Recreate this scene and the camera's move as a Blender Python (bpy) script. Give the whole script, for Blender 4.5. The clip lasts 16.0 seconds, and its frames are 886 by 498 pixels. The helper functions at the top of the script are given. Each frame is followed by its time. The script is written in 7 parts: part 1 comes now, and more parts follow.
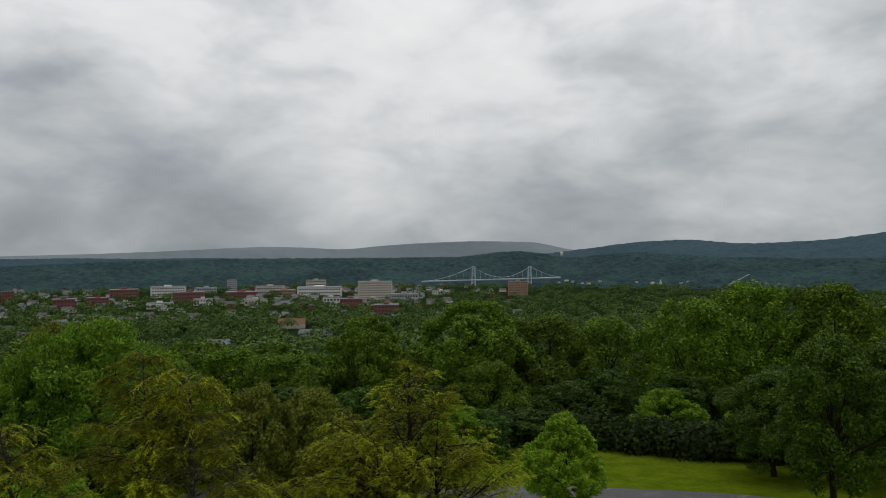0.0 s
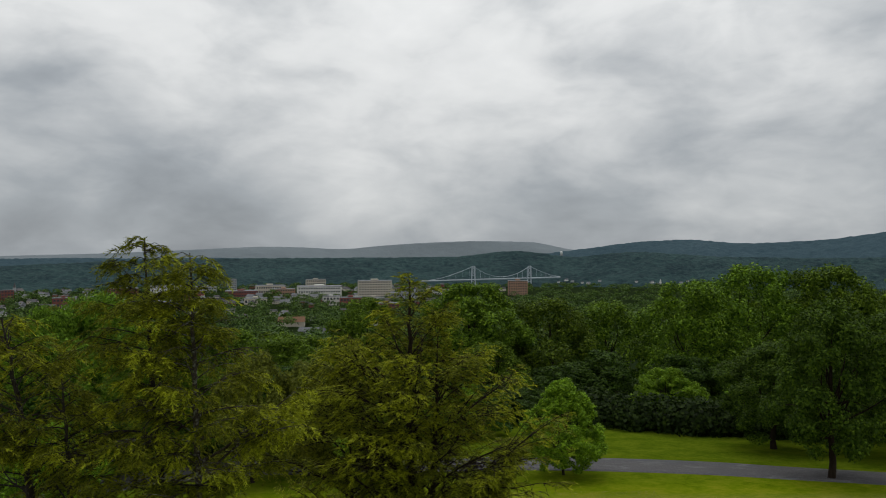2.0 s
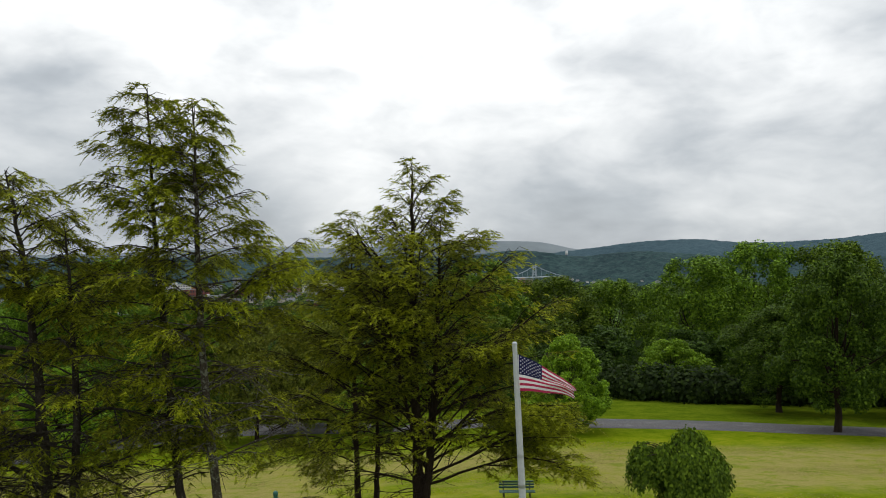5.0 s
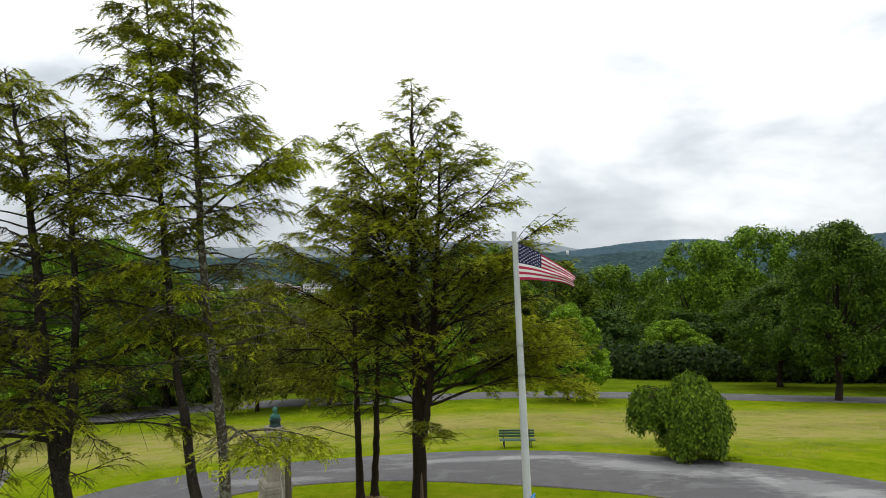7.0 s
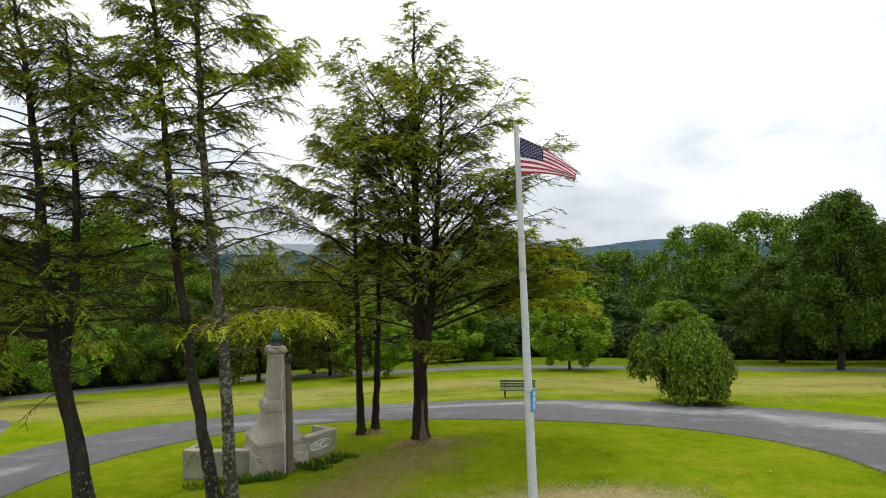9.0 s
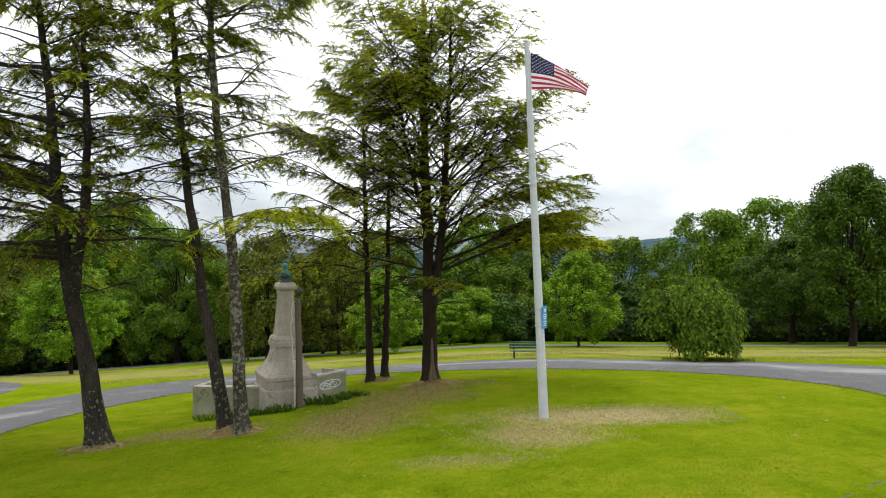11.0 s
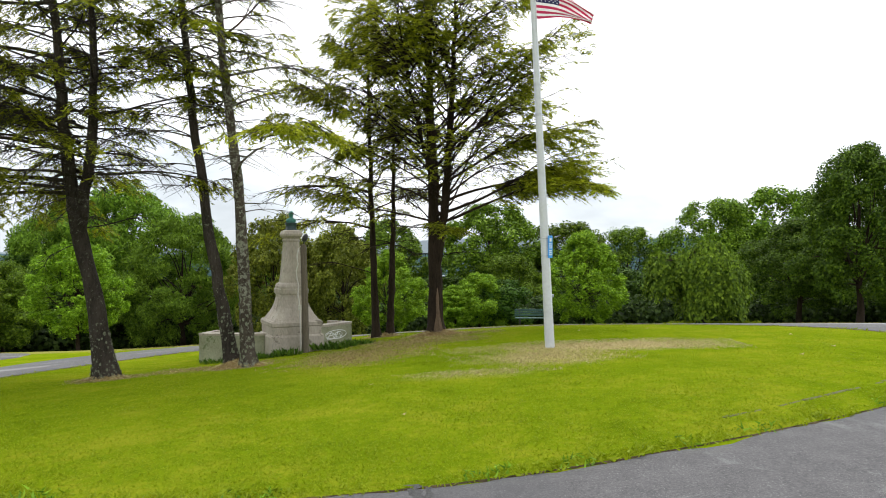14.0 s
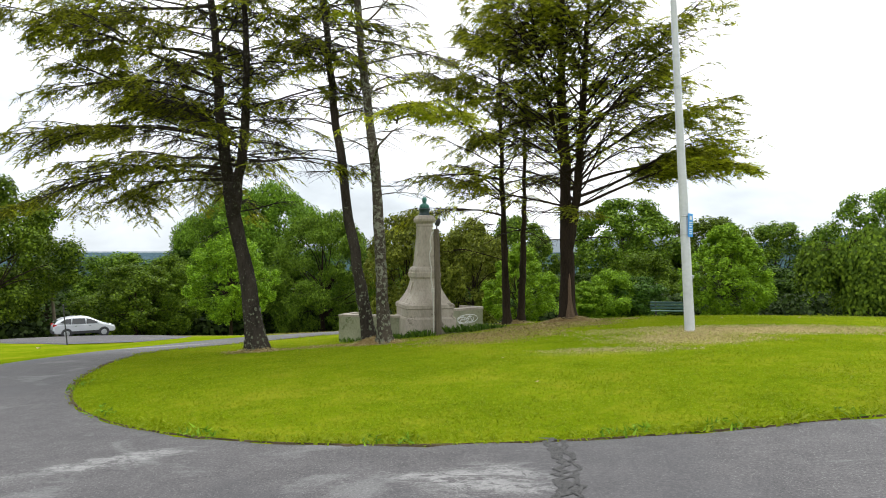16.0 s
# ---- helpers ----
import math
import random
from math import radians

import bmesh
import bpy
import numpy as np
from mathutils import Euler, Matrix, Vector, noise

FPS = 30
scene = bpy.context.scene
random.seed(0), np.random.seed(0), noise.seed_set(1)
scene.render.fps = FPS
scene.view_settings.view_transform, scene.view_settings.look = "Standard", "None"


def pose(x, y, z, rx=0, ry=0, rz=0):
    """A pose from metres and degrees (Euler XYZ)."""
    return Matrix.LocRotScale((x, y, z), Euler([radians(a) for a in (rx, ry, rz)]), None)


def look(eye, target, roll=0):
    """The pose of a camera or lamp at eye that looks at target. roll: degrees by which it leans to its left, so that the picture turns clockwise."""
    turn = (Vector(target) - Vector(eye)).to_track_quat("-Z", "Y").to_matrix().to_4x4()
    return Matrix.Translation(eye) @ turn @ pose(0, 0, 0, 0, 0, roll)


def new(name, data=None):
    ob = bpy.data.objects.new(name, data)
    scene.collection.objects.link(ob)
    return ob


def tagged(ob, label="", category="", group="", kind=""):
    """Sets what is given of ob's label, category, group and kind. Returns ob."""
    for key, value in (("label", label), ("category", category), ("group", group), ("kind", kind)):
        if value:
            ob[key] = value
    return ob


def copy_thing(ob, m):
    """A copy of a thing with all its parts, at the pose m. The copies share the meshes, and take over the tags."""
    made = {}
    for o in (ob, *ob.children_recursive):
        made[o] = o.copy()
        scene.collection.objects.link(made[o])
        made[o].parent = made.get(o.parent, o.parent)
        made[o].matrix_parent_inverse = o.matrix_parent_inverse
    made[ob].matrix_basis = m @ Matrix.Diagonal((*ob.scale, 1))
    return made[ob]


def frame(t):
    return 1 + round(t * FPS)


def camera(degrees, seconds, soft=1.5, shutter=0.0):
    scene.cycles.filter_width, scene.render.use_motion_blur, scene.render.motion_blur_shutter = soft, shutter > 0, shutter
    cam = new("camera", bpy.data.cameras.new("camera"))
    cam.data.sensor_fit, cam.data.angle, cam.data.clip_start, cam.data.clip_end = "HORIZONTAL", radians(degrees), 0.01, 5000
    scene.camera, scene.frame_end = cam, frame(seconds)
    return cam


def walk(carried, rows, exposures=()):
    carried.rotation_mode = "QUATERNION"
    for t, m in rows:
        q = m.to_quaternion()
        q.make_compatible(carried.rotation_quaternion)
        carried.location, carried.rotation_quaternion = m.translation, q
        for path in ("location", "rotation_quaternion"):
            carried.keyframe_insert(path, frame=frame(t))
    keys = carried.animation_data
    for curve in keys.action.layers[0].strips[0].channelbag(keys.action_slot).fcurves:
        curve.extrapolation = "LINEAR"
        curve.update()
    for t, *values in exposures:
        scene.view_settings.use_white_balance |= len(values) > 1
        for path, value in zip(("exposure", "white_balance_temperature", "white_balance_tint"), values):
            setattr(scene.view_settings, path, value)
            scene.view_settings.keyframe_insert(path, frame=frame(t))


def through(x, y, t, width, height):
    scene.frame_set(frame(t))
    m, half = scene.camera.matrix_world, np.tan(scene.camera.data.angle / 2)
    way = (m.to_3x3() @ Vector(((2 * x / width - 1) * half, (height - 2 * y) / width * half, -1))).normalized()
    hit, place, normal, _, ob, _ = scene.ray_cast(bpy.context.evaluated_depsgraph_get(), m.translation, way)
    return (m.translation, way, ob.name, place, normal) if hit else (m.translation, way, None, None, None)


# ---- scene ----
cam = camera(66.0, 16.0, soft=1.0)
PATH = [
    (0, pose(-0.001, -0.000, 18.965, 90.02, 0.08, 0.65)),
    (0.5, pose(-0.016, -0.014, 18.199, 90.03, 0.08, 0.65)),
    (1, pose(-0.026, -0.030, 17.397, 90.04, 0.07, 0.64)),
    (1.5, pose(-0.030, -0.049, 16.683, 90.05, 0.06, 0.63)),
    (2, pose(-0.029, -0.070, 15.879, 90.05, 0.05, 0.63)),
    (2.5, pose(-0.023, -0.092, 15.152, 90.06, 0.05, 0.64)),
    (3, pose(-0.008, -0.105, 14.452, 90.07, 0.04, 0.76)),
    (3.5, pose(0.007, -0.113, 13.797, 90.07, 0.05, 1.00)),
    (6, pose(0.070, -0.014, 10.323, 90.08, 0.10, 1.06)),
    (6.5, pose(0.068, -0.012, 9.595, 90.11, 0.11, 1.07)),
    (7, pose(0.090, -0.018, 8.935, 90.10, 0.08, 1.13)),
    (7.5, pose(0.099, -0.009, 8.316, 90.04, 0.02, 1.20)),
    (8, pose(0.103, 0.018, 7.646, 89.98, -0.04, 1.24)),
    (8.5, pose(0.108, 0.030, 6.987, 89.96, -0.09, 1.28)),
    (9, pose(0.105, 0.039, 6.300, 89.95, -0.13, 1.29)),
    (9.5, pose(0.099, 0.028, 5.690, 89.94, -0.15, 1.30)),
    (10, pose(0.090, 0.056, 5.071, 89.90, -0.13, 1.48)),
    (12.5, pose(0.017, 0.118, 3.415, 89.85, -0.11, 2.38)),
    (13, pose(0.025, 0.105, 3.087, 89.83, -0.08, 2.38)),
    (13.5, pose(0.036, 0.096, 2.774, 89.86, -0.02, 2.37)),
    (14, pose(0.041, 0.099, 2.455, 89.89, 0.03, 2.38)),
    (14.5, pose(0.045, 0.088, 2.136, 89.93, 0.06, 2.38)),
    (15, pose(0.045, 0.087, 1.946, 89.94, 0.06, 2.40)),
    (15.2, pose(0.045, 0.087, 1.946, 89.94, 0.06, 2.45)),
    (15.5, pose(0.018, 0.078, 1.947, 89.92, 0.04, 4.07)),
    (15.8, pose(0.018, 0.078, 1.947, 89.92, 0.04, 8.50)),
    (16, pose(-0.008, 0.055, 1.950, 89.87, 0.02, 13.23)),
]
EXPO = [(0, -0.42), (1.5, -0.40), (3, -0.32), (3.5, -0.22), (6, 0.33), (7, 0.52), (8, 0.62), (10, 0.74), (12.5, 0.99), (16, 1.07)]
walk(cam, PATH, exposures=EXPO)

# ---- world and sun ----
world = bpy.data.worlds.new("overcast_sky")
scene.world = world
world.use_nodes = True
wn, wl = world.node_tree.nodes, world.node_tree.links
wn.clear()


def wnode(kind, **values):
    n = wn.new(kind)
    for k, v in values.items():
        n.inputs[k.replace("_", " ")].default_value = v
    return n


def wmath(op, a, b=None, c=None):
    n = wn.new("ShaderNodeMath")
    n.operation = op
    for i, v in enumerate((a, b, c)):
        if v is None:
            continue
        if isinstance(v, (int, float)):
            n.inputs[i].default_value = v
        else:
            wl.new(v, n.inputs[i])
    return n.outputs[0]


tex = wn.new("ShaderNodeTexCoord")
sep = wn.new("ShaderNodeSeparateXYZ")
wl.new(tex.outputs["Generated"], sep.inputs[0])
up = wmath("MAXIMUM", sep.outputs[2], 0.0)


def cloud_noise(scale, detail, rough, dist, shift, flat):
    m = wn.new("ShaderNodeMapping")
    m.inputs["Location"].default_value = shift
    m.inputs["Rotation"].default_value = (0.0, radians(-14), 0.0)
    m.inputs["Scale"].default_value = (1.0, 1.0, flat)
    wl.new(tex.outputs["Generated"], m.inputs[0])
    n = wnode("ShaderNodeTexNoise", Scale=scale, Detail=detail, Roughness=rough, Distortion=dist)
    wl.new(m.outputs[0], n.inputs["Vector"])
    return n.outputs["Fac"]


big = cloud_noise(2.2, 2.0, 0.5, 0.4, (5.3, 0.6, 1.2), 1.6)
mid = cloud_noise(5.0, 4.5, 0.5, 0.35, (1.9, 3.3, 0.7), 2.0)
fine = cloud_noise(16.0, 5.0, 0.55, 0.4, (7.7, 2.2, 0.0), 2.2)
# brightness of the cloud deck: thinner towards the hidden sun ahead, thicker to the sides
glow_dir = Vector((0.06, 1.0, 0.42)).normalized()
dot = wn.new("ShaderNodeVectorMath")
dot.operation = "DOT_PRODUCT"
dot.inputs[1].default_value = glow_dir
wl.new(tex.outputs["Generated"], dot.inputs[0])
glow = wmath("POWER", wmath("MAXIMUM", dot.outputs["Value"], 0.0), 9.0)
v = wmath("MULTIPLY_ADD", wmath("SUBTRACT", big, 0.5), 0.30, 0.545)
v = wmath("MULTIPLY_ADD", wmath("SUBTRACT", mid, 0.5), 0.72, v)
v = wmath("MULTIPLY_ADD", wmath("SUBTRACT", fine, 0.5), 0.17, v)
v = wmath("MULTIPLY_ADD", glow, 0.14, v)
# thin and heavy places of the deck: direction, tightness, amount
for lobe_dir, tight, amount in (((-0.48, 1, 0.165), 70, -0.07), ((-0.34, 1, 0.085), 90, -0.07), ((-0.10, 1, 0.10), 130, 0.13), ((0.03, 1, 0.20), 80, 0.09), ((0.27, 1, 0.21), 110, -0.03),
                                ((0.17, 1, 0.07), 160, -0.05), ((0.42, 1, 0.25), 90, 0.06), ((0.6, 1, 0.10), 120, 0.07), ((-0.42, 1, 0.32), 50, 0.12)):
    near = wn.new("ShaderNodeVectorMath")
    near.operation = "DOT_PRODUCT"
    near.inputs[1].default_value = Vector(lobe_dir).normalized()
    wl.new(tex.outputs["Generated"], near.inputs[0])
    v = wmath("MULTIPLY_ADD", wmath("POWER", wmath("MAXIMUM", near.outputs["Value"], 0.0), tight), amount, v)
v = wmath("MAXIMUM", v, 0.16)
# the underside darkens in a band above the skyline, with a thin pale strip right at it
low = wnode("ShaderNodeMapRange", From_Min=0.0, From_Max=0.30, To_Min=0.84, To_Max=1.20)
low.interpolation_type = "SMOOTHSTEP"
wl.new(up, low.inputs[0])
v = wmath("MULTIPLY", v, low.outputs[0])
tone = wn.new("ShaderNodeValToRGB")
tone.color_ramp.elements[0].position, tone.color_ramp.elements[0].color = 0.08, (0.17, 0.19, 0.215, 1)
tone.color_ramp.elements[1].position, tone.color_ramp.elements[1].color = 1.0, (1.30, 1.30, 1.28, 1)
for spot_v, shade in ((0.35, (0.455, 0.490, 0.522, 1)), (0.58, (0.90, 0.915, 0.915, 1))):
    e = tone.color_ramp.elements.new(spot_v)
    e.color = shade
wl.new(wmath("MULTIPLY", v, 0.7), tone.inputs[0])
sky = wn.new("ShaderNodeTexSky")
sky.sky_type, sky.sun_disc = "NISHITA", False
sky.sun_elevation, sky.sun_rotation = radians(66), radians(10)
blend = wn.new("ShaderNodeMix")
blend.data_type, blend.blend_type = "RGBA", "ADD"
blend.inputs["Factor"].default_value = 1.0
dim = wn.new("ShaderNodeMix")
dim.data_type, dim.blend_type = "RGBA", "MULTIPLY"
dim.inputs["Factor"].default_value = 1.0
wl.new(sky.outputs[0], dim.inputs[6])
dim.inputs[7].default_value = (0.004, 0.004, 0.004, 1)
wl.new(tone.outputs[0], blend.inputs[6])
wl.new(dim.outputs[2], blend.inputs[7])
# an overcast sky is about twice as bright overhead as low down
zenith = wnode("ShaderNodeMapRange", From_Min=0.08, From_Max=0.95, To_Min=1.0, To_Max=1.5)
zenith.interpolation_type = "SMOOTHSTEP"
wl.new(up, zenith.inputs[0])
bg = wn.new("ShaderNodeBackground")
wl.new(zenith.outputs[0], bg.inputs["Strength"])
wl.new(blend.outputs[2], bg.inputs[0])
wo = wn.new("ShaderNodeOutputWorld")
wl.new(bg.outputs[0], wo.inputs[0])

sun = new("sun", bpy.data.lights.new("sun", "SUN"))
sun.data.energy, sun.data.angle, sun.data.color = 0.8, radians(28), (1.0, 0.97, 0.92)
sun.matrix_world = look((6, 34, 80), (0, 0, 0))


# ---- materials ----
def material(name):
    m = bpy.data.materials.new(name)
    m.use_nodes = True
    return m, m.node_tree.nodes, m.node_tree.links, m.node_tree.nodes["Principled BSDF"]


def put(node, values):
    for k, v in values.items():
        node.inputs[k].default_value = v
    return node


def noise_node(ns, ls, scale, detail=5.0, rough=0.55, coords="Object", dist=0.0, stretch=None):
    tc = ns.new("ShaderNodeTexCoord")
    n = put(ns.new("ShaderNodeTexNoise"), {"Scale": scale, "Detail": detail, "Roughness": rough, "Distortion": dist})
    if stretch:
        mp = ns.new("ShaderNodeMapping")
        mp.inputs["Scale"].default_value = stretch
        ls.new(tc.outputs[coords], mp.inputs[0])
        ls.new(mp.outputs[0], n.inputs["Vector"])
    else:
        ls.new(tc.outputs[coords], n.inputs["Vector"])
    return n.outputs["Fac"]


def ramp(ns, ls, fac, stops):
    r = ns.new("ShaderNodeValToRGB")
    els = r.color_ramp.elements
    els[0].position, els[0].color = stops[0][0], (*stops[0][1], 1)
    els[1].position, els[1].color = stops[-1][0], (*stops[-1][1], 1)
    for p, c in stops[1:-1]:
        x = els.new(p)
        x.color = (*c, 1)
    ls.new(fac, r.inputs[0])
    return r.outputs[0]


def mix(ns, ls, fac, a, b, kind="MIX"):
    m = ns.new("ShaderNodeMix")
    m.data_type, m.blend_type = "RGBA", kind
    for sock, v in ((m.inputs[0], fac), (m.inputs[6], a), (m.inputs[7], b)):
        if isinstance(v, (int, float)):
            sock.default_value = v
        elif isinstance(v, tuple):
            sock.default_value = (*v, 1)
        else:
            ls.new(v, sock)
    return m.outputs[2]


def calc(ns, ls, op, a, b=None, c=None):
    n = ns.new("ShaderNodeMath")
    n.operation = op
    for i, v in enumerate((a, b, c)):
        if v is None:
            continue
        if isinstance(v, (int, float)):
            n.inputs[i].default_value = v
        else:
            ls.new(v, n.inputs[i])
    return n.outputs[0]


def bump(ns, ls, bsdf, height, strength, distance):
    b = put(ns.new("ShaderNodeBump"), {"Strength": strength, "Distance": distance})
    ls.new(height, b.inputs["Height"])
    ls.new(b.outputs[0], bsdf.inputs["Normal"])


def surface(name, dark, light, scale=4.0, rough=0.8, relief=0.3, depth=0.01, metal=0.0, stretch=None, spots=None, gloss=0.5):
    """A two-scale mottled surface; spots: (colour, noise scale, threshold)."""
    m, ns, ls, p = material(name)
    a = noise_node(ns, ls, scale, 6.0, 0.6, stretch=stretch)
    b = noise_node(ns, ls, scale * 9, 4.0, 0.6, stretch=stretch)
    f = calc(ns, ls, "MULTIPLY_ADD", b, 0.45, calc(ns, ls, "MULTIPLY", a, 0.6))
    col = ramp(ns, ls, f, [(0.30, dark), (0.72, light)])
    if spots:
        s = noise_node(ns, ls, spots[1], 6.0, 0.7)
        s = calc(ns, ls, "MULTIPLY_ADD", calc(ns, ls, "SUBTRACT", noise_node(ns, ls, spots[1] * 0.12, 2.0, 0.5), 0.5), 0.35, s)
        sm = ns.new("ShaderNodeMapRange")
        put(sm, {"From Min": spots[2], "From Max": spots[2] + 0.06})
        ls.new(s, sm.inputs[0])
        col = mix(ns, ls, sm.outputs[0], col, spots[0])
    ls.new(col, p.inputs["Base Color"])
    put(p, {"Roughness": rough, "Metallic": metal, "Specular IOR Level": gloss})
    bump(ns, ls, p, b, relief, depth)
    return m


def leaf_material(name, dark, mid_c, light, through=0.34, tree_shift=0.25):
    """Leaves: each leaf or spray varies, each tree varies a little, light passes through."""
    m, ns, ls, p = material(name)
    geo = ns.new("ShaderNodeNewGeometry")
    col = ramp(ns, ls, geo.outputs["Random Per Island"], [(0.0, tuple(c * 0.65 for c in dark)), (0.5, mid_c), (1.0, tuple(c * 1.3 for c in light))])
    patch = noise_node(ns, ls, 0.45, 3.0, 0.5)
    col = mix(ns, ls, calc(ns, ls, "MULTIPLY", patch, 0.5), col, tuple(c * 0.5 for c in mid_c))
    info = ns.new("ShaderNodeObjectInfo")
    hs = ns.new("ShaderNodeHueSaturation")
    ls.new(calc(ns, ls, "MULTIPLY_ADD", info.outputs["Random"], 0.016 * tree_shift / 0.25, 0.5 - 0.004 * tree_shift / 0.25), hs.inputs["Hue"])
    ls.new(calc(ns, ls, "MULTIPLY_ADD", info.outputs["Random"], tree_shift * 2.0, 1.0 - tree_shift), hs.inputs["Value"])
    ls.new(col, hs.inputs["Color"])
    ls.new(hs.outputs[0], p.inputs["Base Color"])
    put(p, {"Roughness": 0.65, "Specular IOR Level": 0.12})
    tr = ns.new("ShaderNodeBsdfTranslucent")
    ls.new(hs.outputs[0], tr.inputs[0])
    mx = ns.new("ShaderNodeMixShader")
    mx.inputs[0].default_value = through
    ls.new(p.outputs[0], mx.inputs[1])
    ls.new(tr.outputs[0], mx.inputs[2])
    ls.new(mx.outputs[0], ns["Material Output"].inputs[0])
    return m


LEAF_OLIVE = leaf_material("willow_leaves", (0.0737, 0.1487, 0.0131), (0.1417, 0.2549, 0.0172), (0.2267, 0.3682, 0.0262), through=0.30)
LEAF_MAPLE = leaf_material("maple_leaves", (0.0408, 0.0795, 0.0062), (0.1004, 0.1678, 0.0083), (0.1889, 0.2761, 0.0155), through=0.22)
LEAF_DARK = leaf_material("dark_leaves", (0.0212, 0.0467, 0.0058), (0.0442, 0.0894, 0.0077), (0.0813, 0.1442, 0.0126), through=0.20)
LEAF_SHADE = leaf_material("shade_maple_leaves", (0.0266, 0.0564, 0.0058), (0.0586, 0.1096, 0.0074), (0.1108, 0.1754, 0.0123), tree_shift=0.08, through=0.22)
LEAF_LIME = leaf_material("young_leaves", (0.0978, 0.1940, 0.0095), (0.1815, 0.3175, 0.0141), (0.2744, 0.4355, 0.0235), through=0.34, tree_shift=0.1)
LEAF_RUST = leaf_material("rusty_leaves", (0.0720, 0.0888, 0.0120), (0.1416, 0.1560, 0.0168), (0.2100, 0.2280, 0.0264))
# undergrowth leaves: the shade beneath the crowns is put into this dark green
LEAF_SHADED = leaf_material("shaded_shrub_leaves", (0.013, 0.026, 0.005), (0.026, 0.050, 0.007), (0.046, 0.074, 0.010), tree_shift=0.05)
KERB = surface("old_kerb_stone", (0.055, 0.058, 0.024), (0.15, 0.145, 0.075), 7.0, 0.95, 0.5, 0.01, gloss=0.1)
LEAF_WEEP = leaf_material("weeping_leaves", (0.0500, 0.0981, 0.0077), (0.1020, 0.1761, 0.0103), (0.1801, 0.2701, 0.0172), tree_shift=0.05)
NEEDLES = leaf_material("hemlock_sprays", (0.0768, 0.0888, 0.0084), (0.1632, 0.1824, 0.0120), (0.3000, 0.3144, 0.0168), through=0.48, tree_shift=0.1)
TIPS = leaf_material("fresh_hemlock_sprays", (0.26, 0.295, 0.01), (0.37, 0.41, 0.014), (0.43, 0.46, 0.022), through=0.42, tree_shift=0.05)
BLADE = leaf_material("grass_blades", (0.2715, 0.3735, 0.0050), (0.2126, 0.2749, 0.0050), (0.1907, 0.2326, 0.0070), through=0.4, tree_shift=0.02)
PLANT = leaf_material("strappy_leaves", (0.035, 0.080, 0.010), (0.065, 0.130, 0.014), (0.110, 0.190, 0.020), tree_shift=0.02)
WEED = leaf_material("weed_leaves", (0.0750, 0.1650, 0.0120), (0.1350, 0.2700, 0.0160), (0.2250, 0.3750, 0.0240), tree_shift=0.02)
SOIL = surface("edge_soil", (0.035, 0.027, 0.016), (0.12, 0.09, 0.05), 12.0, 1.0, 0.9, 0.02, gloss=0.05)
LITTER = surface("needle_litter", (0.10, 0.065, 0.026), (0.28, 0.195, 0.08), 9.0, 1.0, 0.9, 0.03, gloss=0.05)
BROWN_STRAW = leaf_material("dead_needles", (0.221, 0.161, 0.061), (0.299, 0.221, 0.094), (0.365, 0.288, 0.133), through=0.1, tree_shift=0.02)
STRAW = leaf_material("dry_straw", (0.42, 0.33, 0.15), (0.43, 0.345, 0.17), (0.44, 0.37, 0.20), through=0.15, tree_shift=0.02)
HAY = leaf_material("mown_hay", (0.20, 0.175, 0.045), (0.27, 0.235, 0.07), (0.34, 0.29, 0.10), through=0.15, tree_shift=0.02)
BARK = surface("dark_bark", (0.010, 0.007, 0.005), (0.048, 0.034, 0.024), 3.0, 0.95, 0.9, 0.04, stretch=(1, 1, 0.22), gloss=0.1)
LICHEN = surface("lichen_crust", (0.07, 0.072, 0.045), (0.21, 0.22, 0.155), 12.0, 0.95, 0.4, 0.01, gloss=0.05)
SPLIT_WOOD = surface("split_wood", (0.05, 0.032, 0.02), (0.20, 0.14, 0.09), 4.0, 0.9, 0.9, 0.03, stretch=(5, 5, 0.3), gloss=0.1)
BARK_LICHEN = surface("lichen_bark", (0.008, 0.006, 0.005), (0.066, 0.054, 0.042), 3.5, 0.9, 1.0, 0.06, stretch=(1, 1, 0.3),
                      spots=((0.15, 0.155, 0.105), 13.0, 0.60), gloss=0.12)
BARK_PALE = surface("pale_lichen_bark", (0.012, 0.010, 0.007), (0.10, 0.08, 0.06), 3.5, 0.95, 1.0, 0.04, stretch=(1, 1, 0.3), spots=((0.19, 0.19, 0.145), 9.0, 0.52), gloss=0.12)
STONE = surface("weathered_stone", (0.200, 0.172, 0.136), (0.46, 0.405, 0.335), 2.6, 0.85, 0.3, 0.008, stretch=(1, 1, 0.3), spots=((0.17, 0.145, 0.11), 2.2, 0.60))
STONE_MOSS = surface("mossy_stone", (0.145, 0.15, 0.085), (0.34, 0.335, 0.235), 2.0, 0.9, 0.4, 0.01, spots=((0.13, 0.15, 0.07), 3.0, 0.60))
BRONZE = surface("green_bronze", (0.018, 0.10, 0.085), (0.07, 0.25, 0.20), 9.0, 0.6, 0.2, 0.004)
DARK_BRONZE = surface("dark_bronze", (0.010, 0.024, 0.028), (0.028, 0.060, 0.062), 9.0, 0.5, 0.2, 0.004)
POST_WOOD = surface("grey_timber", (0.048, 0.038, 0.026), (0.16, 0.13, 0.09), 5.0, 0.9, 0.6, 0.01, stretch=(6, 6, 0.3))
POLE_PAINT = surface("pole_paint", (0.40, 0.41, 0.43), (0.55, 0.56, 0.58), 1.5, 0.45, 0.08, 0.002)
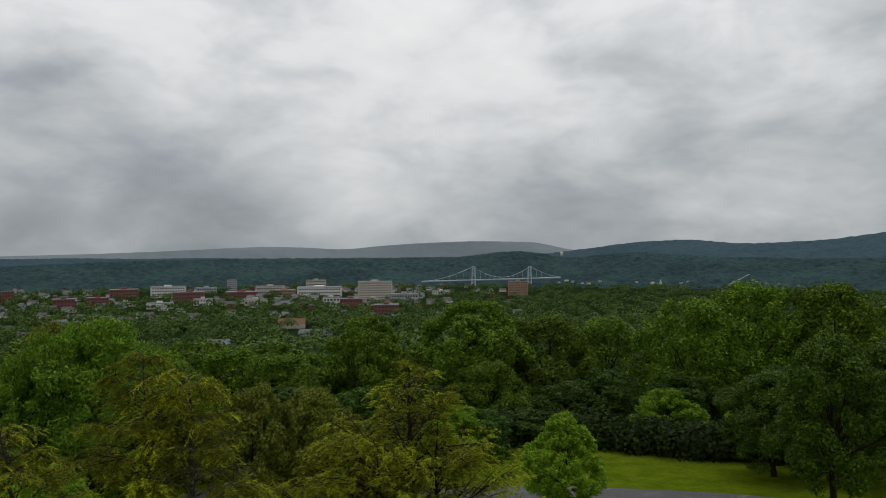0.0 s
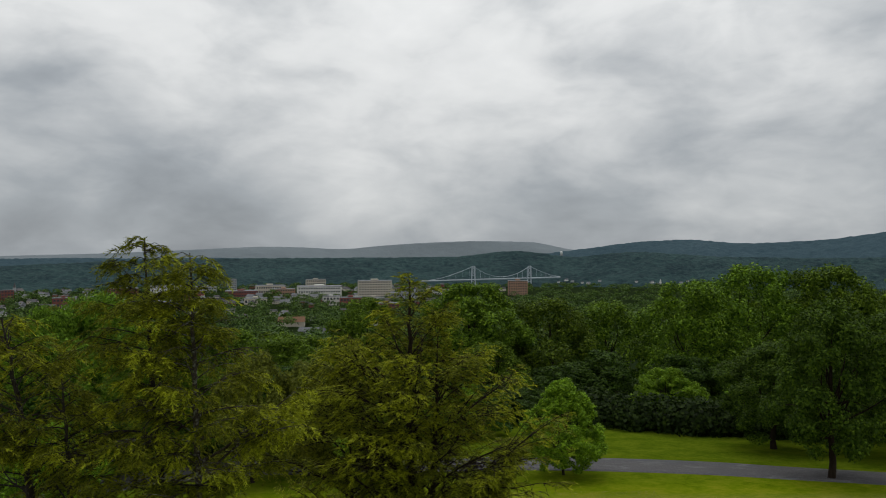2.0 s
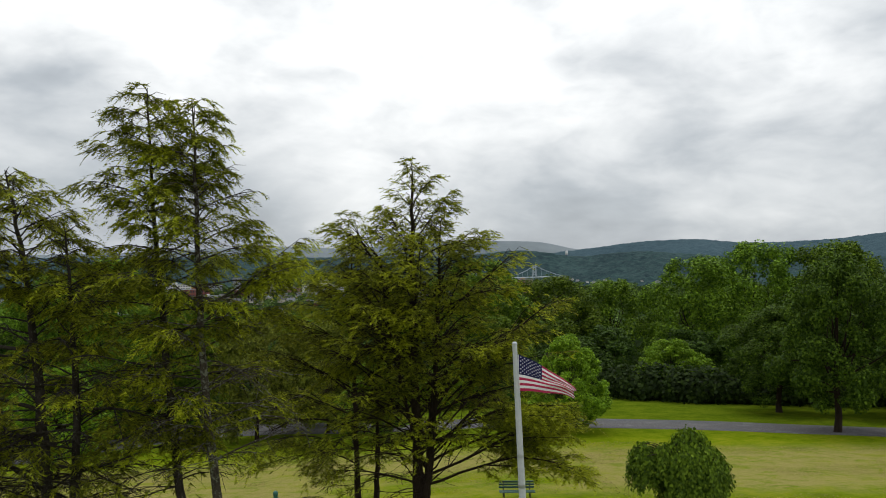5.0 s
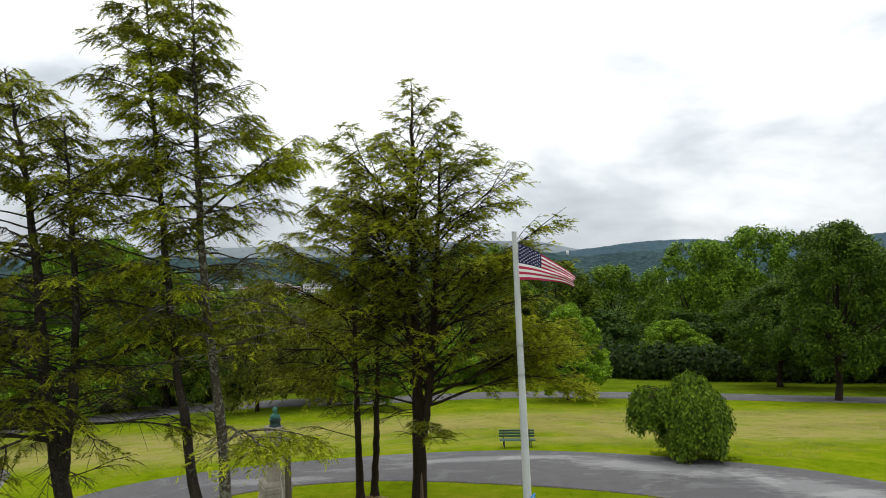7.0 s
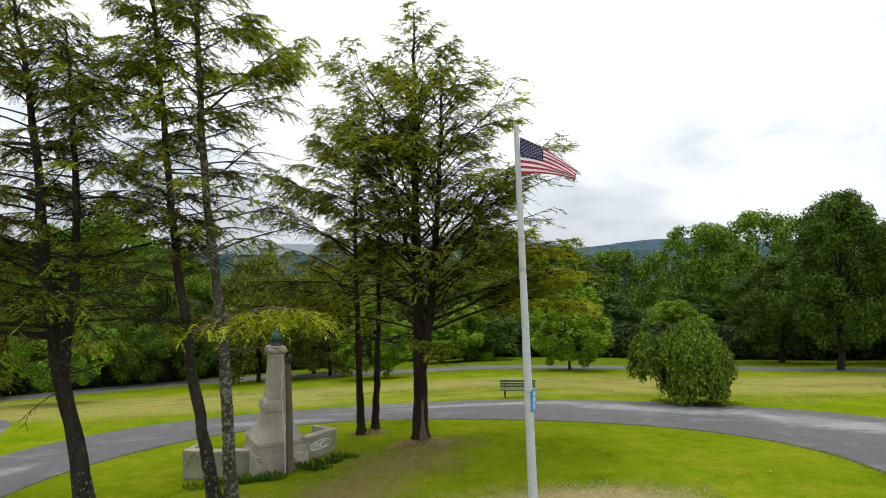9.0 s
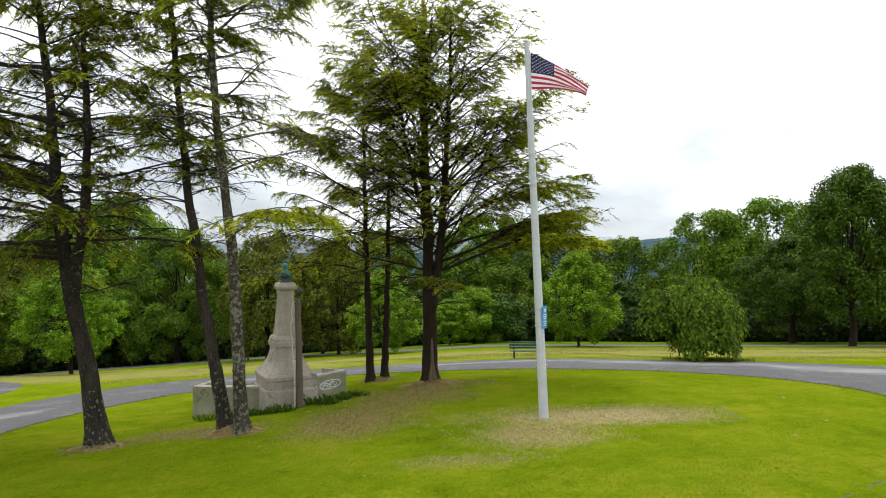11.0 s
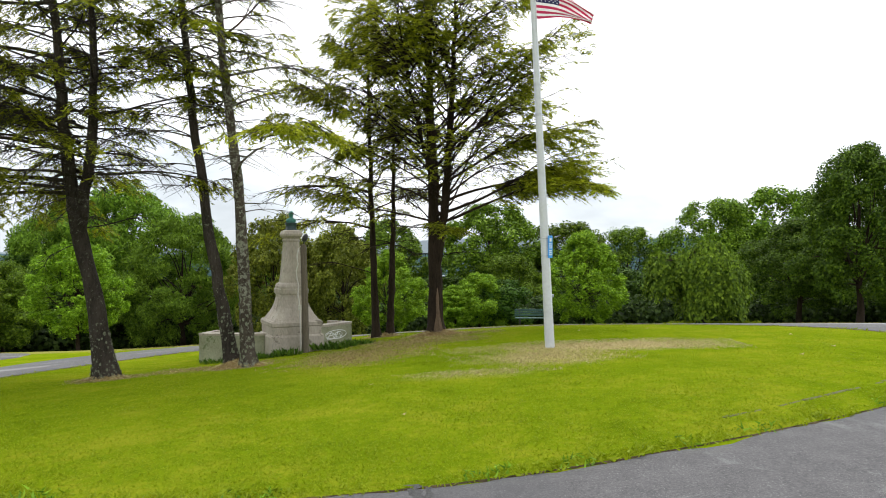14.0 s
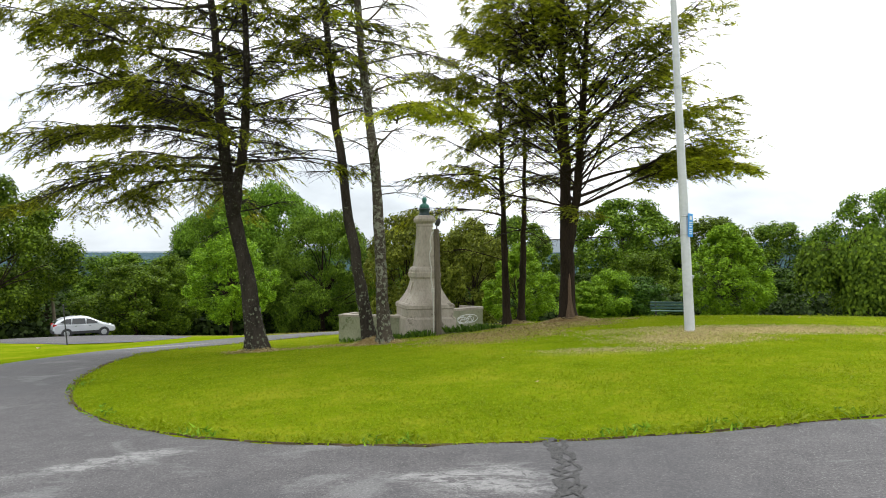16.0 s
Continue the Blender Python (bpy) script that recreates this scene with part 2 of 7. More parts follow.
STEEL = surface("galvanised_steel", (0.35, 0.36, 0.37), (0.55, 0.56, 0.57), 8.0, 0.4, 0.1, 0.002, metal=0.8)
CABLE = surface("grey_conduit", (0.40, 0.375, 0.33), (0.55, 0.52, 0.46), 6.0, 0.6, 0.1, 0.002)
BENCH_PAINT = surface("bench_green", (0.012, 0.045, 0.035), (0.028, 0.085, 0.062), 6.0, 0.5, 0.2, 0.003)
IRON = surface("black_iron", (0.012, 0.012, 0.013), (0.035, 0.035, 0.036), 8.0, 0.55, 0.2, 0.003)


def cloth(name, dark, light):
    """Thin woven cloth: part of the light comes through."""
    m = surface(name, dark, light, 20.0, 0.85, 0.15, 0.002)
    ns, ls = m.node_tree.nodes, m.node_tree.links
    p = ns["Principled BSDF"]
    tr = ns.new("ShaderNodeBsdfTranslucent")
    ls.new(p.inputs["Base Color"].links[0].from_socket, tr.inputs[0])
    mx = ns.new("ShaderNodeMixShader")
    mx.inputs[0].default_value = 0.5
    ls.new(p.outputs[0], mx.inputs[1])
    ls.new(tr.outputs[0], mx.inputs[2])
    ls.new(mx.outputs[0], ns["Material Output"].inputs[0])
    return m


FLAG_RED = cloth("flag_red", (0.38, 0.018, 0.065), (0.48, 0.032, 0.095))
FLAG_WHITE = cloth("flag_white", (0.70, 0.68, 0.69), (0.82, 0.80, 0.81))
FLAG_BLUE = cloth("flag_blue", (0.014, 0.014, 0.06), (0.028, 0.028, 0.10))
SIGN_BLUE = surface("sign_blue", (0.02, 0.22, 0.58), (0.03, 0.29, 0.70), 6.0, 0.4, 0.05, 0.001)
WHITE_PAINT = surface("white_paint", (0.62, 0.62, 0.60), (0.80, 0.80, 0.78), 5.0, 0.6, 0.1, 0.002)
CHALK = surface("white_spray_paint", (0.60, 0.60, 0.58), (0.82, 0.82, 0.80), 14.0, 0.8, 0.1, 0.002)
CAR_PAINT = surface("silver_car_paint", (0.52, 0.54, 0.56), (0.60, 0.62, 0.64), 1.0, 0.25, 0.0, 0.001, metal=0.35)
CAR_GLASS = surface("dark_car_glass", (0.010, 0.012, 0.014), (0.02, 0.022, 0.025), 1.0, 0.08, 0.0, 0.001)
RUBBER = surface("tyre_rubber", (0.012, 0.012, 0.012), (0.03, 0.03, 0.03), 8.0, 0.85, 0.2, 0.003)
TRIM_BLACK = surface("black_trim", (0.015, 0.015, 0.016), (0.03, 0.03, 0.032), 6.0, 0.6, 0.1, 0.002)
ALLOY = surface("wheel_alloy", (0.40, 0.41, 0.42), (0.55, 0.56, 0.57), 6.0, 0.35, 0.05, 0.001, metal=0.8)
LAMP_RED = surface("tail_lamp_red", (0.30, 0.01, 0.012), (0.42, 0.02, 0.02), 6.0, 0.2, 0.0, 0.001)
LAMP_CLEAR = surface("head_lamp_clear", (0.5, 0.52, 0.54), (0.65, 0.67, 0.68), 6.0, 0.15, 0.0, 0.001)
CITY_WHITE = surface("pale_concrete", (0.58, 0.56, 0.52), (0.72, 0.70, 0.65), 0.05, 0.85, 0.1, 0.05)
CITY_TAN = surface("tan_masonry", (0.46, 0.41, 0.33), (0.60, 0.54, 0.44), 0.05, 0.85, 0.1, 0.05)
CITY_BRICK = surface("red_brick_walls", (0.16, 0.048, 0.038), (0.25, 0.085, 0.068), 0.06, 0.9, 0.1, 0.05)
CITY_BROWN = surface("brown_brick_walls", (0.30, 0.17, 0.11), (0.42, 0.26, 0.17), 0.06, 0.9, 0.1, 0.05)
CITY_GREY = surface("grey_siding", (0.27, 0.28, 0.29), (0.45, 0.46, 0.47), 0.05, 0.85, 0.1, 0.05)
ROOF_DARK = surface("dark_shingles", (0.055, 0.055, 0.06), (0.13, 0.125, 0.12), 0.1, 0.9, 0.2, 0.05)
ROOF_GREY = surface("grey_roofing", (0.09, 0.095, 0.10), (0.20, 0.205, 0.215), 0.05, 0.85, 0.1, 0.05)
ROOF_ORANGE = surface("tan_tile_roof", (0.13, 0.065, 0.030), (0.22, 0.115, 0.06), 0.1, 0.85, 0.2, 0.05)
WINDOW_DARK = surface("far_window_glass", (0.03, 0.035, 0.045), (0.08, 0.09, 0.10), 0.3, 0.25, 0.0, 0.01)
BRIDGE_STEEL = surface("bridge_grey_paint", (0.33, 0.37, 0.40), (0.45, 0.49, 0.52), 0.03, 0.6, 0.05, 0.05)
RUST_STEEL = surface("dark_truss_steel", (0.05, 0.05, 0.07), (0.10, 0.10, 0.13), 0.03, 0.8, 0.05, 0.05)


def hill_material(name, dark, light, scale):
    m, ns, ls, p = material(name)
    a = noise_node(ns, ls, scale, 8.0, 0.65)
    b = noise_node(ns, ls, scale * 0.12, 4.0, 0.5)
    f = calc(ns, ls, "MULTIPLY_ADD", a, 0.7, calc(ns, ls, "MULTIPLY", b, 0.35))
    ls.new(ramp(ns, ls, f, [(0.32, dark), (0.75, light)]), p.inputs["Base Color"])
    put(p, {"Roughness": 0.95, "Specular IOR Level": 0.1})
    bump(ns, ls, p, a, 1.0, 10.0)
    return m


# air haze is mixed into these base colours, bluer and paler with distance
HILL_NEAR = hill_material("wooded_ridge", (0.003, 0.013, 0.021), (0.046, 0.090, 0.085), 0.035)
HILL_MID = hill_material("hazed_wooded_mountain", (0.028, 0.056, 0.074), (0.062, 0.104, 0.122), 0.03)
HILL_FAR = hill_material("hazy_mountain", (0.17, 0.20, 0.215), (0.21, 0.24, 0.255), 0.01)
WOODS_FAR = leaf_material("far_woods_leaves", (0.0270, 0.0600, 0.0120), (0.0630, 0.1200, 0.0210), (0.1275, 0.1950, 0.0330), through=0.2, tree_shift=0.02)


def ground_material():
    m, ns, ls, p = material("lawn_and_field")
    tc = ns.new("ShaderNodeTexCoord")
    sp = ns.new("ShaderNodeSeparateXYZ")
    ls.new(tc.outputs["Object"], sp.inputs[0])
    a = noise_node(ns, ls, 0.35, 5.0, 0.6)
    b = noise_node(ns, ls, 9.0, 6.0, 0.7)
    c = noise_node(ns, ls, 1.6, 6.0, 0.7)
    f = calc(ns, ls, "MULTIPLY_ADD", b, 0.35, calc(ns, ls, "MULTIPLY_ADD", a, 0.55, calc(ns, ls, "MULTIPLY_ADD", c, 0.5, -0.175)))
    grass = ramp(ns, ls, f, [(0.34, (0.068, 0.097, 0.003)), (0.44, (0.101, 0.149, 0.004)), (0.52, (0.127, 0.173, 0.005)), (0.64, (0.185, 0.204, 0.012))])
    # mown hay lies in pale drifts across the field behind the drive
    hay = noise_node(ns, ls, 0.10, 5.0, 0.65, dist=0.6, stretch=(0.6, 1.3, 1.0))
    band = ns.new("ShaderNodeMapRange")
    band.interpolation_type = "SMOOTHSTEP"
    put(band, {"From Min": 36.5, "From Max": 41.0})
    ls.new(sp.outputs[1], band.inputs[0])
    band2 = ns.new("ShaderNodeMapRange")
    band2.interpolation_type = "SMOOTHSTEP"
    put(band2, {"From Min": 56.0, "From Max": 50.0})
    ls.new(sp.outputs[1], band2.inputs[0])
    hm = ns.new("ShaderNodeMapRange")
    put(hm, {"From Min": 0.30, "From Max": 0.46})
    ls.new(hay, hm.inputs[0])
    tuft = noise_node(ns, ls, 0.9, 9.0, 0.85, dist=0.8, stretch=(0.6, 1.0, 1.0))
    tm = ns.new("ShaderNodeMapRange")
    put(tm, {"From Min": 0.40, "From Max": 0.54, "To Min": 0.15, "To Max": 1.0})
    ls.new(tuft, tm.inputs[0])
    hf = calc(ns, ls, "MULTIPLY", calc(ns, ls, "MULTIPLY", hm.outputs[0], band.outputs[0]), band2.outputs[0])
    hf = calc(ns, ls, "MULTIPLY", hf, tm.outputs[0])
    straw = ramp(ns, ls, b, [(0.3, (0.17, 0.150, 0.040)), (0.7, (0.31, 0.265, 0.10))])
    col = mix(ns, ls, calc(ns, ls, "MULTIPLY", hf, 0.92), grass, straw)
    # turf towards the trees: a greener tone, with their shade mixed into the colour
    deep = ns.new("ShaderNodeMapRange")
    deep.interpolation_type = "SMOOTHSTEP"
    put(deep, {"From Min": 55.0, "From Max": 66.0, "To Max": 0.75})
    ls.new(sp.outputs[1], deep.inputs[0])
    col = mix(ns, ls, deep.outputs[0], col, ramp(ns, ls, f, [(0.36, (0.036, 0.066, 0.004)), (0.62, (0.082, 0.118, 0.008))]))
    # needle litter under the hemlocks and bare straw at the flagpole
    def spot(cx, cy, rx, ry, colour, amount, colb):
        dx = calc(ns, ls, "DIVIDE", calc(ns, ls, "SUBTRACT", sp.outputs[0], cx), rx)
        dy = calc(ns, ls, "DIVIDE", calc(ns, ls, "SUBTRACT", sp.outputs[1], cy), ry)
        d = calc(ns, ls, "SQRT", calc(ns, ls, "ADD", calc(ns, ls, "MULTIPLY", dx, dx), calc(ns, ls, "MULTIPLY", dy, dy)))
        edge = noise_node(ns, ls, 1.3, 8.0, 0.8, dist=0.8)
        d = calc(ns, ls, "MULTIPLY_ADD", edge, 1.9, d)
        mr = ns.new("ShaderNodeMapRange")
        mr.interpolation_type = "SMOOTHSTEP"
        put(mr, {"From Min": 2.05, "From Max": 1.25, "To Min": 0.0, "To Max": amount})
        ls.new(d, mr.inputs[0])
        c2 = ramp(ns, ls, b, [(0.3, colour), (0.7, colb)])
        return mr.outputs[0], c2
    for args in (
        (-3.0, 18.4, 1.9, 2.6, (0.15, 0.112, 0.040), 0.85, (0.27, 0.20, 0.085)),
        (-1.8, 21.6, 2.2, 2.2, (0.14, 0.105, 0.036), 0.7, (0.24, 0.18, 0.07)),
        (-0.9, 23.8, 2.0, 1.2, (0.12, 0.09, 0.035), 0.65, (0.21, 0.155, 0.065)),
        (-7.4, 18.6, 2.0, 1.2, (0.13, 0.095, 0.04), 0.75, (0.24, 0.18, 0.08)),
        (-9.5, 17.4, 1.0, 0.7, (0.10, 0.07, 0.03), 0.8, (0.20, 0.15, 0.07)),
        (3.5, 17.3, 2.9, 1.1, (0.25, 0.19, 0.08), 0.85, (0.54, 0.44, 0.26)),
        (1.7, 15.7, 1.7, 1.3, (0.20, 0.155, 0.055), 0.66, (0.42, 0.33, 0.16)),
        (-0.1, 13.7, 1.6, 0.4, (0.16, 0.14, 0.05), 0.25, (0.32, 0.27, 0.12)),
    ):
        fac, c2 = spot(*args)
        col = mix(ns, ls, fac, col, c2)
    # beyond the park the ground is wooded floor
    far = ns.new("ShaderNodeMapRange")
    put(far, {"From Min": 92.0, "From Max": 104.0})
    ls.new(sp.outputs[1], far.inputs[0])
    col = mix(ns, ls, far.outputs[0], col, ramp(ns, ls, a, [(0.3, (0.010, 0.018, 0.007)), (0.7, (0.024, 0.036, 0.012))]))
    ls.new(col, p.inputs["Base Color"])
    put(p, {"Roughness": 1.0, "Specular IOR Level": 0.0})
    bump(ns, ls, p, b, 0.7, 0.05)
    return m


def asphalt_material():
    m, ns, ls, p = material("weathered_asphalt")
    tc = ns.new("ShaderNodeTexCoord")
    a = noise_node(ns, ls, 0.22, 4.0, 0.55, dist=0.5)
    g = noise_node(ns, ls, 34.0, 4.0, 0.85)
    mid_n = noise_node(ns, ls, 2.5, 6.0, 0.65)
    f = calc(ns, ls, "MULTIPLY_ADD", g, 0.75, calc(ns, ls, "MULTIPLY", mid_n, 0.25))
    flakes = noise_node(ns, ls, 7.0, 8.0, 0.8, dist=1.2, stretch=(0.5, 1.2, 1.0))
    fl = ns.new("ShaderNodeMapRange")
    put(fl, {"From Min": 0.44, "From Max": 0.54})
    ls.new(flakes, fl.inputs[0])
    col = ramp(ns, ls, f, [(0.32, (0.026, 0.024, 0.026)), (0.50, (0.066, 0.062, 0.064)), (0.68, (0.130, 0.123, 0.124))])
    # pale dried-out patches, torn into streaks
    worn = noise_node(ns, ls, 0.55, 9.0, 0.72, dist=0.8, stretch=(0.6, 1.0, 1.0))
    wm = ns.new("ShaderNodeMapRange")
    put(wm, {"From Min": 0.545, "From Max": 0.61, "To Max": 0.5})
    ls.new(worn, wm.inputs[0])
    col = mix(ns, ls, wm.outputs[0], col, ramp(ns, ls, g, [(0.3, (0.115, 0.115, 0.115)), (0.7, (0.215, 0.212, 0.21))]))
    # two long scabs of bare aggregate on the near side of the drive
    sp = ns.new("ShaderNodeSeparateXYZ")
    ls.new(tc.outputs["Object"], sp.inputs[0])
    rag = noise_node(ns, ls, 3.0, 10.0, 0.8, dist=0.6, stretch=(0.35, 1.4, 1.0))
    for cx, cy, rx, ry, turn in ((-1.05, 6.0, 1.05, 0.5, 0.05), (-5.1, 6.45, 1.15, 0.30, 0.62), (-6.2, 5.6, 0.5, 0.22, 0.5), (9.5, 31.2, 6.0, 2.0, -0.45), (14.5, 27.0, 4.5, 1.9, -0.8), (-9.0, 32.0, 4.0, 0.9, -0.1), (1.5, 34.0, 6.0, 0.8, 0.0), (-17.5, 24.5, 2.5, 1.2, 0.9)):
        ox, oy = calc(ns, ls, "SUBTRACT", sp.outputs[0], cx), calc(ns, ls, "SUBTRACT", sp.outputs[1], cy)
        u = calc(ns, ls, "MULTIPLY_ADD", ox, math.cos(turn) / rx, calc(ns, ls, "MULTIPLY", oy, math.sin(turn) / rx))
        w = calc(ns, ls, "MULTIPLY_ADD", ox, -math.sin(turn) / ry, calc(ns, ls, "MULTIPLY", oy, math.cos(turn) / ry))
        d = calc(ns, ls, "SQRT", calc(ns, ls, "ADD", calc(ns, ls, "MULTIPLY", u, u), calc(ns, ls, "MULTIPLY", w, w)))
        d = calc(ns, ls, "MULTIPLY_ADD", rag, 2.6, d)
        pm = ns.new("ShaderNodeMapRange")
        put(pm, {"From Min": 2.2, "From Max": 1.75, "To Max": 0.66})
        ls.new(d, pm.inputs[0])
        amount = calc(ns, ls, "MULTIPLY", pm.outputs[0], fl.outputs[0]) if cy < 10 else pm.outputs[0]
        col = mix(ns, ls, amount, col, ramp(ns, ls, g, [(0.3, (0.19, 0.19, 0.185)), (0.7, (0.36, 0.355, 0.35))]))
    # pale stones in the worn surface
    grit = noise_node(ns, ls, 60.0, 2.0, 0.6)
    gm = ns.new("ShaderNodeMapRange")
    put(gm, {"From Min": 0.60, "From Max": 0.68, "To Max": 0.55})
    ls.new(grit, gm.inputs[0])
    col = mix(ns, ls, gm.outputs[0], col, (0.25, 0.245, 0.24))
    # older darker strips
    dm = ns.new("ShaderNodeMapRange")
    put(dm, {"From Min": 0.50, "From Max": 0.54, "To Max": 0.35})
    ls.new(a, dm.inputs[0])
    col = mix(ns, ls, dm.outputs[0], col, (0.055, 0.054, 0.058))
    ls.new(col, p.inputs["Base Color"])
    put(p, {"Roughness": 0.82, "Specular IOR Level": 0.35})
    bump(ns, ls, p, g, 0.6, 0.006)
    return m


GROUND = ground_material()
ASPHALT = asphalt_material()
TAR = surface("tar_seam", (0.020, 0.020, 0.021), (0.100, 0.096, 0.094), 22.0, 0.9, 0.9, 0.02)
WATER = surface("river_water", (0.16, 0.18, 0.20), (0.22, 0.24, 0.26), 0.01, 0.25, 0.1, 0.2)


# ---- mesh helpers ----
def soft(a, k):
    return (np.sqrt(a * a + k * k) + a) / 2


def height(x, y):
    """The lie of the land: a level crown that falls away behind and to one side, then drops to the city plain and the river."""
    x, y = np.asarray(x, float), np.asarray(y, float)
    z = 0.2883 - 0.1257 * soft(y - 22, 6) - 0.0696 * soft(3 - x, 3) + 0.0002 * np.clip(x, 0, 60) ** 2
    z = z - 0.36 * np.exp(-((x + 9) ** 2 + (y - 23) ** 2) / 40) - 0.4 * np.exp(-((x + 20) ** 2 + (y - 25) ** 2) / 60)
    z = z + 0.55 * np.exp(-((x + 38) ** 2 + (y - 43) ** 2) / 120)
    z = -105 + soft(z + 105, 24) - 1.36
    d = np.hypot(x, y)
    t = np.clip((d - 2250) / 350, 0, 1)
    return z - 47 * t * t * (3 - 2 * t)


def link_mesh(name, verts, faces, mat, smooth=False):
    """faces: an (n, 3) or (n, 4) array, or a list of tuples."""
    me = bpy.data.meshes.new(name)
    if isinstance(faces, np.ndarray):
        verts = np.asarray(verts, np.float32)
        n, k = faces.shape
        me.vertices.add(len(verts))
        me.vertices.foreach_set("co", verts.ravel())
        me.loops.add(n * k)
        me.loops.foreach_set("vertex_index", faces.astype(np.int32).ravel())
        me.polygons.add(n)
        me.polygons.foreach_set("loop_start", np.arange(0, n * k, k, dtype=np.int32))
        me.update(calc_edges=True)
    else:
        me.from_pydata([tuple(v) for v in verts], [], faces)
    if smooth:
        me.polygons.foreach_set("use_smooth", np.ones(len(me.polygons), bool))
    me.materials.append(mat)
    return new(name, me)


def part(name, bm, mat, parent, label=""):
    """Links a bmesh as one mesh object under a thing or a part."""
    me = bpy.data.meshes.new(name)
    bm.to_mesh(me)
    bm.free()
    me.materials.append(mat)
    ob = new(name, me)
    ob.parent = parent
    if label:
        ob["label"] = label
    return ob


def part_np(name, verts, faces, mat, parent, label="", smooth=False, kind=""):
    ob = link_mesh(name, verts, faces, mat, smooth)
    ob.parent = parent
    if label:
        ob["label"] = label
    if kind:
        ob["kind"] = kind
    return ob


def thing(name, m, label, category, group="", kind=""):
    ob = new(name)
    ob.empty_display_size = 0.3
    ob.matrix_basis = m
    return tagged(ob, label, category, group, kind)


def bm_box(bm, lo, hi, bevel=0.0):
    c = [(a + b) / 2 for a, b in zip(lo, hi)]
    s = [b - a for a, b in zip(lo, hi)]
    r = bmesh.ops.create_cube(bm, size=1.0, matrix=Matrix.Translation(c) @ Matrix.Diagonal((*s, 1)))
    if bevel:
        edges = list({e for v in r["verts"] for e in v.link_edges})
        bmesh.ops.bevel(bm, geom=edges, offset=bevel, segments=2, affect="EDGES", profile=0.5)
    return bm


def box(lo, hi, bevel=0.0):
    return bm_box(bmesh.new(), lo, hi, bevel)


def lathe(profile, steps=20):
    """A turned body from (radius, z) pairs."""
    bm = bmesh.new()
    rings = []
    for r, z in profile:
        rings.append([bm.verts.new((r * math.cos(2 * math.pi * i / steps), r * math.sin(2 * math.pi * i / steps), z)) for i in range(steps)])
    for a, b in zip(rings, rings[1:]):
        for i in range(steps):
            f = bm.faces.new((a[i], a[(i + 1) % steps], b[(i + 1) % steps], b[i]))
            f.smooth = True
    bm.faces.new(rings[0][::-1])
    bm.faces.new(rings[-1])
    return bm


def square_stack(profile):
    """A four-sided body from (half width x, half width y, z) rows."""
    bm = bmesh.new()
    rings = [[bm.verts.new((sx * a, sy * b, z)) for sx, sy in ((-1, -1), (1, -1), (1, 1), (-1, 1))] for a, b, z in profile]
    for p, q in zip(rings, rings[1:]):
        for i in range(4):
            bm.faces.new((p[i], p[(i + 1) % 4], q[(i + 1) % 4], q[i]))
    bm.faces.new(rings[0][::-1])
    bm.faces.new(rings[-1])
    return bm


def tube(points, radii, sides=7):
    """Vertices and quads of a tapered tube along points."""
    pts = np.asarray(points, float)
    t = np.gradient(pts, axis=0)
    t /= np.linalg.norm(t, axis=1)[:, None] + 1e-9
    ref = np.where(np.abs(t[:, 2:3]) > 0.9, np.array([[1.0, 0, 0]]), np.array([[0, 0, 1.0]]))
    u = np.cross(t, ref)
    u /= np.linalg.norm(u, axis=1)[:, None] + 1e-9
    w = np.cross(t, u)
    a = np.linspace(0, 2 * np.pi, sides, endpoint=False)
    r = np.asarray(radii, float)[:, None, None]
    v = pts[:, None, :] + r * (np.cos(a)[None, :, None] * u[:, None, :] + np.sin(a)[None, :, None] * w[:, None, :])
    n = len(pts)
    i = np.arange(n - 1)[:, None] * sides
    j = np.arange(sides)[None, :]
    k = (j + 1) % sides
    f = np.stack([i + j, i + k, i + sides + k, i + sides + j], -1).reshape(-1, 4)
    return v.reshape(-1, 3), f


class Bag:
    """Collects quads into one mesh."""

    def __init__(self):
        self.v, self.f, self.n = [], [], 0

    def add(self, v, f):
        self.v.append(np.asarray(v, float))
        self.f.append(np.asarray(f) + self.n)
        self.n += len(v)

    def arrays(self):
        return np.concatenate(self.v), np.concatenate(self.f)


def unit(a):
    return a / (np.linalg.norm(a, axis=-1, keepdims=True) + 1e-9)


def leaf_quads(pos, along, normal, length, width, fold=0.25):
    """Folded lozenge leaves: base, side, tip, side."""
    along = unit(along)
    side = unit(np.cross(along, normal))
    nrm = np.cross(side, along)
    length, width = np.broadcast_to(length, len(pos))[:, None], np.broadcast_to(width, len(pos))[:, None]
    b = pos - along * length * 0.5
    tip = pos + along * length * 0.5
    lft = pos - side * width * 0.5 + nrm * width * fold
    rgt = pos + side * width * 0.5 + nrm * width * fold
    v = np.stack([b, lft, tip, rgt], 1).reshape(-1, 3)
    f = np.arange(len(pos) * 4).reshape(-1, 4)
    return v, f


# ---- broadleaf trees ----
def leaf_tris(pos, along, normal, length, width):
    """Small pointed leaves or twig ends: a short base edge and a tip."""
    along = unit(along)
    side = unit(np.cross(along, normal))
    length, width = np.broadcast_to(length, len(pos))[:, None], np.broadcast_to(width, len(pos))[:, None]
    b = pos - along * length * 0.4
    v = np.stack([b - side * width * 0.5, b + side * width * 0.5, pos + along * length * 0.6], 1).reshape(-1, 3)
    return v, np.arange(len(pos) * 3).reshape(-1, 3)


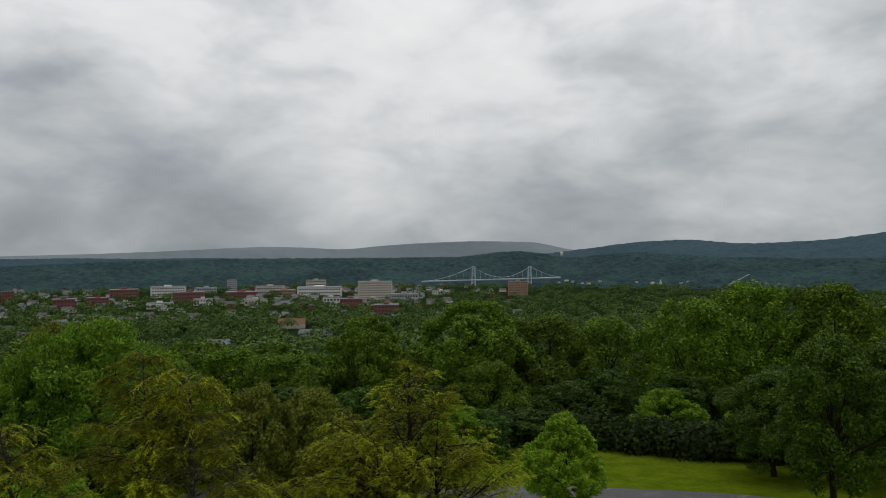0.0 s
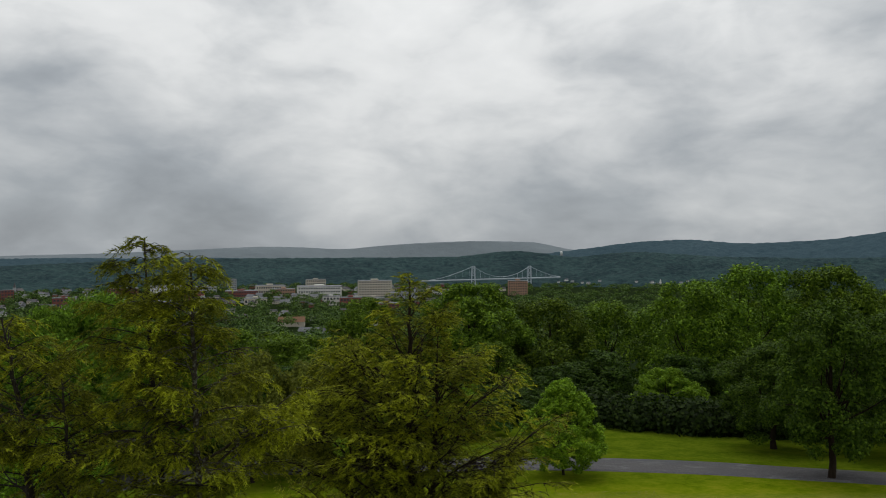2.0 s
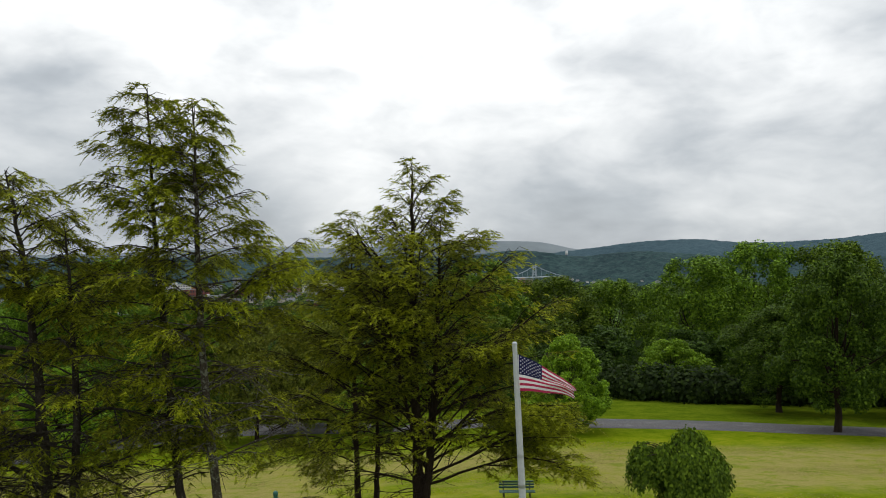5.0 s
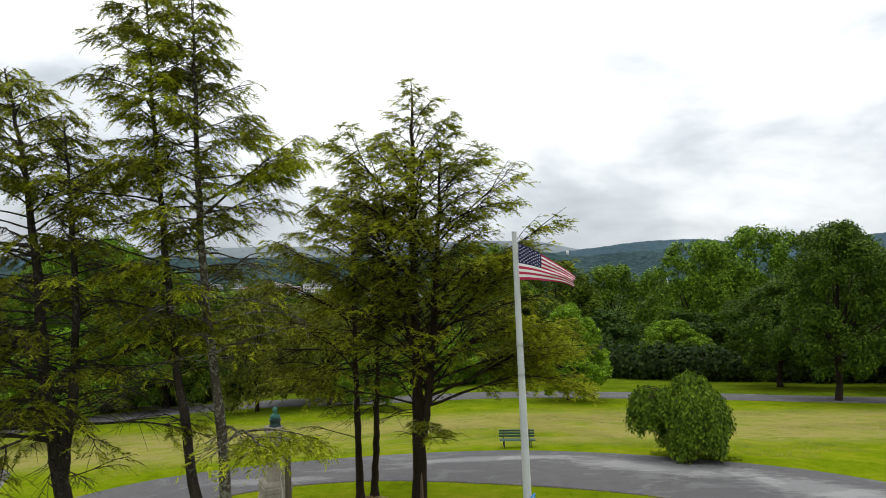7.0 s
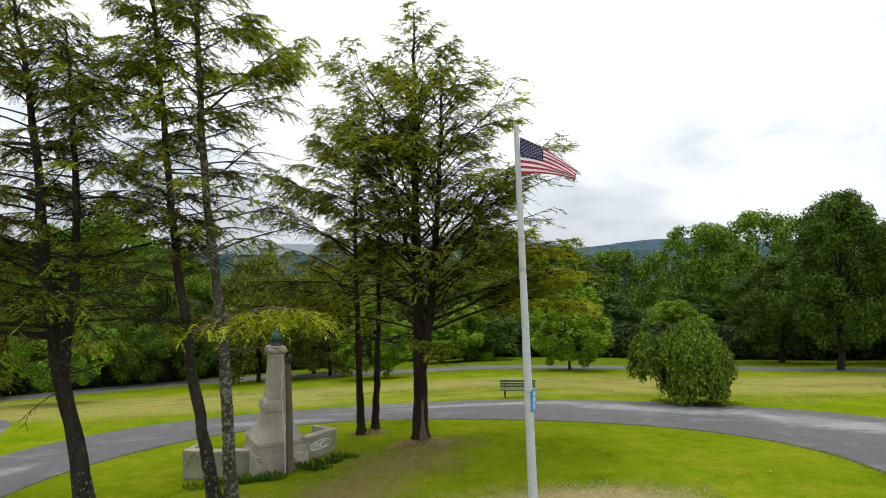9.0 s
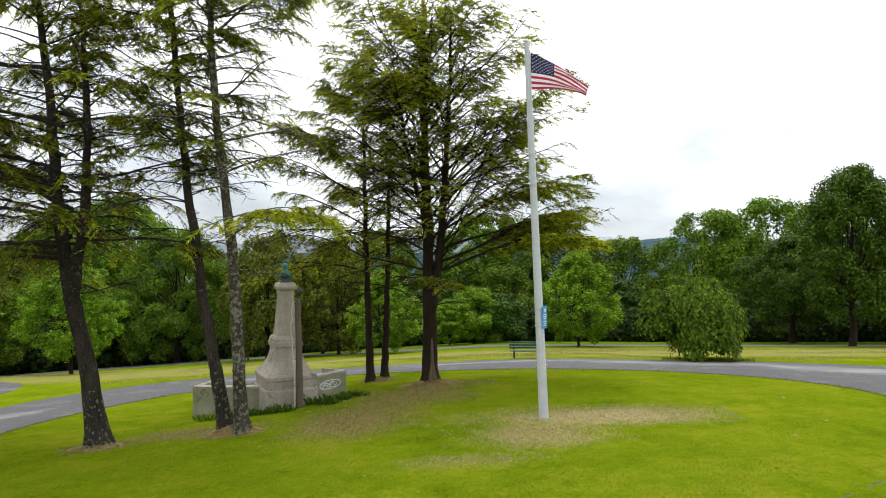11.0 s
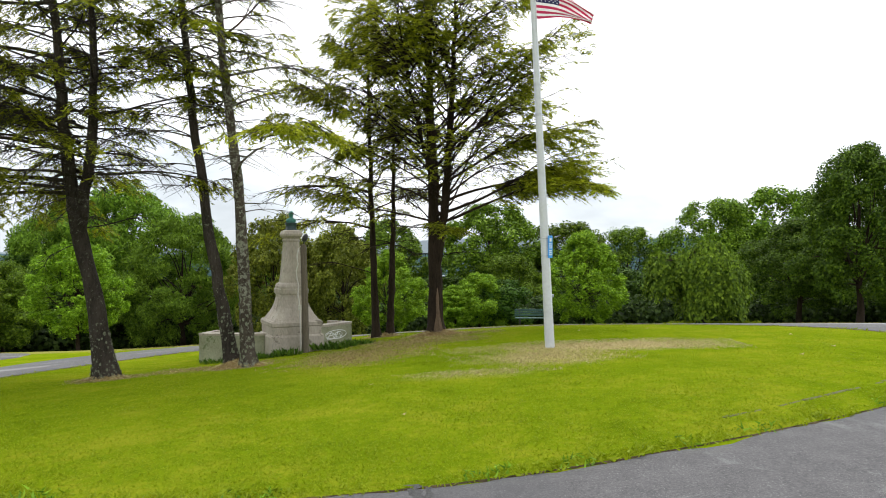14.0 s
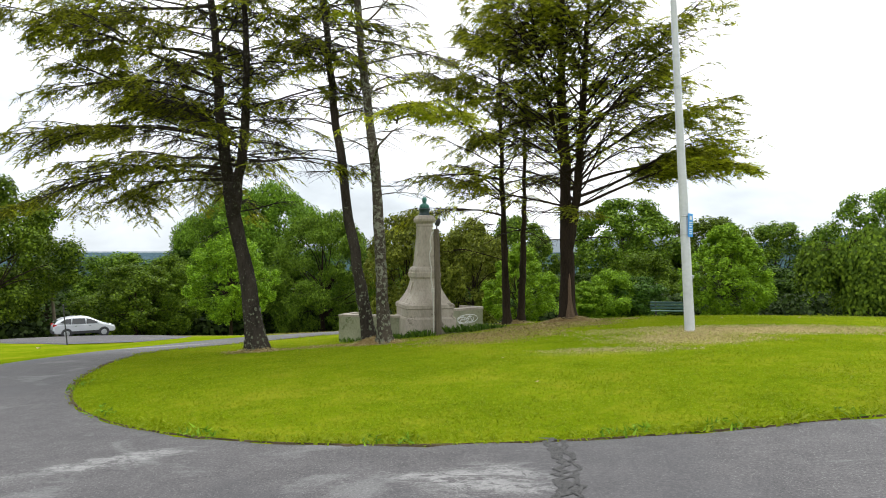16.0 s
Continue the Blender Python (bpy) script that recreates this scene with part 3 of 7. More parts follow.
def crown_leaves(rng, puffs, count, size, droop=0.0):
    """Leaves in the outer shells of many overlapping puffs (x, y, z, r)."""
    puffs = np.asarray(puffs)
    area = puffs[:, 3] ** 2
    pick = rng.choice(len(puffs), count, p=area / area.sum())
    d = unit(rng.normal(size=(count, 3)))
    d[:, 2] = np.where((d[:, 2] < -0.2) & (rng.random(count) < 0.3), -d[:, 2], d[:, 2])
    r = puffs[pick, 3] * (1.15 - 0.7 * rng.random(count) ** 1.3)
    pos = puffs[pick, :3] + d * r[:, None]
    inside = np.zeros(count, int)
    for p in puffs:
        inside += np.linalg.norm(pos - p[:3], axis=1) < p[3] * 0.8
    keep = inside <= 3
    pos, d = pos[keep], d[keep]
    n = len(pos)
    nrm = unit(d + np.array([0, 0, 0.7]) + 0.6 * rng.normal(size=(n, 3)))
    along = unit(np.cross(nrm, rng.normal(size=(n, 3))) + np.array([0, 0, -droop]))
    s = size * rng.uniform(0.6, 1.35, n)
    return leaf_tris(pos, along, nrm, s * (1.2 + droop), s * (1 - 0.25 * droop))


def limb_points(a, b, rng, sag=0.08, n=6):
    a, b = np.asarray(a, float), np.asarray(b, float)
    t = np.linspace(0, 1, n)[:, None]
    p = a + (b - a) * t
    L = np.linalg.norm(b - a)
    p += np.sin(np.pi * t) * rng.normal(size=3) * sag * L
    p[:, 2] += (np.sin(np.pi * t) * 0.06 * L)[:, 0]
    return p


def broadleaf(name, tall, spread, clear, leaf, seed, count, size, label, lobes=16, lean=0.0, group="trees at the edge of the woods",
              low=0.0, squash=1.0, droop=0.0, taper=0.28, lobe=(0.26, 0.42), buds=8, girth=0.022):
    """A broadleaf tree standing at the origin: trunk, limbs, and a crown of lobes, each broken into smaller puffs of leaves."""
    rng = np.random.default_rng(seed)
    root = thing(name, Matrix.Identity(4), label, "tree", group)
    zc = clear + (tall - clear) * 0.48
    rz = (tall - clear) * 0.52
    heads, puffs = [], []
    golden = rng.uniform(0, 6.28)
    for i in range(lobes):
        up = 1.0 - 1.9 * (i + 0.5) / lobes
        golden += 2.4 + rng.normal() * 0.25
        flat = math.sqrt(max(0.0, 1 - up * up))
        d = np.array([math.cos(golden) * flat, math.sin(golden) * flat, up])
        k = rng.uniform(0.45, 0.80)
        pr = spread * rng.uniform(*lobe)
        wide = 1.0 - taper * max(up, 0) + low * max(-up, 0)
        head = (d[0] * k * spread * wide + lean * k, d[1] * k * spread * wide, zc + up * (rz - pr * 0.75) * squash, pr)
        heads.append(head)
        for _ in range(buds):
            e = unit(rng.normal(size=3) * 0.8 + d * 0.75 + np.array([0, 0, 0.2]))
            q = pr * rng.uniform(0.2, 0.5)
            puffs.append((*(np.array(head[:3]) + e * (pr - q * 0.6)), q))
    wood = Bag()
    zt = clear + (tall - clear) * 0.75
    base_r = girth * tall
    trunk_p = np.array([(0, 0, -0.3), (0, 0, 0.15), (0.004 * tall * rng.normal(), 0.004 * tall * rng.normal(), clear * 0.6 + 0.3),
                        (0.012 * tall * rng.normal(), 0.012 * tall * rng.normal(), clear + 0.2 * (tall - clear)), (lean * 0.4, 0, zt)])
    v, f = tube(trunk_p, [base_r * 1.7, base_r * 1.15, base_r * 0.95, base_r * 0.7, base_r * 0.15], 10)
    part_np("trunk", v, f, BARK, root, smooth=True)
    for p in heads:
        s = rng.uniform(0.25, 0.75)
        a = trunk_p[2] + (trunk_p[4] - trunk_p[2]) * s * 0.7
        lp = limb_points(a, p[:3], rng)
        v, f = tube(lp, np.linspace(base_r * 0.30, base_r * 0.05, len(lp)), 4)
        wood.add(v, f)
    part_np("branchwork", *wood.arrays(), BARK, root, smooth=True, kind="stuff")
    v, f = crown_leaves(rng, puffs, count, size, droop)
    part_np("crown", v, f, leaf, root, kind="stuff")
    return root, float(np.percentile(v[:, 2], 99.7)), float(np.percentile(np.hypot(v[:, 0], v[:, 1]), 97))


# ---- hemlocks ----
def hemlock(name, stem, stem_r, start, reach, seed, label, bark, foliage=1.0, extra_limbs=(), step=0.30, shape=None, tip_share=0.22,
            bare=0.25, stems=(), bias=(0.0, 0.0), climb=0.12, dead=8, twig_drop=0.0, fill=0.2, bend=0.42, lichen=0.0, lift=0.0, patchy=1.5):
    """A hemlock with one or more stems (polylines), long forking boughs that bend down at their ends, and loose clumps of feathery sprays.
    reach: longest bough; start: height of the lowest live bough; shape: profile of bough length up the live crown."""
    rng = np.random.default_rng(seed)
    stem = np.asarray(stem, float)
    root = thing(name, pose(*stem[0]), label, "tree", "hemlocks on the island")
    origin = stem[0].copy()
    all_stems = [(stem, stem_r)] + [(np.asarray(s, float), r) for s, r in stems]
    lines = []
    for k, (pts, r) in enumerate(all_stems):
        n = 30
        tt = np.linspace(0, 1, n)
        seg = np.linspace(0, 1, len(pts))
        p = np.stack([np.interp(tt, seg, pts[:, i]) for i in range(3)], 1)
        ker = np.array([1, 2, 3, 2, 1]) / 9
        p[2:-2] = np.stack([np.convolve(p[:, i], ker, "valid") for i in range(3)], 1)
        p[2:-2] += rng.normal(size=(n - 4, 3)) * np.array([0.014, 0.014, 0])
        lines.append(p)
        rad = r * (1 - tt) ** 0.8 + 0.012
        if k == 0:
            rad = rad * (1 + 0.6 * np.exp(-tt * 38))
        v, f = tube(p - origin, rad, 14)
        v += 0.10 * r * np.sin(7 * np.arctan2(v[:, 1], v[:, 0]) + v[:, 2] * 3)[:, None] * unit(v * np.array([1, 1, 0]))
        part_np("trunk", v, f, bark, root, smooth=True)
        if k == 0 and lichen:
            # crusts of lichen near the foot, each a small ragged disc lying on the bark
            crust, m = Bag(), 260
            for _ in range(m):
                hz = lichen * rng.random() ** 1.7
                t0 = np.interp(p[0, 2] + hz, p[:, 2], tt)
                mid_p = np.array([np.interp(t0, tt, p[:, i]) for i in range(3)]) - origin
                a0, rr = rng.uniform(0, 6.28), float(np.interp(t0, tt, rad)) * 1.1 + 0.004
                out = np.array([math.cos(a0), math.sin(a0), 0.0])
                side_v = np.array([-math.sin(a0), math.cos(a0), 0.0])
                size = 0.010 + 0.038 * rng.random() ** 2.2
                ring = [mid_p + out * (rr - (size * 0.5 * math.cos(q)) ** 2 / rr) + side_v * size * math.cos(q) * rng.uniform(0.5, 1.1) + np.array([0, 0, size * 1.3 * math.sin(q) * rng.uniform(0.5, 1.2)])
                        for q in np.linspace(0, 6.28, 9)[:-1]]
                crust.add(np.array(ring), np.array([(0, 1, 2, 3), (0, 3, 4, 7), (4, 5, 6, 7)]))
            part_np("lichen", *crust.arrays(), LICHEN, root, "pale grey-green lichen crusts", kind="stuff")
    wood = Bag()
    off_a, off_b = Vector(rng.uniform(-50, 50, 3)), Vector(rng.uniform(-50, 50, 3))
    sprays = []

    def thick_at(q):
        v = Vector(q)
        return 0.8 * noise.noise(v * 0.75 + off_a) + 0.75 * noise.noise(v * 2.3 + off_b)

    def fresh_at(q):
        return noise.noise(Vector(q) * 0.55 + off_b)

    def twig(q, az, length, dens, bright, s, lush):
        d = np.array([math.cos(az), math.sin(az), rng.uniform(-0.45, 0.30)])
        t = np.linspace(0, 1, 4)
        tw = q + d * (t * length)[:, None]
        tw[:, 2] -= (0.28 + twig_drop) * length * t ** 2
        here = thick_at(tw[2])
        if rng.random() < 0.6:
            wood.add(*tube(tw[::3] - origin, np.array([0.009, 0.0035]), 3))
        share = dens * min(1.0, max(0.0, fill + 0.45 * max(0.0, lush - 0.45) + patchy * here + 0.5 * (s - 0.6)))
        if share < 0.04:
            return
        fresh = bright * 1.9 * min(1.0, max(0.0, 0.32 + 2.2 * fresh_at(tw[2]))) * (0.35 + 0.85 * s)
        for s2 in np.arange(0.12, 1.01, 0.062 / max(length, 0.25)):
            if rng.random() < share:
                i = min(2, int(s2 * 3))
                qq = tw[i] + (tw[i + 1] - tw[i]) * (s2 * 3 - i)
                a3 = az + rng.uniform(-1.15, 1.15)
                sprays.append((*(qq - origin), math.cos(a3), math.sin(a3), rng.uniform(-0.75, 0.25) + lift, rng.uniform(0.20, 0.46), float(rng.random() < fresh)))

    def bough(base, az, length, rise, dens, r0, bright, sag, level=0):
        n = 9 if level == 0 else 6
        t = np.linspace(0, 1, n)
        heading = az + np.cumsum(rng.normal(size=n)) * 0.10
        tilt = math.atan(rise) + np.cumsum(rng.normal(size=n)) * 0.07 - 1.5 * sag * t ** 1.6
        leg = length / (n - 1)
        step_v = np.stack([np.cos(heading) * np.cos(tilt), np.sin(heading) * np.cos(tilt), np.sin(tilt)], 1) * leg
        p = base + np.concatenate([np.zeros((1, 3)), np.cumsum(step_v[:-1], 0)])
        wood.add(*tube(p - origin, r0 * (1 - t) ** 0.8 + 0.005, 5 if level == 0 else 3))

        def at(s):
            return np.array([np.interp(s, t, p[:, i]) for i in range(3)])

        if level == 0:
            for _ in range(int(length * 1.15)):
                s = rng.uniform(0.28, 0.88)
                bough(at(s), az + rng.choice((-1, 1)) * rng.uniform(0.35, 0.95), length * (1.05 - s) * rng.uniform(0.45, 0.85) + 0.25,
                      math.tan(float(np.interp(s, t, tilt))) * 0.8 + rng.uniform(-0.25, 0.25), dens, r0 * 0.5 * (1.1 - s) + 0.004, bright, sag * 0.9, 1)
        first = 0.34 if level == 0 else 0.12
        for s in np.arange(first, 1.0, 0.17 / length):
            s = min(1.0, s + rng.uniform(-0.03, 0.03))
            for sgn in (-1, 1):
                if rng.random() < 0.82:
                    L2 = min(0.85, 0.22 + 0.30 * length * (1.1 - s)) * rng.uniform(0.55, 1.15)
                    twig(at(s), az + sgn * rng.uniform(0.45, 1.2), L2, dens * (0.35 + 0.85 * s), bright, s, dens)
        twig(p[-1], float(heading[-1]), 0.35, dens, bright, 1.0, dens)

    for which, (pts, r) in enumerate(all_stems):
        line = lines[which]
        top = line[-1][2]
        z = max(start, line[0][2] + 0.5)
        turn = rng.uniform(0, 6.28)
        while z < top - 0.08:
            h = (z - start) / (top - start)
            at = np.array([np.interp(z, line[:, 2], line[:, i]) for i in range(3)])
            L = reach * (0.75 if which else 1.0) * shape(h) * rng.uniform(0.5, 1.1)
            turn += 2.4 + rng.normal() * 0.4
            L *= 1 + bias[1] * math.cos(turn - bias[0]) * (1 - h)
            dens = foliage * (0.42 + 0.8 * h)
            if rng.random() < bare * (1 - h) ** 0.7:
                dens *= 0.05
            bough(at, turn, max(L, 0.28), climb + rng.uniform(-0.2, 0.25) + 0.45 * h, min(dens, 1.25), 0.008 + 0.0065 * L, tip_share, bend - 0.5 * bend * h)
            z += step * rng.uniform(0.55, 1.35) * (1.0 - 0.5 * h)
        # bare dead boughs and twigs below the live crown
        for _ in range(dead):
            z = line[0][2] + (start - line[0][2]) * rng.uniform(0.55, 1.0) + 0.45 * (top - start) * rng.random() ** 1.5
            at = np.array([np.interp(z, line[:, 2], line[:, i]) for i in range(3)])
            bough(at, rng.uniform(0, 6.28), rng.uniform(0.7, 2.6), rng.uniform(-0.1, 0.45), 0.03, rng.uniform(0.010, 0.020), 0.0, rng.uniform(0.0, 0.35), 0)
    for base, az, L, rise, dens, bright in extra_limbs:
        bough(np.asarray(base, float), az, L, rise, dens, 0.010 + 0.0075 * L, bright, 0.34)
    # flat drooping sprays of short twigs
    sp = np.array(sprays)
    K = 16
    t = np.linspace(0.05, 1, K)[None, :]
    d = unit(sp[:, 3:6])
    side = unit(np.cross(d, np.array([0.0, 0.0, 1.0])))
    shape_n = (len(sp), K)
    pos = sp[:, None, :3] + d[:, None, :] * (t * sp[:, 6:7])[..., None]
    pos[..., 2] -= (0.45 - 0.5 * lift) * sp[:, 6:7] * t ** 2
    sgn = np.where(np.arange(K) % 2, 1.0, -1.0)[None, :, None]
    tw = (0.115 + 0.03 * rng.normal(size=shape_n)) * (1.15 - 0.6 * t)
    al = unit(d[:, None, :] * 0.75 + side[:, None, :] * sgn * 0.8 + rng.normal(size=(*shape_n, 3)) * 0.28 + np.array([0, 0, -0.2]))
    nr = unit(np.array([0, 0, 1.0]) + rng.normal(size=(*shape_n, 3)) * 0.5)
    pos = pos + al * (tw * 0.5)[..., None]
    bright = np.repeat(sp[:, 7] > 0.5, K) & (np.tile(np.arange(K), len(sp)) >= 4)
    pos, al, nr, tw = pos.reshape(-1, 3), al.reshape(-1, 3), nr.reshape(-1, 3), tw.reshape(-1)
    wd = rng.uniform(0.022, 0.044, len(pos))
    part_np("branchwork", *wood.arrays(), bark, root, smooth=True, kind="stuff")
    part_np("foliage", *leaf_tris(pos[~bright], al[~bright], nr[~bright], tw[~bright] * 1.35, wd[~bright]), NEEDLES, root, kind="stuff")
    if bright.any():
        part_np("fresh_growth", *leaf_tris(pos[bright], al[bright], nr[bright], tw[bright] * 1.35, wd[bright]), TIPS, root, "bright yellow-green new growth", kind="stuff")
    return root


# ---- ground ----
def ground_sheet():
    ang = np.linspace(0, 2 * np.pi, 241)[:-1]
    rad = np.concatenate([np.arange(0.4, 60, 0.65), np.geomspace(60, 4900, 130)])
    cx, cy = -2.0, 18.0
    A, R = np.meshgrid(ang, rad)
    X, Y = cx + R * np.cos(A), cy + R * np.sin(A)
    Z = height(X, Y)
    v = np.stack([X, Y, Z], -1).reshape(-1, 3)
    n, m = len(ang), len(rad)
    i = np.arange(m - 1)[:, None] * n
    j = np.arange(n)[None, :]
    k = (j + 1) % n
    f = np.stack([i + j, i + n + j, i + n + k, i + k], -1).reshape(-1, 4)
    v = np.concatenate([v, [[cx, cy, float(height(cx, cy))]]])
    cap = np.stack([np.arange(n), (np.arange(n) + 1) % n, np.full(n, len(v) - 1), np.full(n, len(v) - 1)], -1)
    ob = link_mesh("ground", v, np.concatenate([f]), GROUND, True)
    lid = [(int(a), int(b), int(c)) for a, b, c, _ in cap]
    me = ob.data
    bm = bmesh.new()
    bm.from_mesh(me)
    bm.verts.ensure_lookup_table()
    for t in lid:
        bm.faces.new([bm.verts[q] for q in t]).smooth = True
    bm.to_mesh(me)
    bm.free()
    tagged(ob, "rolling green lawn falling away to a wooded plain", "ground", kind="structure")


ground_sheet()

ISLE_C = (-1.2, 18.6)


def island_edge(th):
    """Distance of the island's grass edge from its middle."""
    return (12.07 - 0.46 * np.cos(th) + 0.43 * np.sin(th) + 0.78 * np.cos(2 * th) - 0.74 * np.sin(2 * th)
            + 0.80 * np.cos(3 * th) + 0.60 * np.sin(3 * th))


OUTER = [(-12, 19.5), (28, 21.6), (51, 19.3), (70, 18.0), (90, 17.8), (110, 18.8), (126, 20.6), (140, 21.4), (155, 20.5), (172, 16.2), (187, 14.9), (200, 15.8),
         (225, 20.0), (270, 25.0), (310, 23.0)]


def drive_outer(th):
    a = np.degrees(np.mod(th, 2 * np.pi))
    k = np.array(OUTER, float)
    xs = np.concatenate([k[:, 0] - 360, k[:, 0], k[:, 0] + 360])
    ys = np.tile(k[:, 1], 3)
    return sum(np.interp(a + o, xs, ys) for o in (-9, -4.5, 0, 4.5, 9)) / 5


RING_ROWS = [0.0, 0.006, *np.linspace(0.03, 0.97, 14), 0.994, 1.0]


def ring_road():
    th = np.linspace(0, 2 * np.pi, 361)[:-1]
    rng = np.random.default_rng(4)
    wob = np.convolve(np.tile(rng.normal(size=360), 3), np.ones(3) / 3, "same")[360:720] * 0.06
    rows = []
    for s in RING_ROWS:
        r = island_edge(th) + wob * (1 - s) + (drive_outer(th) - island_edge(th)) * s
        x, y = ISLE_C[0] + r * np.cos(th), ISLE_C[1] + r * np.sin(th)
        rows.append(np.stack([x, y, height(x, y) + 0.018 - (0.05 if s in (0.0, 1.0) else 0)], 1))
    n, m = 360, len(RING_ROWS)
    i = np.arange(m - 1)[:, None] * n
    j = np.arange(n)[None, :]
    k = (j + 1) % n
    f = np.stack([i + j, i + n + j, i + n + k, i + k], -1).reshape(-1, 4)
    tagged(link_mesh("road_loop", np.concatenate(rows), f, ASPHALT, True), "weathered grey asphalt loop drive round a grass island", "road", kind="structure")


ring_road()


def strip_road(name, centre, lift, label):
    """centre: rows of x, y, width."""
    c = np.asarray(centre, float)
    t = np.linspace(0, 1, 161)
    seg = np.linspace(0, 1, len(c))
    p = np.stack([np.interp(t, seg, c[:, i]) for i in range(2)], 1)
    width = np.interp(t, seg, c[:, 2])[:, None]
    for _ in range(30):
        p[1:-1] = (p[:-2] + 2 * p[1:-1] + p[2:]) / 4
    d = np.gradient(p, axis=0)
    nrm = unit(np.stack([-d[:, 1], d[:, 0]], 1))
    rows = []
    for s in (-0.5, -0.49, -0.36, -0.18, 0.0, 0.18, 0.36, 0.49, 0.5):
        q = p + nrm * width * s
        rows.append(np.stack([q[:, 0], q[:, 1], height(q[:, 0], q[:, 1]) + lift - (0.06 if abs(s) == 0.5 else 0)], 1))
    n = len(p)
    i = np.arange(8)[:, None] * n
    j = np.arange(n - 1)[None, :]
    f = np.stack([i + j, i + j + 1, i + n + j + 1, i + n + j], -1).reshape(-1, 4)
    tagged(link_mesh(name, np.concatenate(rows), f, ASPHALT, True), label, "road", kind="structure")


strip_road("road_back", [(80, 42, 5.5), (58, 50, 5.5), (38, 60.3, 5.8), (30.7, 62.8, 6.2), (26.5, 64.8, 6.6), (21.6, 66.3, 6.8), (11.5, 68.3, 7), (-5, 68.5, 7), (-12, 71, 7.5), (-18, 74, 8.5),
                         (-26, 74.5, 9.5), (-32, 72.5, 10), (-38, 68, 10), (-45, 60, 9), (-52, 50, 7), (-60, 38, 6)], 0.03, "narrow grey asphalt lane behind the mown field")
strip_road("road_car_park", [(-24.2, 29.0, 3), (-26, 31.5, 8), (-29, 34.5, 11), (-34, 37, 12.5), (-42, 39, 13), (-58, 39.5, 13)], 0.035, "grey asphalt car park lane")


# ---- distance: river, ridges, mountains ----
def ridge(name, profile, dist, depth, foot, mat, rough, label, seed):
    """A wooded range: crest heights by bearing (degrees to the right of straight ahead), rising from foot."""
    rng = np.random.default_rng(seed)
    az = np.radians(np.linspace(profile[0][0], profile[-1][0], 420))
    crest = np.interp(np.degrees(az), [p[0] for p in profile], [p[1] for p in profile])
    ker = np.ones(9) / 9
    crest = np.convolve(np.pad(crest, 4, "edge"), ker, "valid")
    rows = []
    fold = np.convolve(rng.normal(size=460), np.ones(24) / 24, "same")[20:440] * 3
    for s in np.linspace(0, 1, 34):
        d = dist - depth * (1 - s)
        prof = s ** 0.8 + 0.10 * np.sin(s * 3.1) * fold
        z = foot + (crest - foot) * np.clip(prof, 0, 1.02) if s < 1 else crest
        z = z + rough * rng.normal(size=len(az)) * (0.4 if s == 1 else 1.0)
        rows.append(np.stack([d * np.sin(az), d * np.cos(az), z], 1))
    back = rows[-1] * np.array([1.04, 1.04, 1])
    back[:, 2] = foot
    rows.append(back)
    n = len(az)
    i = np.arange(len(rows) - 1)[:, None] * n
    j = np.arange(n - 1)[None, :]
    f = np.stack([i + j, i + j + 1, i + n + j + 1, i + n + j], -1).reshape(-1, 4)
    tagged(link_mesh(name, np.concatenate(rows), f, mat, True), label, "hill", kind="structure")


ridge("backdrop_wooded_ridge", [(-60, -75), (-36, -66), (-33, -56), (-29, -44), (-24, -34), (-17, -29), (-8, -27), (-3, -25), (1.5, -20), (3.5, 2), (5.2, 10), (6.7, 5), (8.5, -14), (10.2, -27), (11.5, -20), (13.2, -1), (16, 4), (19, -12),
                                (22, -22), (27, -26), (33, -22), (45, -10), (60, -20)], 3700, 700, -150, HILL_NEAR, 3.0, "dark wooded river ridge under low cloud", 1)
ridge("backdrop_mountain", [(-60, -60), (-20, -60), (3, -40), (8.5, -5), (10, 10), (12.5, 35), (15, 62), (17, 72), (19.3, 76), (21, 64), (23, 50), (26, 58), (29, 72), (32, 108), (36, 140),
                            (45, 120), (60, 80)], 4450, 650, -160, HILL_MID, 3.0, "wooded mountain shoulder coloured hazy blue-green", 2)
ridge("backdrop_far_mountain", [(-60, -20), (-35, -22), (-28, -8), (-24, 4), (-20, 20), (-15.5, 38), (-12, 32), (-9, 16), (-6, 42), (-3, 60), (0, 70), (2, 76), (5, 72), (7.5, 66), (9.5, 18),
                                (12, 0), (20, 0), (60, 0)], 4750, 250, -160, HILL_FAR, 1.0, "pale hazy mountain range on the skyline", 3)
ridge("backdrop_left_ridge", [(-60, -20), (-40, -26), (-33, -30), (-29, -27), (-25, -34), (-20, -30), (-15, -38), (-9, -48), (-4, -70)], 4250, 420, -160, HILL_MID, 2.0, "wooded ridge coloured hazy blue behind the river ridge", 6)
river = bmesh.new()
bmesh.ops.create_grid(river, x_segments=2, y_segments=2, size=1, matrix=Matrix.Translation((0, 2870, -149)) @ Matrix.Diagonal((3200, 300, 1, 1)))
me = bpy.data.meshes.new("water_river")
river.to_mesh(me)
river.free()
me.materials.append(WATER)
tagged(new("water_river", me), "broad grey river below the wooded ridge", "river", kind="structure")


# ---- trees ----
def stand(x, y, sink=0.05):
    return float(height(x, y)) - sink


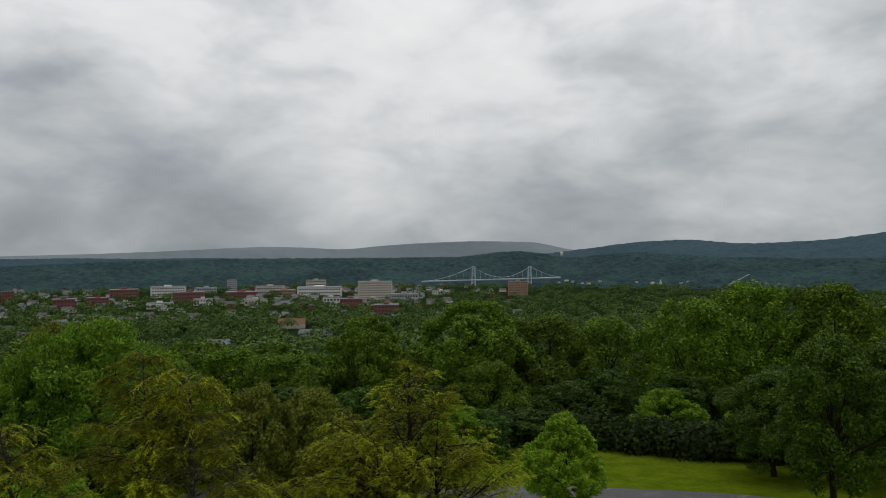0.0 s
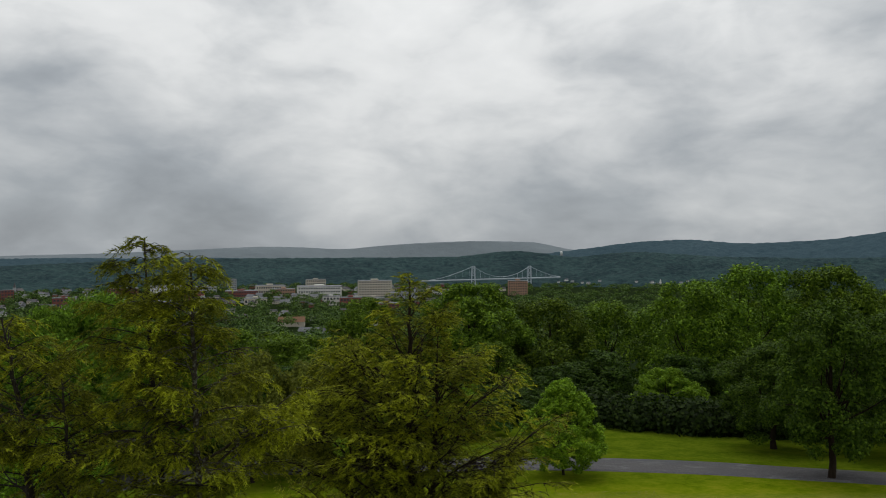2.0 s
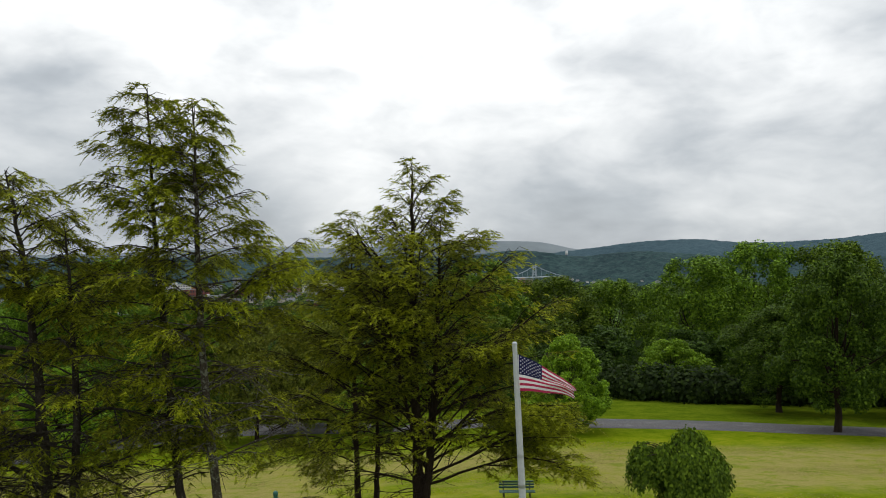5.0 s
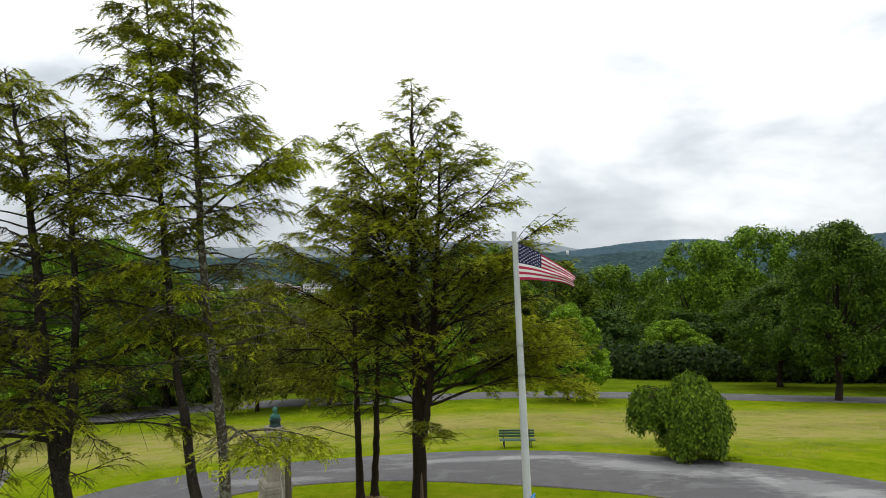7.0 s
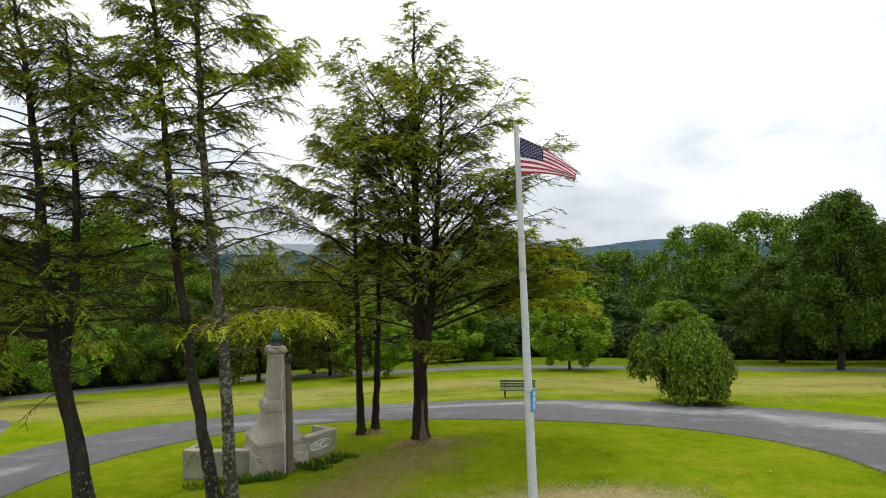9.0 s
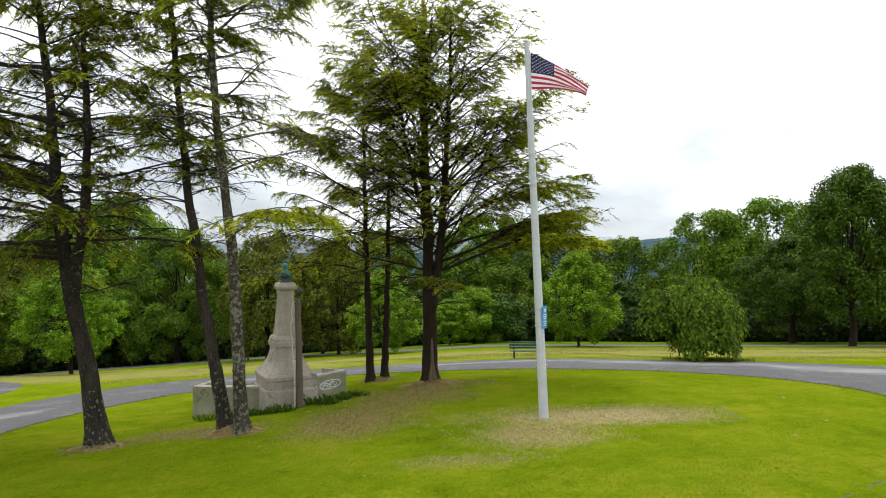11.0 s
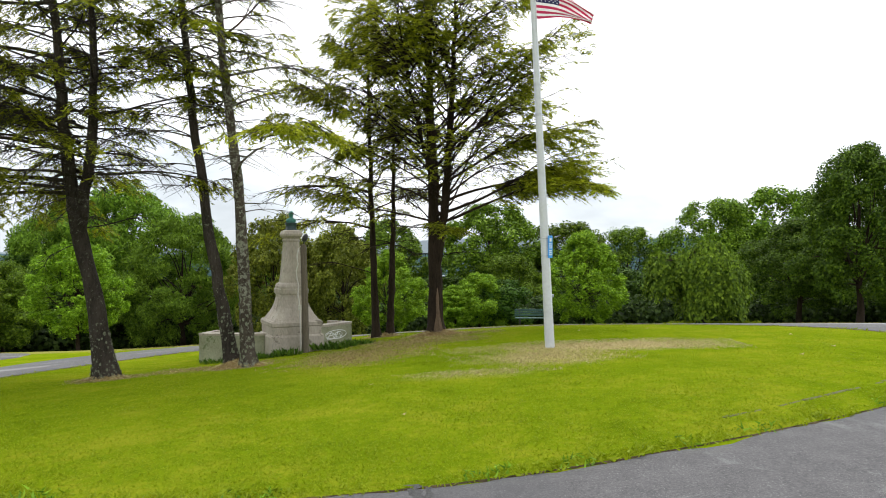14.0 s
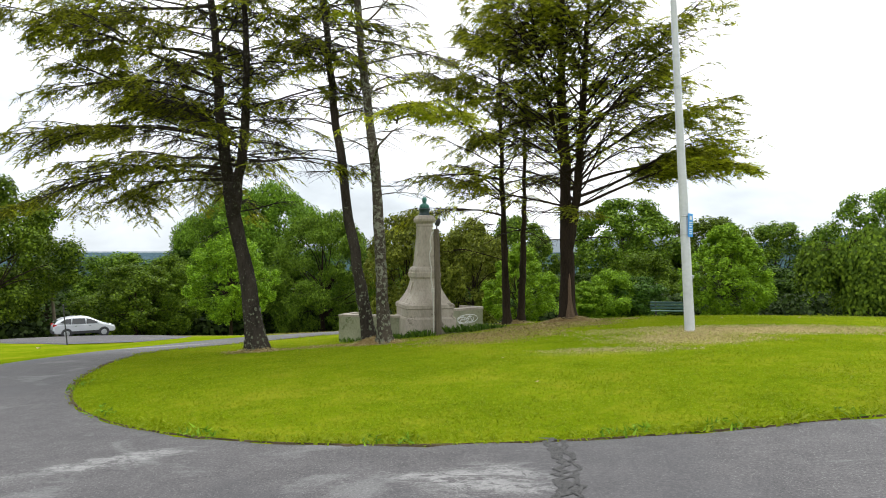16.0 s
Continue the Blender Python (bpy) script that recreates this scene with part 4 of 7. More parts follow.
def plant(root, own_tall, own_spread, x, y, top, spread, turn, first=False):
    """Place a tree, or a copy, so that its top is at height top and its crown has that spread."""
    z = stand(x, y)
    k, w = (top - z) / own_tall, spread / own_spread
    m = pose(x, y, z, 0, 0, turn) @ Matrix.Diagonal((w, w, k, 1))
    if first:
        root.matrix_basis = m
        return root
    sc = root.scale
    return copy_thing(root, pose(x, y, z, 0, 0, turn) @ Matrix.Diagonal((w / sc[0], w / sc[1], k / sc[2], 1)))


SPECIES = {
    "maple": broadleaf("maple_tree", 20, 9, 2.6, LEAF_MAPLE, 11, 44000, 0.30, "tall full-crowned green maple at the edge of the woods", 22),
    "oak": broadleaf("oak_tree", 20, 9, 0.8, LEAF_MAPLE, 12, 33000, 0.31, "broad rounded green oak with billowing crown", 24, low=0.2),
    "willow": broadleaf("willow_tree", 16, 8, 0.6, LEAF_OLIVE, 17, 62000, 0.16, "olive-green willow with drooping foliage to the grass", 34, low=0.25, droop=0.8, lobe=(0.2, 0.34), buds=9),
    "dark": broadleaf("basswood_tree", 14, 8, 0.2, LEAF_DARK, 13, 17000, 0.34, "dark large-leaved tree with foliage to the ground", 22, low=0.3),
    "shade": broadleaf("shade_maple_tree", 16, 7, 2.0, LEAF_SHADE, 19, 60000, 0.20, "dark green spreading maple with a stout trunk", 30, low=0.1, buds=9, taper=0.5, lobe=(0.22, 0.38)),
    "elm": broadleaf("elm_tree", 14, 7, 2.2, LEAF_MAPLE, 22, 52000, 0.19, "green elm with a low full crown by the car park", 22, low=0.2),
    "young": broadleaf("young_maple_tree", 8.5, 3.5, 1.2, LEAF_LIME, 23, 34000, 0.12, "light green young maple beside the drive", 64, low=0.15, buds=5, lobe=(0.2, 0.3), girth=0.015),
    "rust": broadleaf("plum_tree", 9, 5, 0.6, LEAF_RUST, 14, 24000, 0.20, "rusty olive-leaved ornamental tree", 20, low=0.15),
    "lime": broadleaf("young_linden_tree", 8.5, 3.7, 0.6, LEAF_LIME, 15, 34000, 0.14, "young bright green tree with a neat oval crown", 80, taper=0.75, low=0.1, buds=4, lobe=(0.2, 0.28), girth=0.012, group="young trees on the field"),
    "light": broadleaf("light_maple_tree", 12, 6, 0.6, LEAF_LIME, 16, 28000, 0.26, "lighter green small tree before the woods", 20, low=0.2),
    "back": broadleaf("woodland_tree", 18, 9, 3.0, LEAF_MAPLE, 18, 7000, 0.66, "green woodland tree behind the park edge", 16, group="trees of the woods", buds=5),
}
planted = {}


def grow(kind, x, y, top, spread, turn):
    root, own_tall, own_spread = SPECIES[kind]
    ob = plant(root, own_tall, own_spread, x, y, top, spread, turn, kind not in planted)
    planted[kind] = True
    return ob


# (species, x, y, height of the top, spread, turn)
EDGE_TREES = [
    ("maple", 3.2, 119, 9.8, 11.0, 0), ("oak", 18, 124, 6.8, 10.5, 40), ("oak", 29, 128, 6.0, 9.5, 80), ("oak", 41, 116, 10.4, 10.0, 120),
    ("oak", 53, 122, 12.8, 11.0, 200), ("oak", 66, 118, 12.8, 10.5, 10), ("oak", 78, 112, 12.5, 11.0, 300), ("maple", -14.5, 119, 7.2, 8.5, 230),
    ("shade", 33.6, 60.5, 11.2, 5.6, 0), ("shade", 47, 71, 9.0, 8.0, 75), ("shade", 35.6, 75.6, 5.5, 6.0, 160), ("shade", 58, 78, 11.5, 9.5, 190),
    ("light", 30.5, 97, -1.0, 5.5, 0), ("oak", 6.0, 108, 1.2, 7.0, 90), ("light", 44, 92, 0.5, 6.0, 150),
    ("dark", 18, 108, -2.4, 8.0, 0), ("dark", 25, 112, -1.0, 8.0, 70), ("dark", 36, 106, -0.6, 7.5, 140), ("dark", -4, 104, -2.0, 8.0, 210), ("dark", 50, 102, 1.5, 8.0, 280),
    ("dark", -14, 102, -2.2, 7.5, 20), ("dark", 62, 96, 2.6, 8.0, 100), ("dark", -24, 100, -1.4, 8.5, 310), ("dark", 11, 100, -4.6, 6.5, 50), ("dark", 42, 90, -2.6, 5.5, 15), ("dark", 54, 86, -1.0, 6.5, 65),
    ("willow", -43.5, 84, 10.2, 10.8, 60), ("willow", -33, 77, 6.0, 7.5, 130), ("dark", -50, 76, 1.5, 8.0, 200), ("oak", -58, 94, 6.0, 10.0, 250),
    ("young", -29.4, 50, 3.0, 3.5, 30), ("willow", -47, 80, 8.6, 8.0, 280), ("oak", -26, 113, 1.5, 9.5, 10), ("oak", -38, 118, 1.8, 10.0, 45),
    ("elm", -50.5, 47, 8.2, 7.0, 320), ("oak", -65, 57, 8.0, 9.0, 15), ("dark", -70, 74, 0.6, 9.0, 75), ("oak", -72, 42, 9.0, 9.0, 115), ("oak", -46, 60, 0.2, 5.5, 15), ("oak", -54, 68, 1.2, 6.5, 95), ("elm", -45, 64, 1.0, 4.0, 200),
    ("rust", -19.3, 66, 5.6, 5.0, 0), ("rust", -12.7, 68, 4.8, 4.6, 90), ("rust", -16, 76, 3.4, 5.0, 200), ("rust", -87, 146, 3.0, 9.0, 40), ("rust", -78, 138, 0.5, 8.0, 140),
    ("lime", 10.3, 62.6, 3.9, 3.9, 0), ("lime", -7.2, 60.2, 2.2, 3.4, 120), ("lime", -2.0, 84, -2.2, 3.6, 220), ("dark", 3.5, 88, -1.6, 5.5, 160), ("light", 1.0, 86, -0.8, 4.6, 260),
]
for row in EDGE_TREES:
    grow(*row)

# the woods behind the edge, falling away with the slope
woods_rng = np.random.default_rng(77)
count = 0
while count < 30:
    x, y = woods_rng.uniform(-150, 150), woods_rng.uniform(132, 300)
    if abs(x) > y * 0.75:
        continue
    sight = 0.138 if x < 0.02 * y else (0.095 if x < 0.3 * y else 0.072)
    top = min(18.9 - sight * y, stand(x, y) + 22)
    if top - stand(x, y) < 9:
        top = stand(x, y) + 9
    grow("back", x, y, top, woods_rng.uniform(7.5, 10.5), woods_rng.uniform(0, 360))
    count += 1


def weeping_tree(x, y):
    """A weeping mulberry: short trunk, mushroom dome with curtains of leaves hanging near the ground, a lobe on one side."""
    rng = np.random.default_rng(21)
    root = thing("weeping_mulberry_tree", pose(x, y, stand(x, y, -0.05)), "weeping mulberry with curtains of green leaves hanging to the grass", "tree")
    v, f = tube([(0, 0, -0.2), (0.05, 0, 0.1), (0.1, 0.05, 1.0), (0.0, 0.1, 2.2), (-0.2, 0.1, 3.0)], [0.30, 0.22, 0.18, 0.15, 0.05], 10)
    part_np("trunk", v, f, BARK, root, smooth=True)
    wood, leaves = Bag(), Bag()
    # lobes: middle, top, radius, share of strands, height at which the curtain ends
    lobes = [(0.45, -0.2, 3.6, 1.45, 1.9, 0.3), (-1.75, 0.1, 3.2, 0.7, 1.0, 1.25), (1.35, 0.1, 2.95, 0.95, 1.1, 1.0), (0.3, -0.9, 3.2, 0.95, 1.0, 0.45), (0.5, 0.3, 3.95, 0.85, 0.8, 2.4),
             (-0.85, -0.2, 3.25, 0.65, 0.6, 1.5)]
    for cx, cy, top, rad, w, hem in lobes:
        strands = int(230 * w)
        for _ in range(strands):
            a, q = rng.uniform(0, 6.28), math.sqrt(rng.random())
            r = rad * q * (1 + 0.10 * math.sin(5 * a + cx))
            z0 = top - 0.62 * rad * q ** 2.4 + rng.normal() * 0.12
            px, py = cx + r * math.cos(a), cy + r * math.sin(a)
            end = hem + abs(rng.normal()) * 0.45 + 0.25 * math.sin(4 * a + cx * 3)
            end = max(end, z0 - rng.uniform(1.0, 2.6)) if q < 0.75 else end
            if z0 - end < 0.3:
                continue
            if rng.random() < 0.12:
                t = np.linspace(0, 1, 5)[:, None]
                p = np.array([0, 0.1, 2.2]) + (np.array([px, py, z0]) - np.array([0, 0.1, 2.2])) * t
                p[:, 2] += np.sin(t[:, 0] * 3.14) * 0.35
                vv, ff = tube(p, np.linspace(0.05, 0.012, 5), 5)
                wood.add(vv, ff)
            n = max(4, int((z0 - end) / 0.062))
            t = np.linspace(0, 1, n)
            pos = np.stack([px + 0.22 * t * math.cos(a) + rng.normal(size=n) * 0.09, py + 0.22 * t * math.sin(a) + rng.normal(size=n) * 0.09,
                            z0 + (end - z0) * t], 1)
            al = unit(rng.normal(size=(n, 3)) * 0.35 + np.array([0.35 * math.cos(a), 0.35 * math.sin(a), -1.0]))
            nr = unit(np.stack([np.full(n, math.cos(a)), np.full(n, math.sin(a)), np.full(n, 0.7)], 1) + rng.normal(size=(n, 3)) * 0.3)
            s = rng.uniform(0.09, 0.18, n)
            vv, ff = leaf_quads(pos, al, nr, s * 1.25, s * 0.9, 0.15)
            leaves.add(vv, ff)
    part_np("branchwork", *wood.arrays(), BARK, root, smooth=True, kind="stuff")
    part_np("crown", *leaves.arrays(), LEAF_WEEP, root, kind="stuff")


weeping_tree(11.1, 33.6)

# hemlocks: one leans and forks, two lichened stems stand together, then a slim dark pair and the big one
cone = lambda h: min((1 - h) ** 0.6, 1.35 * (1 - h)) * (0.75 + 0.25 * min(1.0, h * 5))
full = lambda h: min((1 - h) ** 0.56, 1.45 * (1 - h)) * (0.72 + 0.28 * min(1.0, h * 5))
spire = lambda h: 1.0 * (1 - h) ** 0.5 * (0.6 + 0.4 * min(1.0, h * 3))
hemlock("hemlock_tree", [(-9.45, 17.5, stand(-9.45, 17.5)), (-9.83, 17.6, 1.2), (-10.42, 17.7, 3.3), (-10.78, 17.8, 5.6), (-11.1, 18.0, 8.5), (-11.7, 18.3, 11.5), (-12.4, 18.6, 14.0)], 0.235,
        4.4, 4.2, 31, "dark forked hemlock leaning over the lawn", BARK_LICHEN, foliage=0.80, bare=0.34, step=0.19, shape=lambda h: 1.0 * (1 - h) ** 0.5, bias=(3.14, 0.4), tip_share=0.3, dead=20, lichen=1.3, twig_drop=0.2, fill=0.32,
        stems=[([(-10.28, 17.6, 2.8), (-10.16, 17.65, 3.8), (-10.0, 17.75, 5.0), (-10.0, 17.9, 7.5), (-10.2, 18.0, 10.0), (-10.5, 18.2, 12.4)], 0.17)],
        extra_limbs=[((-10.2, 17.7, 4.0), 3.3, 5.1, 0.15, 0.75, 0.2), ((-10.4, 17.7, 5.0), 3.9, 5.6, 0.25, 0.8, 0.2), ((-10.5, 17.8, 5.8), 2.6, 5.9, 0.25, 0.8, 0.2), ((-10.5, 17.8, 6.6), 3.5, 6.6, 0.3, 0.8, 0.2),
                     ((-10.6, 17.8, 7.4), 2.9, 6.3, 0.25, 0.8, 0.2), ((-10.2, 17.7, 4.3), 4.4, 4.1, 0.1, 0.7, 0.2), ((-10.7, 17.9, 8.9), 3.1, 6.6, 0.1, 0.8, 0.2), ((-9.8, 17.7, 6.0), 0.1, 3.2, 0.1, 0.8, 0.3),
                     ((-9.8, 17.7, 4.4), 0.2, 3.4, 0.05, 0.6, 0.2), ((-9.8, 17.8, 7.6), -0.25, 3.3, 0.1, 0.8, 0.3), ((-10.3, 17.7, 5.2), 2.9, 6.8, 0.35, 0.8, 0.1),
                      ((-10.4, 17.7, 4.2), 3.45, 6.6, 0.12, 0.75, 0.1), ((-10.4, 17.7, 3.9), 3.0, 6.2, 0.05, 0.7, 0.1), ((-10.4, 17.8, 4.5), 2.5, 5.8, 0.1, 0.7, 0.1)])
hemlock("hemlock_tree", [(-6.35, 18.2, stand(-6.35, 18.2)), (-6.75, 18.2, 1.3), (-7.1, 18.2, 3.4), (-7.5, 18.2, 6.2), (-7.8, 18.2, 9.5), (-8.15, 18.3, 13.0), (-8.35, 18.4, 16.2)], 0.165,
        5.4, 3.1, 32, "tall slender hemlock with lichen-spotted bark", BARK_LICHEN, foliage=1.0, bare=0.3, step=0.19, fill=0.3, shape=spire, tip_share=0.5, lichen=2.2, bias=(3.14, 0.2), dead=14)
hemlock("hemlock_tree", [(-5.85, 17.9, stand(-5.85, 17.9)), (-5.95, 17.9, 1.5), (-6.1, 17.9, 4.0), (-6.5, 17.9, 7.0), (-6.75, 17.9, 10.5), (-6.85, 18.0, 13.3), (-6.95, 18.0, 15.8)], 0.165,
        6.0, 3.1, 33, "tall hemlock with pale lichen-spotted trunk", BARK_PALE, foliage=1.0, bare=0.3, step=0.19, fill=0.3, shape=spire, tip_share=0.6, lichen=3.2, dead=14,
        extra_limbs=[((-6.2, 17.9, 4.2), -1.02, 3.6, 0.34, 0.02, 0.0), ((-4.7, 15.3, 4.85), -1.0, 2.0, 0.12, 1.3, 1.1), ((-4.6, 15.1, 4.9), -0.25, 1.7, 0.14, 1.3, 1.1), ((-4.7, 15.2, 4.9), -1.8, 1.5, 0.12, 1.2, 1.1), ((-6.7, 17.9, 9.8), 0.1, 3.5, 0.75, 1.2, 0.8),
                     ((-6.7, 17.9, 10.2), 0.3, 3.0, 0.6, 1.2, 0.8), ((-6.6, 17.9, 8.0), -0.3, 2.6, 0.5, 0.05, 0.2), ((-6.4, 17.9, 7.0), 0.2, 2.8, 0.45, 0.02, 0.0), ((-6.3, 17.9, 6.2), 0.4, 2.4, 0.4, 0.02, 0.0)])
hemlock("hemlock_tree", [(-3.75, 27.2, stand(-3.75, 27.2)), (-3.85, 27.2, 1.5), (-3.95, 27.2, 4.5), (-4.05, 27.2, 8.0), (-4.1, 27.2, 12.2)], 0.145,
        3.2, 5.0, 34, "slim dark hemlock with a straight trunk", BARK, foliage=1.0, bare=0.15, step=0.19, fill=0.4, shape=cone, tip_share=0.7, bias=(3.3, 0.3), climb=0.45)
hemlock("hemlock_tree", [(-3.25, 27.6, stand(-3.25, 27.6)), (-3.15, 27.6, 2.0), (-3.1, 27.6, 5.0), (-3.05, 27.6, 9.5)], 0.14,
        4.0, 2.6, 35, "slim dark hemlock close beside its twin", BARK, foliage=0.55, bare=0.35, step=0.34, shape=cone, tip_share=0.2)
hemlock("hemlock_tree", [(-1.22, 24.5, stand(-1.22, 24.5)), (-1.25, 24.5, 1.5), (-1.3, 24.5, 4.2), (-1.45, 24.5, 8.0), (-1.5, 24.5, 11.6), (-1.52, 24.5, 14.9)], 0.265,
        3.3, 7.0, 36, "large spreading hemlock with a stout furrowed trunk", BARK, foliage=0.76, bare=0.18, step=0.25, shape=full, tip_share=0.7, climb=0.76, bend=0.32, fill=0.24, dead=12, bias=(0.1, 0.10), lift=0.3, patchy=0.8,
        stems=[([(-1.2, 24.4, 1.9), (-0.92, 24.4, 3.6), (-0.7, 24.4, 6.5), (-0.55, 24.4, 10.0), (-0.5, 24.4, 12.8)], 0.17), ([(-1.3, 24.4, 4.6), (-1.9, 24.2, 7.0), (-2.4, 24.0, 9.6), (-2.6, 23.9, 11.6)], 0.06)],
        extra_limbs=[((-1.2, 24.4, 3.6), 0.05, 6.3, 0.42, 1.1, 0.9), ((-1.2, 24.4, 3.3), -0.25, 6.0, 0.34, 1.1, 0.8), ((-1.1, 24.4, 4.0), 0.4, 6.0, 0.5, 1.1, 0.9),
                     ((-1.2, 24.4, 4.6), -0.1, 5.9, 0.56, 1.1, 0.9), ((-1.2, 24.4, 5.4), 0.2, 4.9, 0.75, 1.0, 0.9), ((-1.3, 24.4, 3.4), 3.0, 3.8, 0.25, 0.5, 0.2), ((-1.2, 24.2, 3.0), -1.2, 2.2, -0.05, 0.9, 0.2)])


def bark_scar():
    """Bare split wood at the foot of the big hemlock: a tapering strip that follows the trunk."""
    host = [o for o in scene.objects if o.name.startswith("hemlock_tree") and o.parent is None][-1]
    rows, n = [], 14
    for i in range(n):
        t = i / (n - 1)
        half = 0.62 * (1 - t) ** 0.7 * (0.8 + 0.2 * math.sin(9 * t)) + 0.03
        r = 0.27 * (1 - 0.1 * t) * (1 + 0.6 * math.exp(-t * 1.9 / 15.6 * 38)) + 0.03
        for k in range(6):
            a = -1.25 + half * (k / 5 - 0.5) * 1.6
            bulge = r + 0.018 * math.sin(math.pi * k / 5)
            rows.append((bulge * math.cos(a) - 0.03 * t, bulge * math.sin(a), 0.02 + 1.75 * t))
    faces = [(i * 6 + k, i * 6 + k + 1, i * 6 + k + 7, i * 6 + k + 6) for i in range(n - 1) for k in range(5)]
    part_np("bare_wood", np.array(rows), np.array(faces), SPLIT_WOOD, host, "pale brown split wood", smooth=True)


bark_scar()


# ---- things on the island ----
def bar_points(points, r, sides=6):
    return tube(np.asarray(points, float), np.full(len(points), r), sides)


def flagpole():
    base = Vector((2.01, 17.3, stand(2.01, 17.3, 0.02)))
    top = Vector((1.55, 17.28, 9.37))
    d = top - base
    root = thing("flagpole", pose(*base), "tall tapered grey-white painted metal flagpole standing in the lawn", "flagpole")
    n = 14
    pts = [d * (i / (n - 1)) for i in range(n)]
    rad = np.linspace(0.122, 0.060, n)
    part_np("shaft", *tube([tuple(p) for p in pts], rad, 20), POLE_PAINT, root, smooth=True)
    for s in (0.62, 0.70):
        p = [tuple(d * (s + k)) for k in (-0.004, 0.004)]
        part_np("joint_band", *tube(p, np.full(2, 0.122 - 0.062 * s + 0.008), 20), STEEL, root, "dull steel joint band")
    part("cap", lathe([(0.062, 0), (0.066, 0.02), (0.05, 0.05), (0.01, 0.065)], 16), POLE_PAINT, root).location = d
    ring = lathe([(0.135, -0.05), (0.135, 0.02), (0.125, 0.03)], 20)
    part("foot_collar", ring, STEEL, root, "weathered steel collar")
    rope = [(d * s) + Vector((0.115 - 0.05 * s, -0.02, 0)) for s in (0.13, 0.35, 0.6, 0.8, 0.955)]
    part_np("halyard", *bar_points([tuple(p) for p in rope], 0.006, 5), WHITE_PAINT, root)
    cl = box((0.10, -0.03, 1.28), (0.14, 0.03, 1.36), 0.01)
    part("cleat", cl, STEEL, root, "steel rope cleat").location = d * 0.0 + Vector((-0.05, 0, 0))
    return base, d


POLE_BASE, POLE_DIR = flagpole()


def sign_on_pole():
    at = POLE_BASE + POLE_DIR * 0.27
    root = thing("park_notice_sign", pose(*at) @ pose(0.13, -0.02, 0, 0, 0, 62), "small blue notice sign strapped to the flagpole", "sign")
    part("panel", box((-0.14, -0.006, -0.28), (0.14, 0.006, 0.28), 0.004), SIGN_BLUE, root)
    part("pictogram", box((-0.06, -0.011, 0.13), (0.06, -0.0061, 0.22)), WHITE_PAINT, root, "white pictogram block")
    for z, w in ((0.07, 0.09), (0.02, 0.10), (-0.03, 0.08), (-0.10, 0.10), (-0.15, 0.07), (-0.20, 0.09)):
        part("text_bar", box((-w, -0.010, z - 0.011), (w, -0.0061, z + 0.011)), WHITE_PAINT, root, "white line of lettering")
    strap_c = Vector((-0.09, 0.10, 0))
    for z in (-0.22, 0.22):
        b = lathe([(0.112, z - 0.012), (0.112, z + 0.012)], 20)
        s = part("strap", b, STEEL, root, "steel strap")
        s.matrix_basis = (pose(0.13, -0.02, 0, 0, 0, 62)).inverted() @ Matrix.Identity(4)


sign_on_pole()


